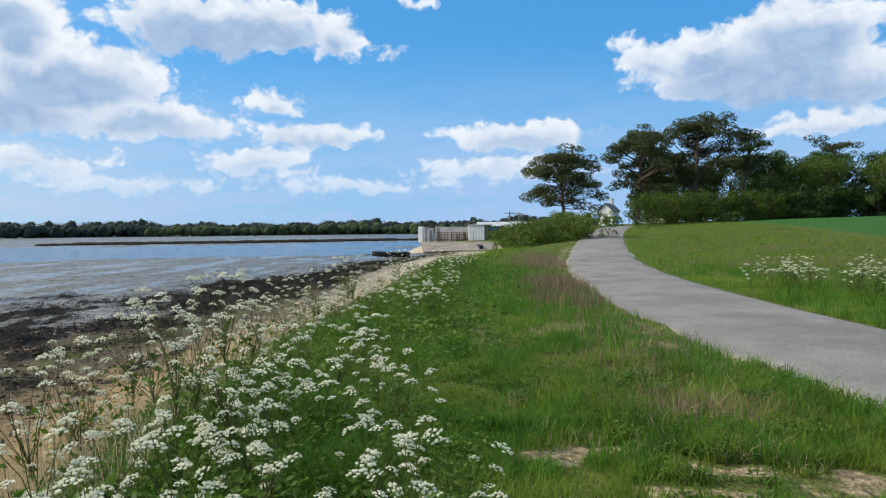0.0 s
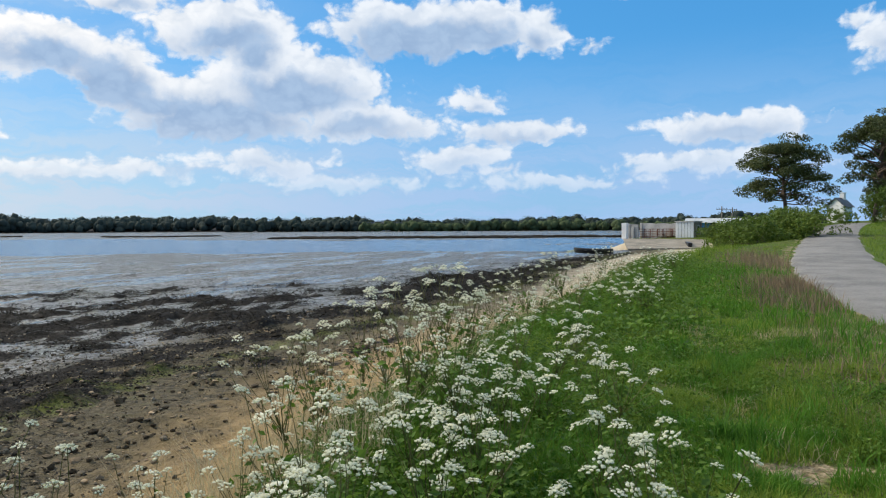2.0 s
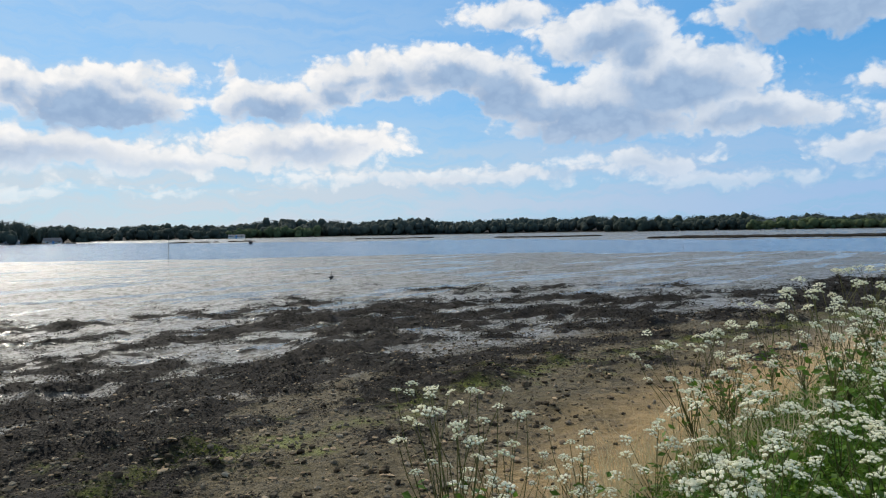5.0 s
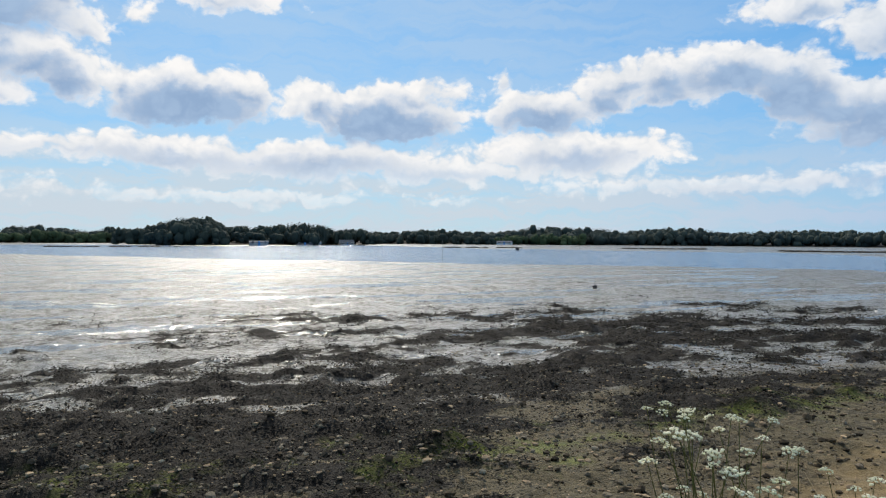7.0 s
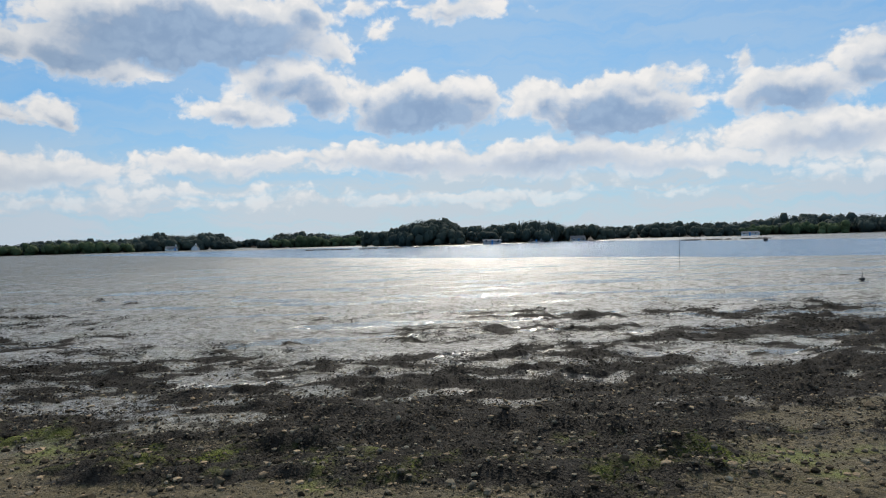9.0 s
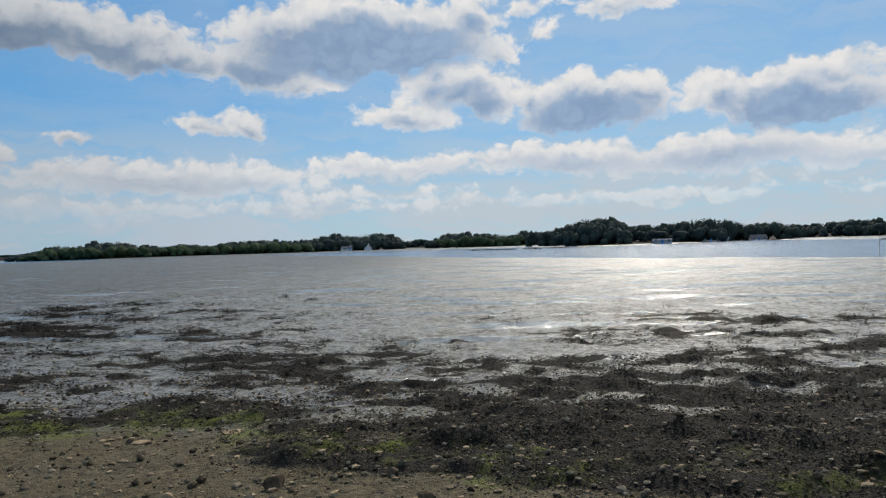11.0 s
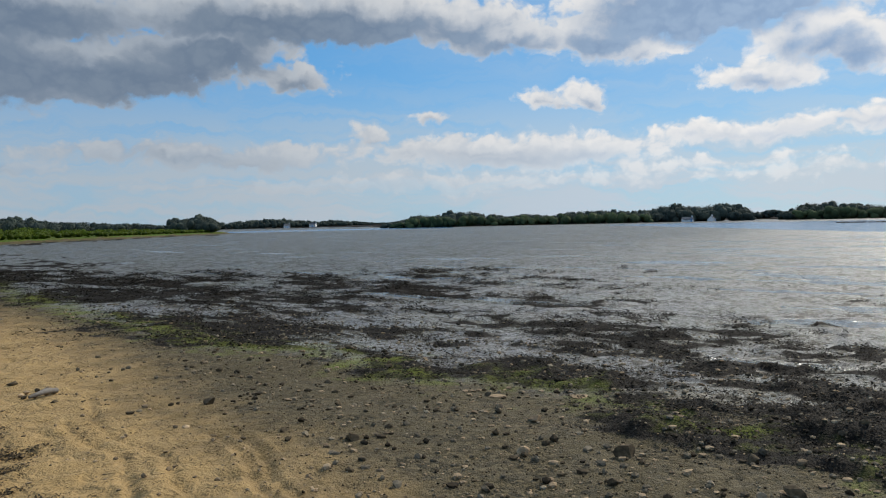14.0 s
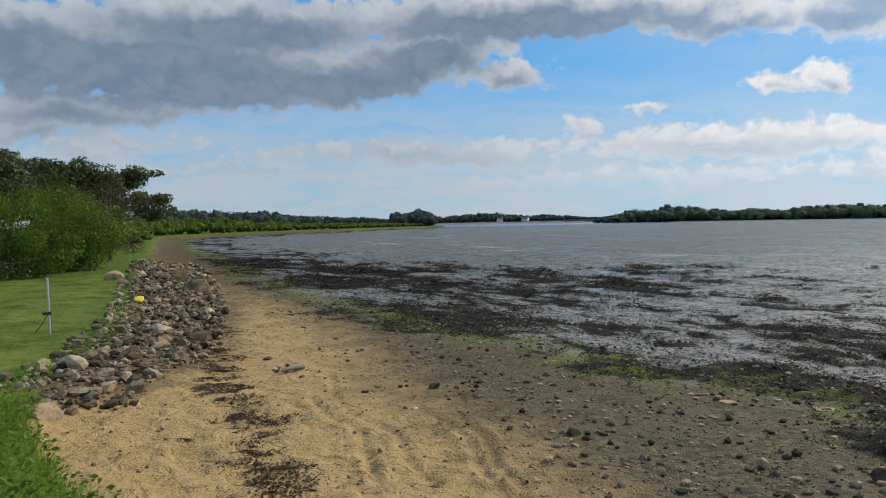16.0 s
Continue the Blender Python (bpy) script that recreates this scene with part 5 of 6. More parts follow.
def make_slipway():
    slip = thing("slipway", pose(1.4, 92, 0), "sloping grey stone revetment below the yard", "slipway")
    bm = bmesh.new()
    lo, hi = 0.85, 1.62
    pts = [(-3.6, -12, lo), (4.8, -12, lo + 0.1), (5.6, 2, hi), (-4.6, 2, hi), (-3.6, -12, -0.4), (4.8, -12, -0.4), (5.6, 14, -0.4), (-4.6, 14, -0.4), (5.6, 14, hi), (-4.6, 14, hi)]
    vs = [bm.verts.new(p) for p in pts]
    for f in ((0, 1, 2, 3), (3, 2, 8, 9), (4, 5, 1, 0), (5, 6, 8, 2, 1), (4, 0, 3, 9, 7), (6, 7, 9, 8), (4, 7, 6, 5)):
        bm.faces.new([vs[i] for i in f])
    bmesh.ops.subdivide_edges(bm, edges=bm.edges, cuts=3, use_grid_fill=True)
    for v in bm.verts:
        v.co.z += 0.06 * noise.noise(v.co * 0.9)
    part("revetment", bm, M_CONCRETE_DARK, slip)
    part("ramp", boxes((2.6, -10.5, 0.98, 3.0, -1.5, 1.42)), M_TAR, slip, "dark timber ramp rail")


make_slipway()
YARD_Z = 1.62


def make_wall_piece(x0, x1, y, h, mat, label, name="yard_wall", thick=0.25, cap=True):
    w = thing(name, pose((x0 + x1) / 2, y, YARD_Z - 0.05, 0, 0, -26), label, "wall", "ruined yard walls")
    half = (x1 - x0) / 2
    bm = bmesh.new()
    box(bm, -half, -thick / 2, 0, half, thick / 2, h)
    bmesh.ops.subdivide_edges(bm, edges=[e for e in bm.edges if abs(e.verts[0].co.x - e.verts[1].co.x) > 0.1], cuts=6)
    for v in bm.verts:
        if v.co.z > 0.5:
            v.co.z += 0.12 * noise.noise(Vector((v.co.x * 1.7 + x0, 3.1, y)))
    part("block_wall", bm, mat, w)
    if cap:
        part("buttress", boxes((-half - 0.02, -thick / 2 - 0.12, 0, -half + 0.3, thick / 2 + 0.12, h + 0.06), bevel=0.02), mat, w)
    return w


make_wall_piece(-3.3, -2.65, 96, 2.05, M_WHITE, "pale concrete pillar of a ruined shed", "pillar", 0.6, False)
make_wall_piece(-2.1, -1.3, 96.4, 1.55, M_CONCRETE, "low broken concrete wall stub")
make_wall_piece(-1.3, 3.6, 99.5, 2.0, M_CONCRETE, "long pale roofless concrete block wall")
make_wall_piece(-2.7, -1.3, 100, 1.9, M_CONCRETE, "end of the roofless block wall")


def make_cabin():
    c = thing("cabin", pose(4.75, 97.2, YARD_Z - 0.04, 0, 0, -24), "white flat-roofed site cabin with a grey end", "cabin")
    part("body", boxes((-1.15, -1.1, 0, 1.15, 1.6, 2.15), bevel=0.04), M_WHITE, c)
    part("side_panel", boxes((1.155, -1.05, 0.05, 1.20, 1.55, 2.1)), M_CONCRETE_DARK, c)
    part("roof", boxes((-1.25, -1.2, 2.15, 1.28, 1.7, 2.27), bevel=0.02), M_CONCRETE, c)
    win = part("window", boxes((1.2, -0.2, 0.95, 1.24, 0.7, 1.7)), M_WHITE, c)
    part("pane", boxes((1.24, -0.12, 1.02, 1.25, 0.62, 1.63)), M_GLASS, win)
    for x in (-0.8, -0.4, 0.0, 0.4, 0.8):
        part("panel_seam", boxes((x - 0.02, -1.125, 0.06, x + 0.02, -1.095, 2.1)), M_CONCRETE, c)


make_cabin()


def make_blue_shed():
    s = thing("blue_shed", pose(9.6, 108, YARD_Z - 0.1, 0, 0, -6), "blue steel-sided shed with a low grey roof", "shed")
    part("wall", boxes((-3.2, -3.5, 0, 4.2, 3.5, 2.1)), M_BLUE, s)
    for i in range(15):
        x = -3.1 + i * 0.5
        part("rib", boxes((x - 0.05, -3.55, 0.05, x + 0.05, -3.49, 2.05)), M_BLUE, s)
    bm = bmesh.new()
    vs = [bm.verts.new(p) for p in ((-4.6, -4, 2.1), (6.6, -4, 2.1), (6.6, 4, 2.1), (-4.6, 4, 2.1), (-4.6, 0, 2.75), (6.6, 0, 2.75))]
    for f in ((0, 1, 5, 4), (2, 3, 4, 5), (1, 2, 5), (3, 0, 4), (0, 3, 2, 1)):
        bm.faces.new([vs[i] for i in f])
    part("roof", bm, M_METAL_ROOF, s)
    part("door", boxes((-1.2, -3.58, 0, 0.6, -3.5, 2.1), bevel=0.01), M_GLASS, s)


make_blue_shed()


def make_rack(x, y, turn, seed, group="stacked oyster racks"):
    """A stack of rusty oyster tables and weathered pallets."""
    r = np.random.default_rng(seed)
    k = thing("oyster_rack", pose(x, y, YARD_Z - 0.02, 0, 0, turn), "stacked rusty steel oyster tables and pallets", "rack", group)
    for lvl in range(4):
        z = lvl * 0.32
        mat = M_RUST if r.random() < 0.85 else M_WOOD
        bars = [(-0.6, yy, z + 0.26, 0.6, yy + 0.09, z + 0.30) for yy in (-0.4, -0.13, 0.13, 0.4)] + [(xx, -0.42, z + 0.23, xx + 0.03, 0.45, z + 0.26) for xx in (-0.58, 0.0, 0.55)]
        part("table_top", boxes(*bars), mat, k)
        for lx in (-0.57, 0.54):
            for ly in (-0.4, 0.4):
                part("leg", boxes((lx, ly, z, lx + 0.06, ly + 0.06, z + 0.24)), mat, k)
    return k


for i in range(6):
    make_rack(-1.0 + i * 0.82 + 0.1 * (i % 2), 97.6 + 0.5 * ((i * 7) % 3), (i * 37) % 25 - 12, 90 + i)


def make_pole(x, y, h, label):
    p = thing("utility_pole", at_ground(x, y), label, "pole", "utility poles")
    v, q = tube_arrays([(0, 0, -0.3), (0, 0, h * 0.5), (0.02, 0, h)], (0.14, 0.12, 0.09), 8)
    raw("post", v, q, M_WOOD, p, smooth=True)
    part("crossarm", boxes((-0.9, -0.06, h - 0.55, 0.9, 0.06, h - 0.42)), M_WOOD, p)
    for x in (-0.8, -0.4, 0.4, 0.8):
        v, q = tube_arrays([(x, 0, h - 0.42), (x, 0, h - 0.25)], (0.05, 0.035), 6)
        raw("insulator", v, q, M_GLASS, p)


make_pole(12.3, 135, 6.4, "wooden utility pole with a crossarm behind the shed")
make_pole(15.6, 150, 6.6, "wooden utility pole with a crossarm behind the shed")


def make_boat(m, length, wide, high, label, mat):
    b = thing("boat", m, label, "boat")
    n, k = 9, 5
    t = np.linspace(-1, 1, n)
    half = wide / 2 * np.sqrt(np.clip(1 - (np.clip(t, 0, 1)) ** 2.2, 0.02, 1))
    rows = []
    for i in range(n):
        a = np.linspace(-1, 1, k)
        rows.append(np.stack([np.full(k, t[i] * length / 2), a * half[i], high * (0.15 + 0.85 * np.abs(a) ** 1.5 + 0.25 * max(t[i], 0) ** 2)], -1))
    v = np.concatenate(rows)
    i, j = np.meshgrid(np.arange(n - 1), np.arange(k - 1), indexing="ij")
    q = np.stack([i * k + j, i * k + j + 1, (i + 1) * k + j + 1, (i + 1) * k + j], -1).reshape(-1, 4)
    hull = raw("hull", v, q, mat, b, smooth=True)
    hull.modifiers.new("plank", "SOLIDIFY").thickness = 0.05
    for x in (-0.25, 0.15):
        part("thwart", boxes((x * length - 0.12, -wide * 0.42, high * 0.72, x * length + 0.12, wide * 0.42, high * 0.78)), M_WOOD, b)
    part("stern_board", boxes((-length / 2 - 0.03, -wide * 0.45, high * 0.15, -length / 2 + 0.04, wide * 0.45, high * 1.05)), mat, b)
    return b


make_boat(at_ground(-5.2, 70, 172), 3.6, 1.3, 0.55, "black tarred punt aground below the slipway", M_TAR)
bx, by = polar(60.2, 232)
make_boat(pose(bx, by, 0.0, 0, 0, 150), 3.2, 1.3, 0.8, "small dark dinghy moored in the channel", M_TAR)


def make_stake(x, y, h, rad, label, float_ball=False):
    s = thing("marker_stake", at_ground(x, y, 0, 0.2), label, "stake", "stakes on the mud")
    v, q = tube_arrays([(0, 0, 0), (0.02, 0.01, h * 0.5 + 0.2), (0.03, 0.03, h + 0.2)], (rad, rad * 0.9, rad * 0.7), 6)
    raw("stick", v, q, M_WOOD, s)
    if float_ball:
        v, q = rock_arrays((0.34, 0.34, 0.3), np.random.default_rng(4), ICO2, 2, 0.03)
        v[:, 2] += 0.2
        raw("float", v, q, M_TAR, s, "black mooring float", True)


make_stake(-38.7, 27.8, 0.55, 0.03, "short stake with a black float on the mud", True)
for a, r_, h in ((66.2, 60, 3.1), (27.0, 96, 1.6), (61.0, 148, 1.8), (79.5, 118, 1.3), (12, 100, 2.4)):
    make_stake(*polar(a, r_), h, 0.02, "thin leaning wooden stake on the mud flat")


def make_oyster_beds():
    r = np.random.default_rng(15)
    v0, f0 = ICO1
    vs = []
    for a0, a1, dist, n in ((1, 29, 198, 520), (33, 41, 262, 110), (4, 27, 212, 300), (46, 52, 300, 60), (60, 66, 300, 40), (86, 95, 300, 50), (72, 88, 396, 120)):
        for _ in range(n):
            a = r.uniform(a0, a1)
            d = np.interp(a, (a0, (a0 + a1) / 2, a1), (dist, dist - 8, dist)) + r.normal(0, 2.2)
            x, y = polar(a, d)
            vs.append(v0 * np.array([r.uniform(0.8, 2.4), r.uniform(0.5, 1.2), r.uniform(0.2, 0.4)]) + np.array([x, y, max(0.03, ground_at(x, y)) + 0.12]))
    n = len(v0)
    ob = raw("oyster_beds", np.concatenate(vs), np.concatenate([f0 + i * n for i in range(len(vs))]), M_WEED)
    tagged(ob, "low dark rows of weed-covered oyster beds", "oyster beds", kind="stuff")


make_oyster_beds()

# ---------------------------------------------------------------- stones


def make_boulder(x, y, size, seed, mat, label, group, name="boulder", turn=None, sink=0.2):
    r = np.random.default_rng(seed)
    v, f = rock_arrays(size, r, ICO2, 12, 0.16)
    ob = raw(name, v, f, mat)
    ob.matrix_basis = pose(x, y, ground_at(x, y) - size[2] * sink, r.uniform(-12, 12), r.uniform(-12, 12), r.uniform(0, 360) if turn is None else turn)
    return tagged(ob, label, name, group)


RIPRAP = "boulders of the sea wall"
make_boulder(-3.25, -10.9, (0.62, 0.42, 0.34), 201, M_ROCK_DARK, "rounded dark grey boulder at the wall's foot", RIPRAP, turn=10)
make_boulder(-5.0, -12.9, (0.7, 0.5, 0.42), 202, M_ROCK_DARK, "dark grey slab of granite on the rubble", RIPRAP, turn=30)
make_boulder(-4.6, -13.6, (0.6, 0.5, 0.4), 203, M_ROCK, "grey lichened boulder on the rubble", RIPRAP)
make_boulder(-8.6, -22.4, (1.9, 1.1, 0.85), 204, M_ROCK_DARK, "large dark tilted slab at the beach's corner", RIPRAP, turn=60)
make_boulder(-9.5, -26.5, (1.4, 0.9, 0.7), 205, M_ROCK_DARK, "dark angular block beside the large slab", RIPRAP)
make_boulder(-1.65, -8.55, (0.5, 0.42, 0.36), 206, M_ROCK_WARM, "brown squarish boulder at the grass edge", RIPRAP)
make_boulder(-2.2, -9.2, (0.34, 0.3, 0.2), 207, M_ROCK, "grey boulder at the grass edge", RIPRAP)
make_boulder(-2.55, -9.35, (0.36, 0.28, 0.22), 208, M_ROCK_WARM, "ochre boulder at the wall's foot", RIPRAP)
make_boulder(-2.4, -10.6, (0.5, 0.34, 0.34), 209, M_ROCK, "pale upright stone at the lawn's edge", RIPRAP)
make_boulder(-4.05, -11.9, (0.62, 0.34, 0.3), 210, M_ROCK_WARM, "white and orange streaked boulder", RIPRAP, turn=40)
make_boulder(-7.4, -26.9, (0.9, 0.7, 0.5), 211, M_ROCK_WARM, "tan block at the lawn's far corner", RIPRAP)
r_ = np.random.default_rng(212)
for i in range(44):
    y = -9.3 - 19.5 * r_.uniform(0, 1) ** 1.3
    x_in = float(np.interp(-y, (8, 10.3, 11.3, 16, 25.7, 32), (-1.5, -2.2, -3.0, -4.9, -7.9, -10)))
    wide = float(np.interp(-y, (9, 11, 16, 26), (0.9, 1.4, 1.9, 2.6)))
    k = r_.uniform(0.16, 0.42) * (1 + max(0, -y - 14) * 0.03)
    make_boulder(x_in - r_.uniform(-0.3, 1) * wide, y, (k, k * r_.uniform(0.6, 0.9), k * r_.uniform(0.45, 0.8)), 220 + i,
                 (M_ROCK, M_ROCK, M_ROCK_WARM, M_ROCK_DARK)[int(r_.integers(0, 4))], "broken granite boulder of the rubble sea wall", RIPRAP)


def scatter(name, spots, sizes, seed, mat, label, category, base=None, sink=0.25, kind="stuff", flat=0.6, rough=0.12, facets=4, variants=8, smooth=False):
    """Many stones or clumps in one mesh, at spots in the plan, turned and sized at random."""
    r = np.random.default_rng(seed)
    spots, sizes = np.asarray(spots, float), np.asarray(sizes, float)
    z = terrain(spots[:, 0], spots[:, 1])
    forms = [rock_arrays((1, r.uniform(0.6, 1), flat * r.uniform(0.7, 1.3)), r, base or ICO1, facets, rough) for _ in range(variants)]
    f = forms[0][1]
    pick = r.integers(0, variants, len(spots))
    a = r.uniform(0, 2 * np.pi, len(spots))
    v = np.stack([forms[i][0] for i in pick]) * sizes[:, None, None]
    c, s = np.cos(a)[:, None], np.sin(a)[:, None]
    out = np.stack([v[..., 0] * c - v[..., 1] * s + spots[:, 0:1], v[..., 0] * s + v[..., 1] * c + spots[:, 1:2], v[..., 2] - (sizes * sink * flat)[:, None] + z[:, None]], -1)
    n = v.shape[1]
    faces = (f[None] + (np.arange(len(spots)) * n)[:, None, None]).reshape(-1, 3)
    return tagged(raw(name, out.reshape(-1, 3), faces, mat, smooth=smooth), label, category, kind=kind)


def spots_in(n, az0, az1, r0, r1, keep, seed, power=1.0):
    """Random places in a sector of the plan that keep(x, y, s) accepts, denser towards the near end."""
    r = np.random.default_rng(seed)
    a, d = r.uniform(az0, az1, n * 3), r0 + (r1 - r0) * r.uniform(0, 1, n * 3) ** power
    x, y = -np.sin(np.radians(a)) * d, np.cos(np.radians(a)) * d
    s = seaward(x, y)
    ok = keep(x, y, s, r.uniform(0, 1, n * 3))
    return np.stack([x, y], -1)[ok][:n]


def in_rubble(x, y, s, u):
    return (s > -0.6) & (s < np.interp(-y, (8.5, 11, 16, 26, 40), (0.9, 1.4, 1.9, 2.6, 2.5))) & (y < -8.6) & (y > -42)


p = spots_in(8000, 150, 176, 8.5, 42, in_rubble, 301, 0.9)
for i, (mat, lab) in enumerate(((M_ROCK, "grey broken stone rubble of the sea wall"), (M_ROCK_WARM, "ochre broken stone rubble of the sea wall"), (M_ROCK_DARK, "dark broken stone rubble of the sea wall"))):
    q = p[i::3]
    scatter("rubble", q, (0.06 + 0.20 * np.random.default_rng(302 + i).uniform(0, 1, len(q)) ** 5) * (0.9 + np.hypot(q[:, 0], q[:, 1]) / 60), 305 + i, mat, lab, "rubble", ICO1, 0.15, flat=0.6, facets=5, rough=0.5, variants=24)

# loose stones on the beach, one by one
STONES = ((-6.52, -2.32, 0.30, 0), (-6.12, -3.14, 0.20, 1), (-5.98, -7.35, 0.24, 2), (-5.66, -4.79, 0.17, 0), (-8.68, -8.3, 0.14, 2), (-7.82, -4.33, 0.2, 1),
          (-7.3, -3.6, 0.22, 1), (-5.5, -5.6, 0.13, 2), (-4.9, -8.9, 0.12, 2), (-5.1, -6.2, 0.12, 0), (-6.8, -6.0, 0.14, 0), (-7.4, -6.6, 0.12, 2), (-6.2, -0.9, 0.2, 2), (-6.9, -1.3, 0.16, 0),
          (-6.39, 7.57, 0.2, 2), (-7.4, 9.0, 0.24, 2), (-8.5, 6.1, 0.3, 2), (-5.6, 6.8, 0.13, 2), (-8.2, 10.4, 0.26, 2), (-5.2, 5.6, 0.14, 1), (-9.3, -7.2, 0.2, 2), (-10.2, -8.8, 0.2, 2))
for i, (x, y, k, tone) in enumerate(STONES):
    make_boulder(x, y, (k, k * 0.75, k * 0.62), 330 + i, (M_ROCK_DARK, M_ROCK_WARM, M_ROCK_DARK)[tone],
                 ("brownish grey stone lying on the shingle", "pale ochre stone lying on the shingle", "dark weed-stained stone lying on the shore")[tone], "loose stones on the beach", "stone", sink=0.12)


def on_shingle(x, y, s, u):
    return (s > np.interp(y, *S_OUT) + 0.3 + 1.8 * (u - 0.7)) & (s < np.interp(y, *W_IN) + 5)


p = spots_in(15000, 20, 172, 4.2, 24, on_shingle, 340, 1.25)
for i, (mat, lab) in enumerate(((M_ROCK, "grey pebbles strewn over the shingle"), (M_ROCK_WARM, "ochre pebbles strewn over the shingle"), (M_ROCK_DARK, "dark pebbles strewn over the shingle"))):
    q = p[i::3]
    scatter("pebbles", q, 0.026 + 0.10 * np.random.default_rng(341 + i).uniform(0, 1, len(q)) ** 6, 344 + i, mat, lab, "pebbles", None, 0.15)

p = spots_in(1700, 100, 172, 4.6, 18, lambda x, y, s, u: (s > 0.3) & (s < np.interp(y, *S_OUT) + 1), 348, 1.2)
scatter("pebbles", p, 0.012 + 0.06 * np.random.default_rng(349).uniform(0, 1, len(p)) ** 5, 347, M_ROCK_WARM, "small pebbles and shells on the sand", "pebbles", None, 0.15)

p = spots_in(1100, 16, 82, 5.6, 16, lambda x, y, s, u: (s > 1.6 + u) & (s < np.interp(y, *W_IN) + 0.8), 381, 1.0)
scatter("weedy_stones", p, 0.02 + 0.10 * np.random.default_rng(382).uniform(0, 1, len(p)) ** 5, 383, M_ROCK_DARK, "small dark weedy stones on the shingle", "stones", None, 0.2, rough=0.5)

p = spots_in(3600, 30, 165, 6.0, 22, lambda x, y, s, u: (s > np.interp(y, *W_IN)) & (s < np.interp(y, *W_IN) + 9) & (bumps(x, y, 1.1, 99) > -0.3), 384, 1.1)
scatter("pebbles", p, 0.025 + 0.07 * np.random.default_rng(385).uniform(0, 1, len(p)) ** 4, 386, M_ROCK, "pale stones and shells among the weed", "pebbles", None, 0.05)

# ---------------------------------------------------------------- seaweed


def weed_here(x, y, s, u):
    return weed_field(x, y, s) + 0.25 * (u - 0.5) > 0.02


p = spots_in(5200, 4, 170, 4.8, 50, weed_here, 350, 1.15)


def straps(name, spots, sizes, seed, mat, label, per=34, leaf=0.022, high=0.16):
    """Heaps of limp weed straps: ragged mounds of small overlapping pieces."""
    r = np.random.default_rng(seed)
    n = len(spots)
    d = r.normal(size=(n, per, 2)) * 0.42 * sizes[:, None, None] * np.array([1.35, 0.8])
    x, y = spots[:, 0:1] + d[..., 0], spots[:, 1:2] + d[..., 1]
    fall = np.exp(-2.2 * (d[..., 0] ** 2 + d[..., 1] ** 2) / (sizes[:, None] ** 2))
    z = terrain(x, y) - 0.005 + high * sizes[:, None] * fall * r.uniform(0.25, 1.0, (n, per))
    c = np.stack([x, y, z], -1).reshape(-1, 3)
    v, q = leaf_quads(c, np.tile([0, 0, 1.6], (len(c), 1)), np.repeat(leaf * (0.5 + sizes), per) * (0.75 + np.hypot(c[:, 0], c[:, 1]) / 26), r, 1.9, 0.45)
    return tagged(raw(name, v, q, mat), label, "seaweed", kind="stuff")


q = spots_in(240, 4, 170, 5.2, 50, lambda x, y, s, u: weed_field(x, y, s) > 0.08, 346, 1.1)
far_q = np.hypot(q[:, 0], q[:, 1])
scatter("weed_lumps", q, (0.08 + 0.14 * np.random.default_rng(347).uniform(0, 1, len(q)) ** 3) * (0.55 + far_q / 30), 345, M_WEED, "low dark brown mounds of bladder weed on the mud", "seaweed", ICO2, 0.4, flat=0.34, rough=0.45, facets=0, variants=40, smooth=True)
q = spots_in(2600, 4, 172, 8, 46, lambda x, y, s, u: (weed_field(x, y, s) > -0.30 + 0.5 * u) & (s > np.interp(y, *W_IN)), 371, 1.0)
straps("weed_tufts", q, (0.10 + 0.22 * np.random.default_rng(372).uniform(0, 1, len(q)) ** 2) * (0.7 + np.hypot(q[:, 0], q[:, 1]) / 40), 373, M_WRACK, "small dark tufts of weed dotted over the mud", 40, 0.024, 0.5)
straps("seaweed", p, np.random.default_rng(351).uniform(0.2, 0.65, len(p)) * (0.8 + np.hypot(p[:, 0], p[:, 1]) / 60), 352, M_WRACK, "dark brown clumps of wet bladder weed over the mud")
p = spots_in(150, 4, 170, 6, 45, lambda x, y, s, u: weed_here(x, y, s, u) & (s > np.interp(y, *W_IN) + 1), 353, 1.2)
straps("weedy_rocks", p, np.random.default_rng(354).uniform(0.35, 0.75, len(p)), 355, M_WRACK, "weed-covered rocks standing out of the mud", 110, 0.025, 0.34)
p = spots_in(380, 60, 170, 6, 30, lambda x, y, s, u: (np.abs(s - np.interp(y, *W_IN)) < 1.1) & (bumps(x, y, 2.2, 61) > 0.05), 356, 1.2)
straps("sea_lettuce", p, np.random.default_rng(357).uniform(0.15, 0.4, len(p)), 358, M_LETTUCE, "yellow-green sea lettuce on the upper mud", 26, 0.022, 0.03)
wr = np.random.default_rng(359)
t = wr.uniform(0, 1, 170)
line_x = np.interp(t, (0, 0.25, 0.5, 0.75, 1), (-2.75, -3.3, -4.1, -5.6, -8.6)) + wr.normal(0, 0.16, 170)
line_y = np.interp(t, (0, 0.25, 0.5, 0.75, 1), (-5.2, -7.2, -9.9, -13.8, -22)) + wr.normal(0, 0.25, 170)
straps("wrack", np.stack([line_x, line_y], -1), 0.06 + 0.34 * wr.uniform(0, 1, 170) ** 2, 360, M_WRACK_DRY, "dark dried wrack left along the tide line", 190, 0.022, 0.10)
p = spots_in(600, 110, 172, 5, 20, lambda x, y, s, u: (s > 0.5) & (s < np.interp(y, *S_OUT)), 361)
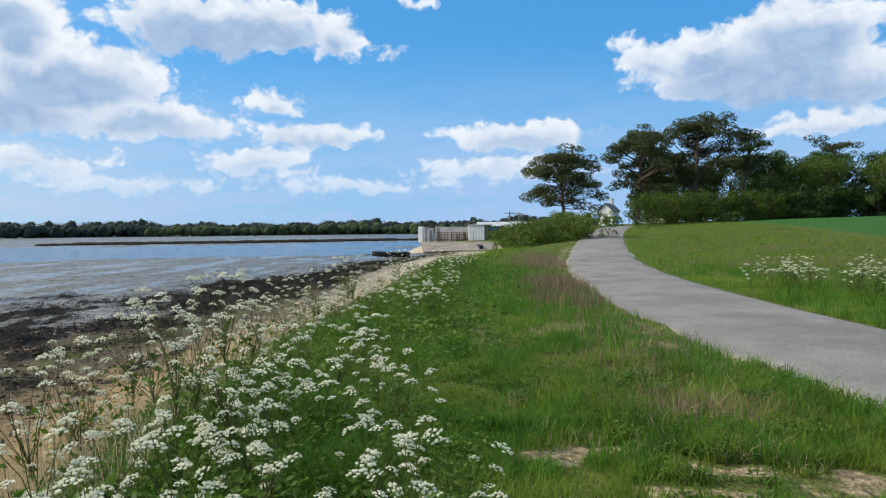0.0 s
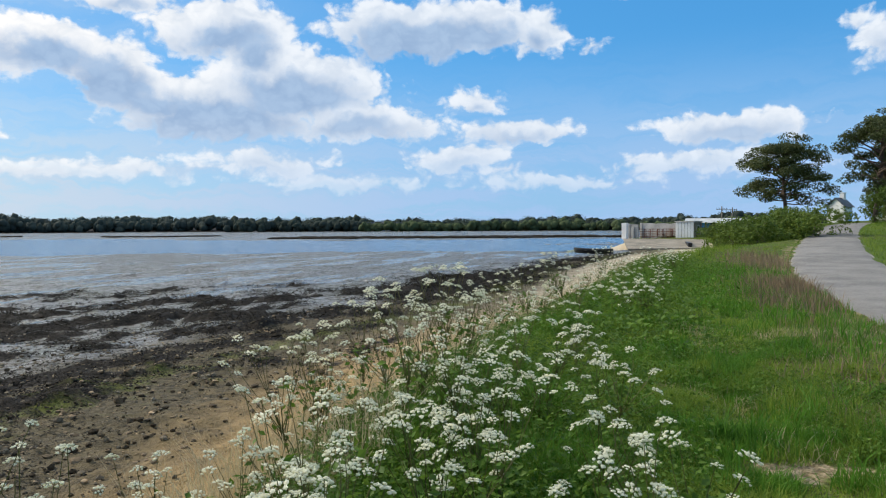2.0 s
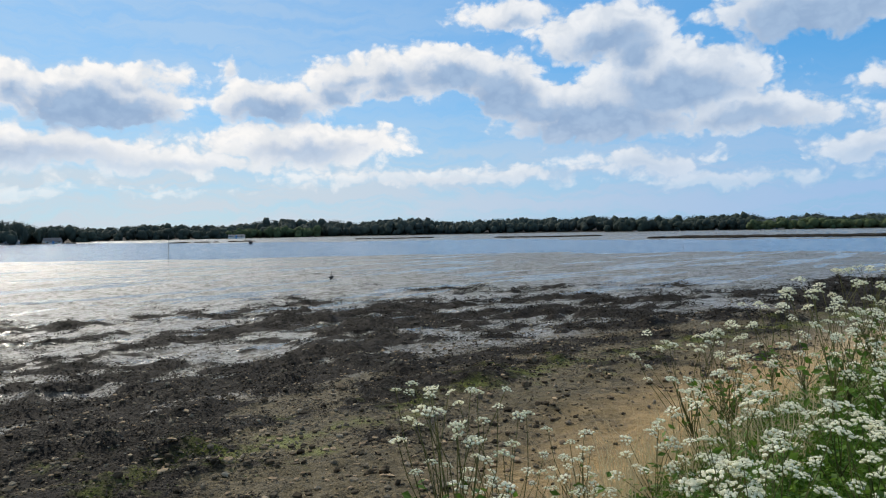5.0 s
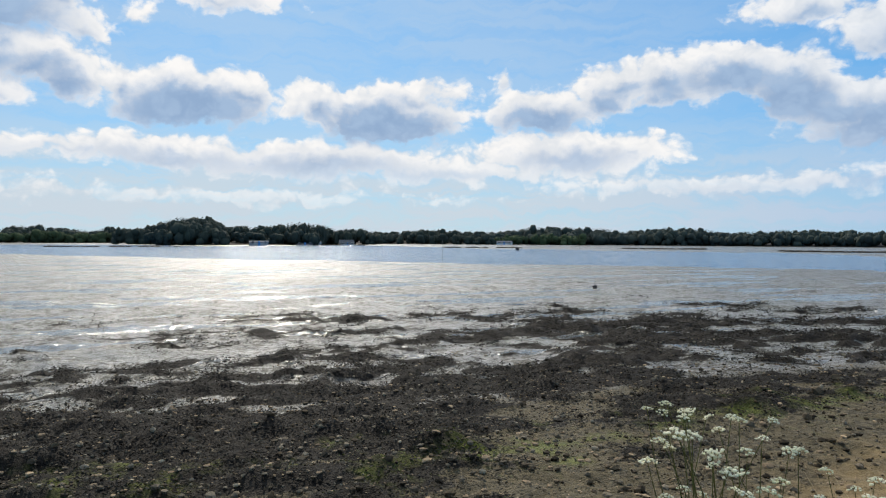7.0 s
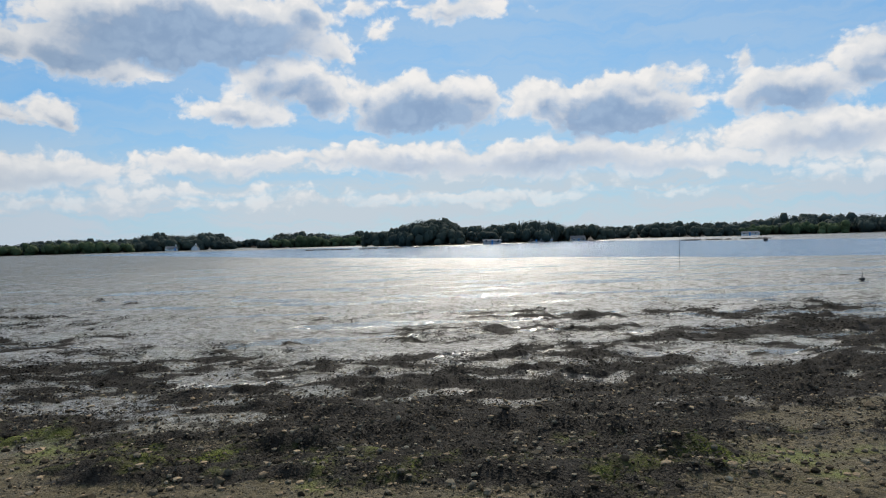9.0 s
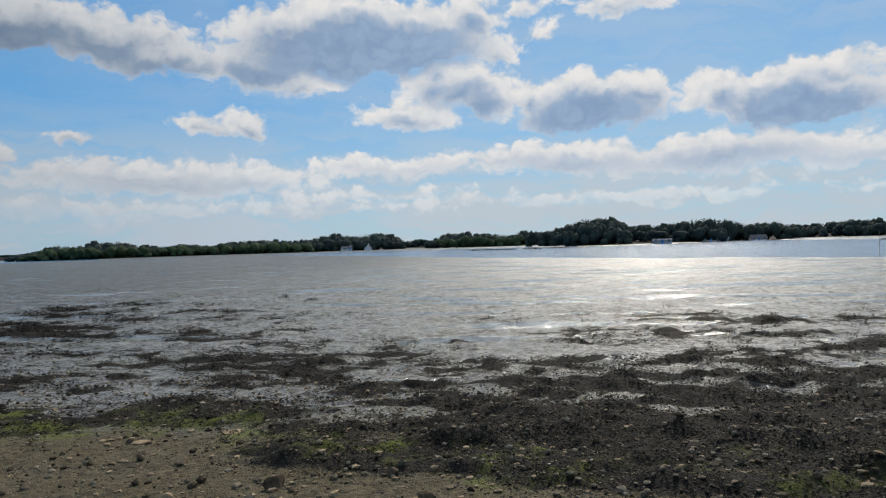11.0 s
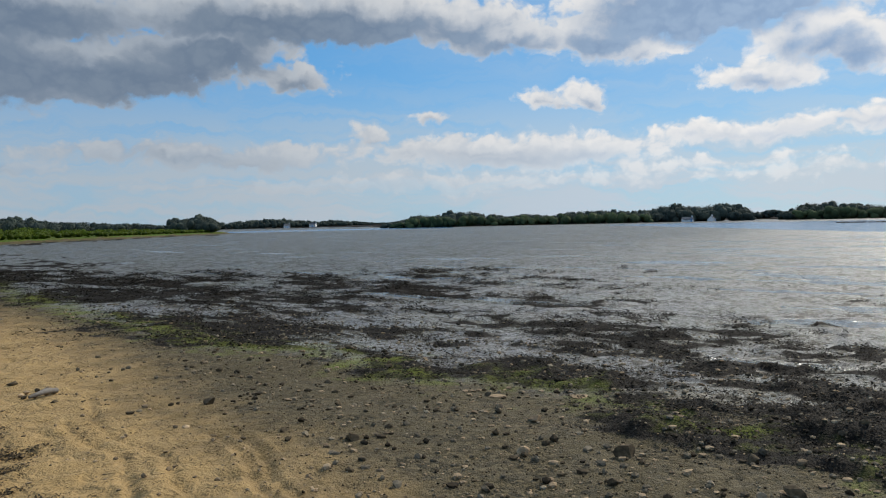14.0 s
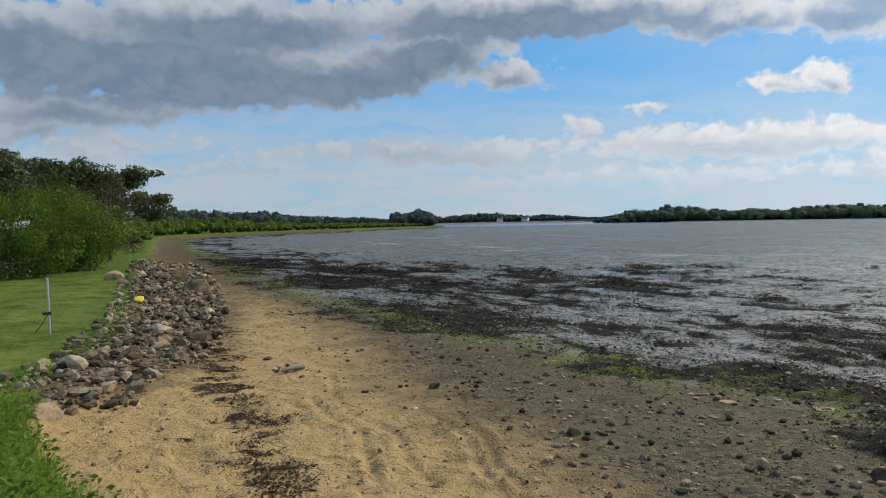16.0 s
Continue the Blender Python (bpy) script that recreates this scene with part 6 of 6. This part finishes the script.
straps("wrack", p, np.random.default_rng(362).uniform(0.04, 0.14, len(p)), 363, M_WRACK_DRY, "small scraps of dark wrack on the sand", 26, 0.014, 0.2)

# ---------------------------------------------------------------- grass and flowers of the bank


def blades(name, spots, height, width, seed, mat, label, lean=0.35, bent=True, category="grass"):
    """Grass as one mesh: each blade is tapered, leans its own way and bends over."""
    r = np.random.default_rng(seed)
    n = len(spots)
    z = terrain(spots[:, 0], spots[:, 1])
    base = np.concatenate([spots, z[:, None] - 0.02], 1)
    a, d = r.uniform(0, 2 * np.pi, n), r.uniform(0, 2 * np.pi, n)
    side = np.stack([np.cos(a), np.sin(a), 0 * a], -1) * (np.asarray(width) * r.uniform(0.7, 1.3, n))[:, None] / 2
    tip_way = np.stack([np.cos(d), np.sin(d), 0 * d], -1)
    h = np.asarray(height) * r.uniform(0.55, 1.25, n)
    bend = (h * np.abs(r.normal(0, lean, n)))[:, None]
    up = np.array([0, 0, 1.0])
    mid = base + up * (h * 0.55)[:, None] + tip_way * bend * 0.3
    tip = base + up * (h * 0.95)[:, None] + tip_way * bend
    if bent:
        v = np.stack([base - side, base + side, mid + side * 0.8, mid - side * 0.8, tip], 1).reshape(-1, 3)
        f = (np.array([[0, 1, 2], [0, 2, 3], [3, 2, 4]])[None] + (np.arange(n) * 5)[:, None, None]).reshape(-1, 3)
    else:
        v = np.stack([base - side, base + side, tip], 1).reshape(-1, 3)
        f = np.arange(3 * n).reshape(-1, 3)
    return tagged(raw(name, v, f, mat), label, category, kind="stuff")


def verge(x, y, s, u):
    off_road = (x < spline(y, ROAD_Y, ROAD_L) + 0.05) | (x > spline(y, ROAD_Y, ROAD_R) - 0.02)
    lawn_here = (y < -9.3) & (y > -30)
    return (s < -0.05) & off_road & (bare(x, y) * (1 + 0.9 * bumps(x, y, 0.35, 89)) < 0.42 + 0.3 * (u - 0.5)) & ~lawn_here


def tall(p):
    """How high the grass stands: long on the bank, in tufts elsewhere, short where people walk."""
    s = seaward(p[:, 0], p[:, 1])
    side = p[:, 0] - spline(p[:, 1], ROAD_Y, ROAD_L)
    h = 0.075 + 0.24 * ss(-2.9, -1.5, s) * (1 - 0.8 * ss(-0.9, -0.1, s)) + 0.05 * bumps(p[:, 0], p[:, 1], 0.45, 81) + 0.06 * bumps(p[:, 0], p[:, 1], 1.4, 82)
    h = h * (1 - 0.6 * ss(-0.9, -0.1, side) * (side < 0))
    return np.maximum(0.05, h + 0.06 * (side > 0))


def tufts(seed, level):
    return lambda x, y, s, u: verge(x, y, s, u) & (bumps(x, y, 0.55, seed) * 0.6 + bumps(x, y, 1.7, seed + 1) * 0.6 > level)


p = spots_in(84000, -37, 12, 3.9, 9.5, verge, 401, 0.85)
blades("grass", p, tall(p), 0.007, 402, M_BLADE, "short green grass of the trodden verge", 1.0)
p = spots_in(26000, 12, 62, 2.2, 9.5, verge, 428, 0.9)
blades("grass", p, tall(p), 0.008, 429, M_BLADE_LUSH, "long green grass on the bank among the flowers", 0.5)
p = spots_in(34000, -37, 12, 3.9, 11, tufts(91, 0.12), 430, 0.9)
blades("grass_tufts", p, tall(p) * 1.2 + 0.05, 0.008, 431, M_BLADE_LUSH, "lush darker tufts of grass in the verge", 0.8)
p = spots_in(80000, -37, 30, 9.0, 24, verge, 403, 0.9)
blades("grass", p, tall(p) * 1.05, 0.013, 404, M_BLADE, "green grass farther along the verge", 0.6, False)
p = spots_in(26000, -37, 30, 10.5, 30, tufts(93, 0.1), 432, 0.9)
blades("grass_tufts", p, tall(p) * 1.3 + 0.06, 0.016, 433, M_BLADE_LUSH, "lush darker tufts farther along the verge", 0.5, False)
p = spots_in(66000, -37, 8, 23, 100, lambda x, y, s, u: verge(x, y, s, u) & ~((x > 26.5 + 0.128 * (y - 46.9)) & (y > 42)), 405, 0.8)
blades("grass", p, tall(p) * 1.15, 0.035, 406, M_BLADE, "green grass along the lane's far verges", 0.4, False)
p = spots_in(14000, 160, 178, 4.6, 9.3, verge, 407, 0.9)
blades("grass", p, 0.22, 0.008, 408, M_BLADE, "long green grass at the bank's corner", 0.5)
p = spots_in(16000, 155, 177, 9.5, 31, lambda x, y, s, u: (s < -0.25) & (y < -9.5) & (y > -30) & (s > -1.6 - 8 * u * u), 409, 0.8)
blades("grass", p, 0.03 + 0.17 * ss(-0.9, -0.2, seaward(p[:, 0], p[:, 1])), 0.010, 410, M_BLADE_LUSH, "lawn edge grass growing out over the stones", 0.5, False)
p = spots_in(15000, -37, 40, 3.0, 16, lambda x, y, s, u: verge(x, y, s, u) & (s < -1.6) & (bumps(x, y, 1.3, 83) > 0.15), 411, 0.9)
blades("dry_grass", p, 0.11, 0.005, 412, M_BLADE_DRY, "dry straw-coloured grass among the green", 0.6)
p = spots_in(13000, -2, 40, 4.0, 40, lambda x, y, s, u: (s > -0.9) & (s < 0.5 + 0.01 * y) & (bumps(x, y, 1.6, 84) > -0.35), 413, 1.2)
blades("dry_grass", p, 0.62, 0.007, 414, M_BLADE_DRY, "tall bleached dry grass at the edge of the sand", 0.4)
p = spots_in(5000, -37, -14, 11, 50, lambda x, y, s, u: (x > spline(y, ROAD_Y, ROAD_R) + 2.5) & (bumps(x, y, 3.1, 95) > 0.0) & (y < 46), 436, 1.0)
blades("dry_grass", p, 0.26, 0.014, 437, M_SEED, "brownish seeding grass between lane and field", 0.5, False)
p = spots_in(1500, -22, -2, 9, 20, lambda x, y, s, u: verge(x, y, s, u) & (np.abs(x - spline(y, ROAD_Y, ROAD_L) + 0.8) < 0.75) & (bumps(x, y, 2.4, 85) > -0.1), 415, 1.0)
blades("seed_grass", p, 0.27, 0.005, 416, M_SEED, "brownish seeding grass beside the lane", 0.6)
p = spots_in(1100, -26, -4, 4.8, 9, lambda x, y, s, u: verge(x, y, s, u) & (bumps(x, y, 0.9, 86) > 0.1) & (x > 1), 417, 1.0)
blades("seed_grass", p, 0.18, 0.004, 418, M_SEED, "brownish seeding grass in the trodden verge", 0.7)



def tussocks(name, centres, per, rad, high, width, seed, mat, label, lean=0.6):
    """Grass in separate tufts: blades crowd round each centre and are longest in its middle."""
    r = np.random.default_rng(seed)
    n = len(centres)
    big = r.uniform(0.5, 1.5, (n, 1))
    d = r.normal(0, 1, (n, per, 2)) * (rad * big)[:, :, None]
    spots = (centres[:, None] + d).reshape(-1, 2)
    h = (high * big * (0.55 + 0.6 * np.exp(-(d ** 2).sum(-1) / (rad * big) ** 2 / 2))).reshape(-1)
    ok = verge(spots[:, 0], spots[:, 1], seaward(spots[:, 0], spots[:, 1]), np.full(len(spots), 0.5))
    return blades(name, spots[ok], h[ok], width, seed + 1, mat, label, lean)


p = spots_in(330, -37, 14, 4.0, 9.0, tufts(111, -0.1), 460, 0.9)
tussocks("grass_tussocks", p, 90, 0.085, 0.15, 0.007, 461, M_BLADE, "thick tufts of mixed green grass in the verge")
p = spots_in(200, -37, 12, 4.0, 10.0, tufts(113, 0.05), 462, 0.9)
tussocks("grass_tussocks", p, 110, 0.10, 0.17, 0.008, 463, M_BLADE_LUSH, "lush dark green tufts in the verge")
p = spots_in(330, -37, 20, 9.0, 26, tufts(115, -0.1), 464, 0.9)
tussocks("grass_tussocks", p, 60, 0.14, 0.22, 0.014, 465, M_BLADE_LUSH, "dark green tufts farther along the verge", 0.5)
p = spots_in(160, -30, 10, 4.2, 12, tufts(117, 0.1), 466, 0.9)
tussocks("dry_tussocks", p, 60, 0.12, 0.11, 0.006, 467, M_BLADE_DRY, "straw-coloured tufts in the trodden verge", 0.9)
sg = np.random.default_rng(468)
for cx, cy, n, wx, wy, h in ((3.0, 18.8, 1500, 0.55, 1.5, 0.42), (2.6, 15.5, 700, 0.4, 0.9, 0.36), (2.0, 6.4, 420, 0.34, 0.30, 0.26), (1.9, 8.4, 380, 0.4, 0.4, 0.24), (4.1, 31, 900, 0.7, 3.0, 0.45)):
    p = np.stack([sg.normal(cx, wx, n), sg.normal(cy, wy, n)], -1)
    p = p[verge(p[:, 0], p[:, 1], seaward(p[:, 0], p[:, 1]), np.full(n, 0.5))]
    blades("seed_grass", p, h, 0.004 + 0.0005 * cy, int(cx * 100), M_SEED, "brownish purple patch of seeding grass beside the lane", 0.5)
p = spots_in(9000, 150, 177, 8.6, 30, lambda x, y, s, u: (s > -0.7) & (s < 0.75) & (y < -8.4) & (bumps(x, y, 0.8, 96) - 0.9 * s > 0.1), 438, 0.8)
blades("grass", p, 0.13, 0.009, 439, M_BLADE, "grass growing between the stones of the sea wall", 0.6, False)


def undergrowth(name, spots, high, size, seed, mat, label):
    """Low leafy plants: many small leaves in a layer over the ground."""
    r = np.random.default_rng(seed)
    z = terrain(spots[:, 0], spots[:, 1])
    c = np.concatenate([spots, (z + high * r.uniform(0.1, 1, len(spots)))[:, None]], 1)
    v, q = leaf_quads(c, np.tile([0, 0, 1.0], (len(c), 1)), size, r)
    return tagged(raw(name, v, q, mat), label, "undergrowth", kind="stuff")


p = spots_in(42000, -2, 42, 2.2, 9, lambda x, y, s, u: (s < -0.1) & (s > -1.8 - 1.7 * u ** 2 + 0.5 * bumps(x, y, 0.9, 97)) & (bumps(x, y, 0.5, 87) > -0.5), 421, 0.9)
undergrowth("undergrowth", p, 0.42, 0.024, 422, M_FERN, "leafy green undergrowth on the bank")
p = spots_in(46000, -36, 14, 3.9, 11, lambda x, y, s, u: verge(x, y, s, u) & (bumps(x, y, 0.8, 88) + bumps(x, y, 0.3, 90) * 0.7 > 0.1), 423, 0.9)
undergrowth("undergrowth", p, 0.11, 0.022, 424, M_FERN, "clover and low leaves in the verge")
p = spots_in(2600, 160, 178, 4.4, 9, lambda x, y, s, u: (s < 0.0) & (s > -2) & (y > -8.8), 434, 0.9)
undergrowth("undergrowth", p, 0.3, 0.035, 435, M_FERN, "leafy green weeds at the bank's corner")
p = spots_in(22000, -6, 26, 9, 32, lambda x, y, s, u: (s < -0.1) & (s > -1.9 - 1.8 * u ** 2 + 0.6 * bumps(x, y, 1.3, 98)), 425, 0.9)
undergrowth("undergrowth", p, 0.42, 0.05, 426, M_FERN, "leafy green undergrowth farther along the bank")


def floret_arrays(r, rad):
    """A domed umbel: a dozen small cushions of white florets with gaps between, ringed by tiny petals."""
    domes, cs = [], []
    for i in range(12):
        a = i * 2.4 + r.normal(0, 0.15)
        d = rad * math.sqrt((i + 0.4) / 12)
        centre = np.array([math.cos(a) * d, math.sin(a) * d, -0.5 * d * d / rad + r.normal(0, 0.05) * rad])
        k = rad * r.uniform(0.17, 0.25)
        bud = ICO1[0] * np.array([k, k, k * 0.55]) * (1 + r.normal(0, 0.16, (len(ICO1[0]), 1)))
        domes.append((bud + centre, ICO1[1]))
        cs.append(centre + r.normal(0, k * 0.75, (5, 3)) * np.array([1, 1, 0.6]))
    c = np.concatenate(cs)
    v, q = leaf_quads(c, np.tile([0, 0, 1.0], (len(c), 1)), rad * 0.15, r, 1.25)
    domes.append((v, np.concatenate([q[:, [0, 1, 2]], q[:, [0, 2, 3]]])))
    return join_arrays(domes)


HEADS = []
for i in range(4):
    v, q = floret_arrays(np.random.default_rng(430 + i), 1.0)
    ob = raw("flower_head", v, q, M_FLOWER)
    HEADS.append(ob.data)
    bpy.data.objects.remove(ob)


def make_cow_parsley(m, height, heads, seed, wide=0.22, big=1.0):
    """Cow parsley: grooved stem, branches, ferny leaves and white flat flower heads."""
    r = np.random.default_rng(seed)
    plant = thing("cow_parsley", m, "cow parsley plant with white lacy flower heads", "wildflower", "cow parsley of the bank")
    lean = r.normal(0, 0.08, 2) * height
    knee = np.array([lean[0] * 0.5, lean[1] * 0.5, height * 0.5])
    tubes = [limb((0, 0, -0.05), knee, 0.006, 0.004, r, 0.03, 4, 4)]
    for i in range(heads):
        a = 2 * math.pi * i / heads + r.normal(0, 0.3)
        out = wide * math.sqrt(r.uniform(0.08, 1.0))
        end = np.array([lean[0] + math.cos(a) * out, lean[1] + math.sin(a) * out, height * (1 - 0.42 * r.uniform(0, 1) ** 1.6)])
        start = knee * r.uniform(0.75, 1.0)
        tubes.append(limb(start, end, 0.003, 0.0016, r, 0.05, 4, 3))
        ob = new("flower_head", HEADS[int(r.integers(0, 4))])
        ob.parent = plant
        k = r.uniform(0.026, 0.048) * big
        ob.matrix_basis = Matrix.Translation(end) @ pose(0, 0, 0, r.normal(0, 14), r.normal(0, 14), r.uniform(0, 360)) @ Matrix.Scale(k, 4)
    v, q = join_arrays(tubes)
    raw("stem", v, q, M_STEM, plant)
    n = 90
    c = np.stack([r.normal(0, 0.11, n), r.normal(0, 0.11, n), height * r.uniform(0.05, 0.7, n)], -1)
    v, q = leaf_quads(c, np.tile([0, 0, 1.0], (n, 1)), 0.035, r)
    tagged(raw("leaves", v, q, M_FERN, plant, "finely cut ferny leaves"), kind="stuff")
    return plant


fr = np.random.default_rng(440)
KINDS = [make_cow_parsley(at_ground(x, y), h, n, 441 + i, w) for i, (x, y, h, n, w) in enumerate((
    (-1.3, 4.5, 1.26, 15, 0.30), (-2.15, 2.2, 1.12, 12, 0.22), (-0.5, 3.9, 0.78, 12, 0.26), (-2.4, 3.2, 0.95, 10, 0.20), (-1.9, 6.2, 1.32, 14, 0.28), (-0.9, 5.2, 0.62, 9, 0.22)))]
TALL, LOW = (0, 1, 4), (2, 3, 5)
for i in range(150):
    y = 2.5 + 24 * fr.uniform(0, 1) ** 3.2
    edge = float(np.interp(y, (1, 4.5, 6.6, 9, 17, 31), (-2.3, -2.7, -2.9, -2.8, -2.0, -1.0)))
    inland = 2.5 * fr.uniform(0, 1) ** 1.15
    x = edge + 0.05 + inland
    if (y < 3.2 and inland > 1.5) or math.degrees(math.atan2(-x, y)) > 30:
        continue
    kind = TALL if inland < 1.0 and fr.random() < 0.75 else LOW
    copy_thing(KINDS[kind[int(fr.integers(0, 3))]], at_ground(x, y, fr.uniform(0, 360)))
for cx, cy, n, wx, wy in ((8.3, 17.4, 16, 1.1, 1.0), (9.6, 15.8, 9, 0.7, 0.7), (19.8, 70, 14, 1.2, 1.5)):
    for _ in range(n):
        copy_thing(KINDS[LOW[int(fr.integers(0, 3))]], at_ground(cx + fr.normal(0, wx * 0.6), cy + fr.normal(0, wy * 0.6), fr.uniform(0, 360)))
for i, (x, y, h, n, w) in enumerate(((-2.28, 2.0, 1.36, 34, 0.22), (-2.38, 2.4, 0.95, 18, 0.2), (-2.5, 3.1, 0.8, 16, 0.22), (-2.05, 1.7, 0.8, 12, 0.16))):
    make_cow_parsley(at_ground(x, y), h, n, 470 + i, w, 0.72)
for x, y in ((-2.3, 3.7),):
    copy_thing(KINDS[LOW[int(fr.integers(0, 3))]], at_ground(x, y, fr.uniform(0, 360)))


# ---------------------------------------------------------------- the lawn's fence post
def make_fence_post():
    p = thing("fence_post", at_ground(-2.85, -14.0), "thin pale steel fence post with a slack wire stay", "post")
    v, q = tube_arrays([(0, 0, -0.2), (0.0, 0, 0.5), (0.01, 0, 1.02)], (0.018, 0.018, 0.018), 8)
    raw("post", v, q, M_STEEL, p, smooth=True)
    v, q = tube_arrays([(0.0, 0, 0.42), (0.12, -0.05, 0.2), (0.26, -0.1, 0.0)], (0.006, 0.006, 0.006), 6)
    raw("stay", v, q, M_TAR, p)
    part("clamp", boxes((-0.03, -0.03, 0.38, 0.1, 0.03, 0.43), bevel=0.005), M_TAR, p)


make_fence_post()
ob = make_boulder(-5.35, -17.4, (0.34, 0.24, 0.2), 450, M_YELLOW, "crumpled yellow plastic scrap on the stones", "", "plastic_scrap", sink=-0.6)


# ---------------------------------------------------------------- small finds on the beach
def make_fire_ring(x, y):
    """A little ring of stones and a charred driftwood branch on the sand."""
    ring = thing("fire_ring", at_ground(x, y, 20, 0.0), "small ring of stones with charred driftwood on the sand", "fire ring")
    r = np.random.default_rng(801)
    for i in range(9):
        a = i * 0.7
        v, f = rock_arrays((0.11, 0.08, 0.07), r, ICO1, 6, 0.2)
        raw("stone", v + np.array([math.cos(a) * 0.24, math.sin(a) * 0.15, 0.0]), f, M_ROCK_WARM if i % 3 else M_ROCK_DARK, ring)
    v, q = tube_arrays([(-0.12, 0.16, 0.03), (0.08, 0.19, 0.07), (0.3, 0.13, 0.04)], (0.035, 0.04, 0.02), 6)
    raw("branch", v, q, M_WOOD, ring, "grey weathered driftwood", True)


make_fire_ring(-5.05, -9.55)
make_boulder(-5.15, -10.45, (0.2, 0.13, 0.09), 460, M_ROCK_DARK, "dark brown lump of driftwood on the sand", "", "driftwood", sink=0.1)
for i, (x, y, k) in enumerate(((-8.5, -4.72, 0.36), (-9.05, -3.86, 0.42))):
    make_boulder(x, y, (k, k * 0.7, 0.07), 470 + i, M_ROCK_WARM, "pale flat slab of stone lying on the shingle", "loose stones on the beach", "stone", sink=0.1)
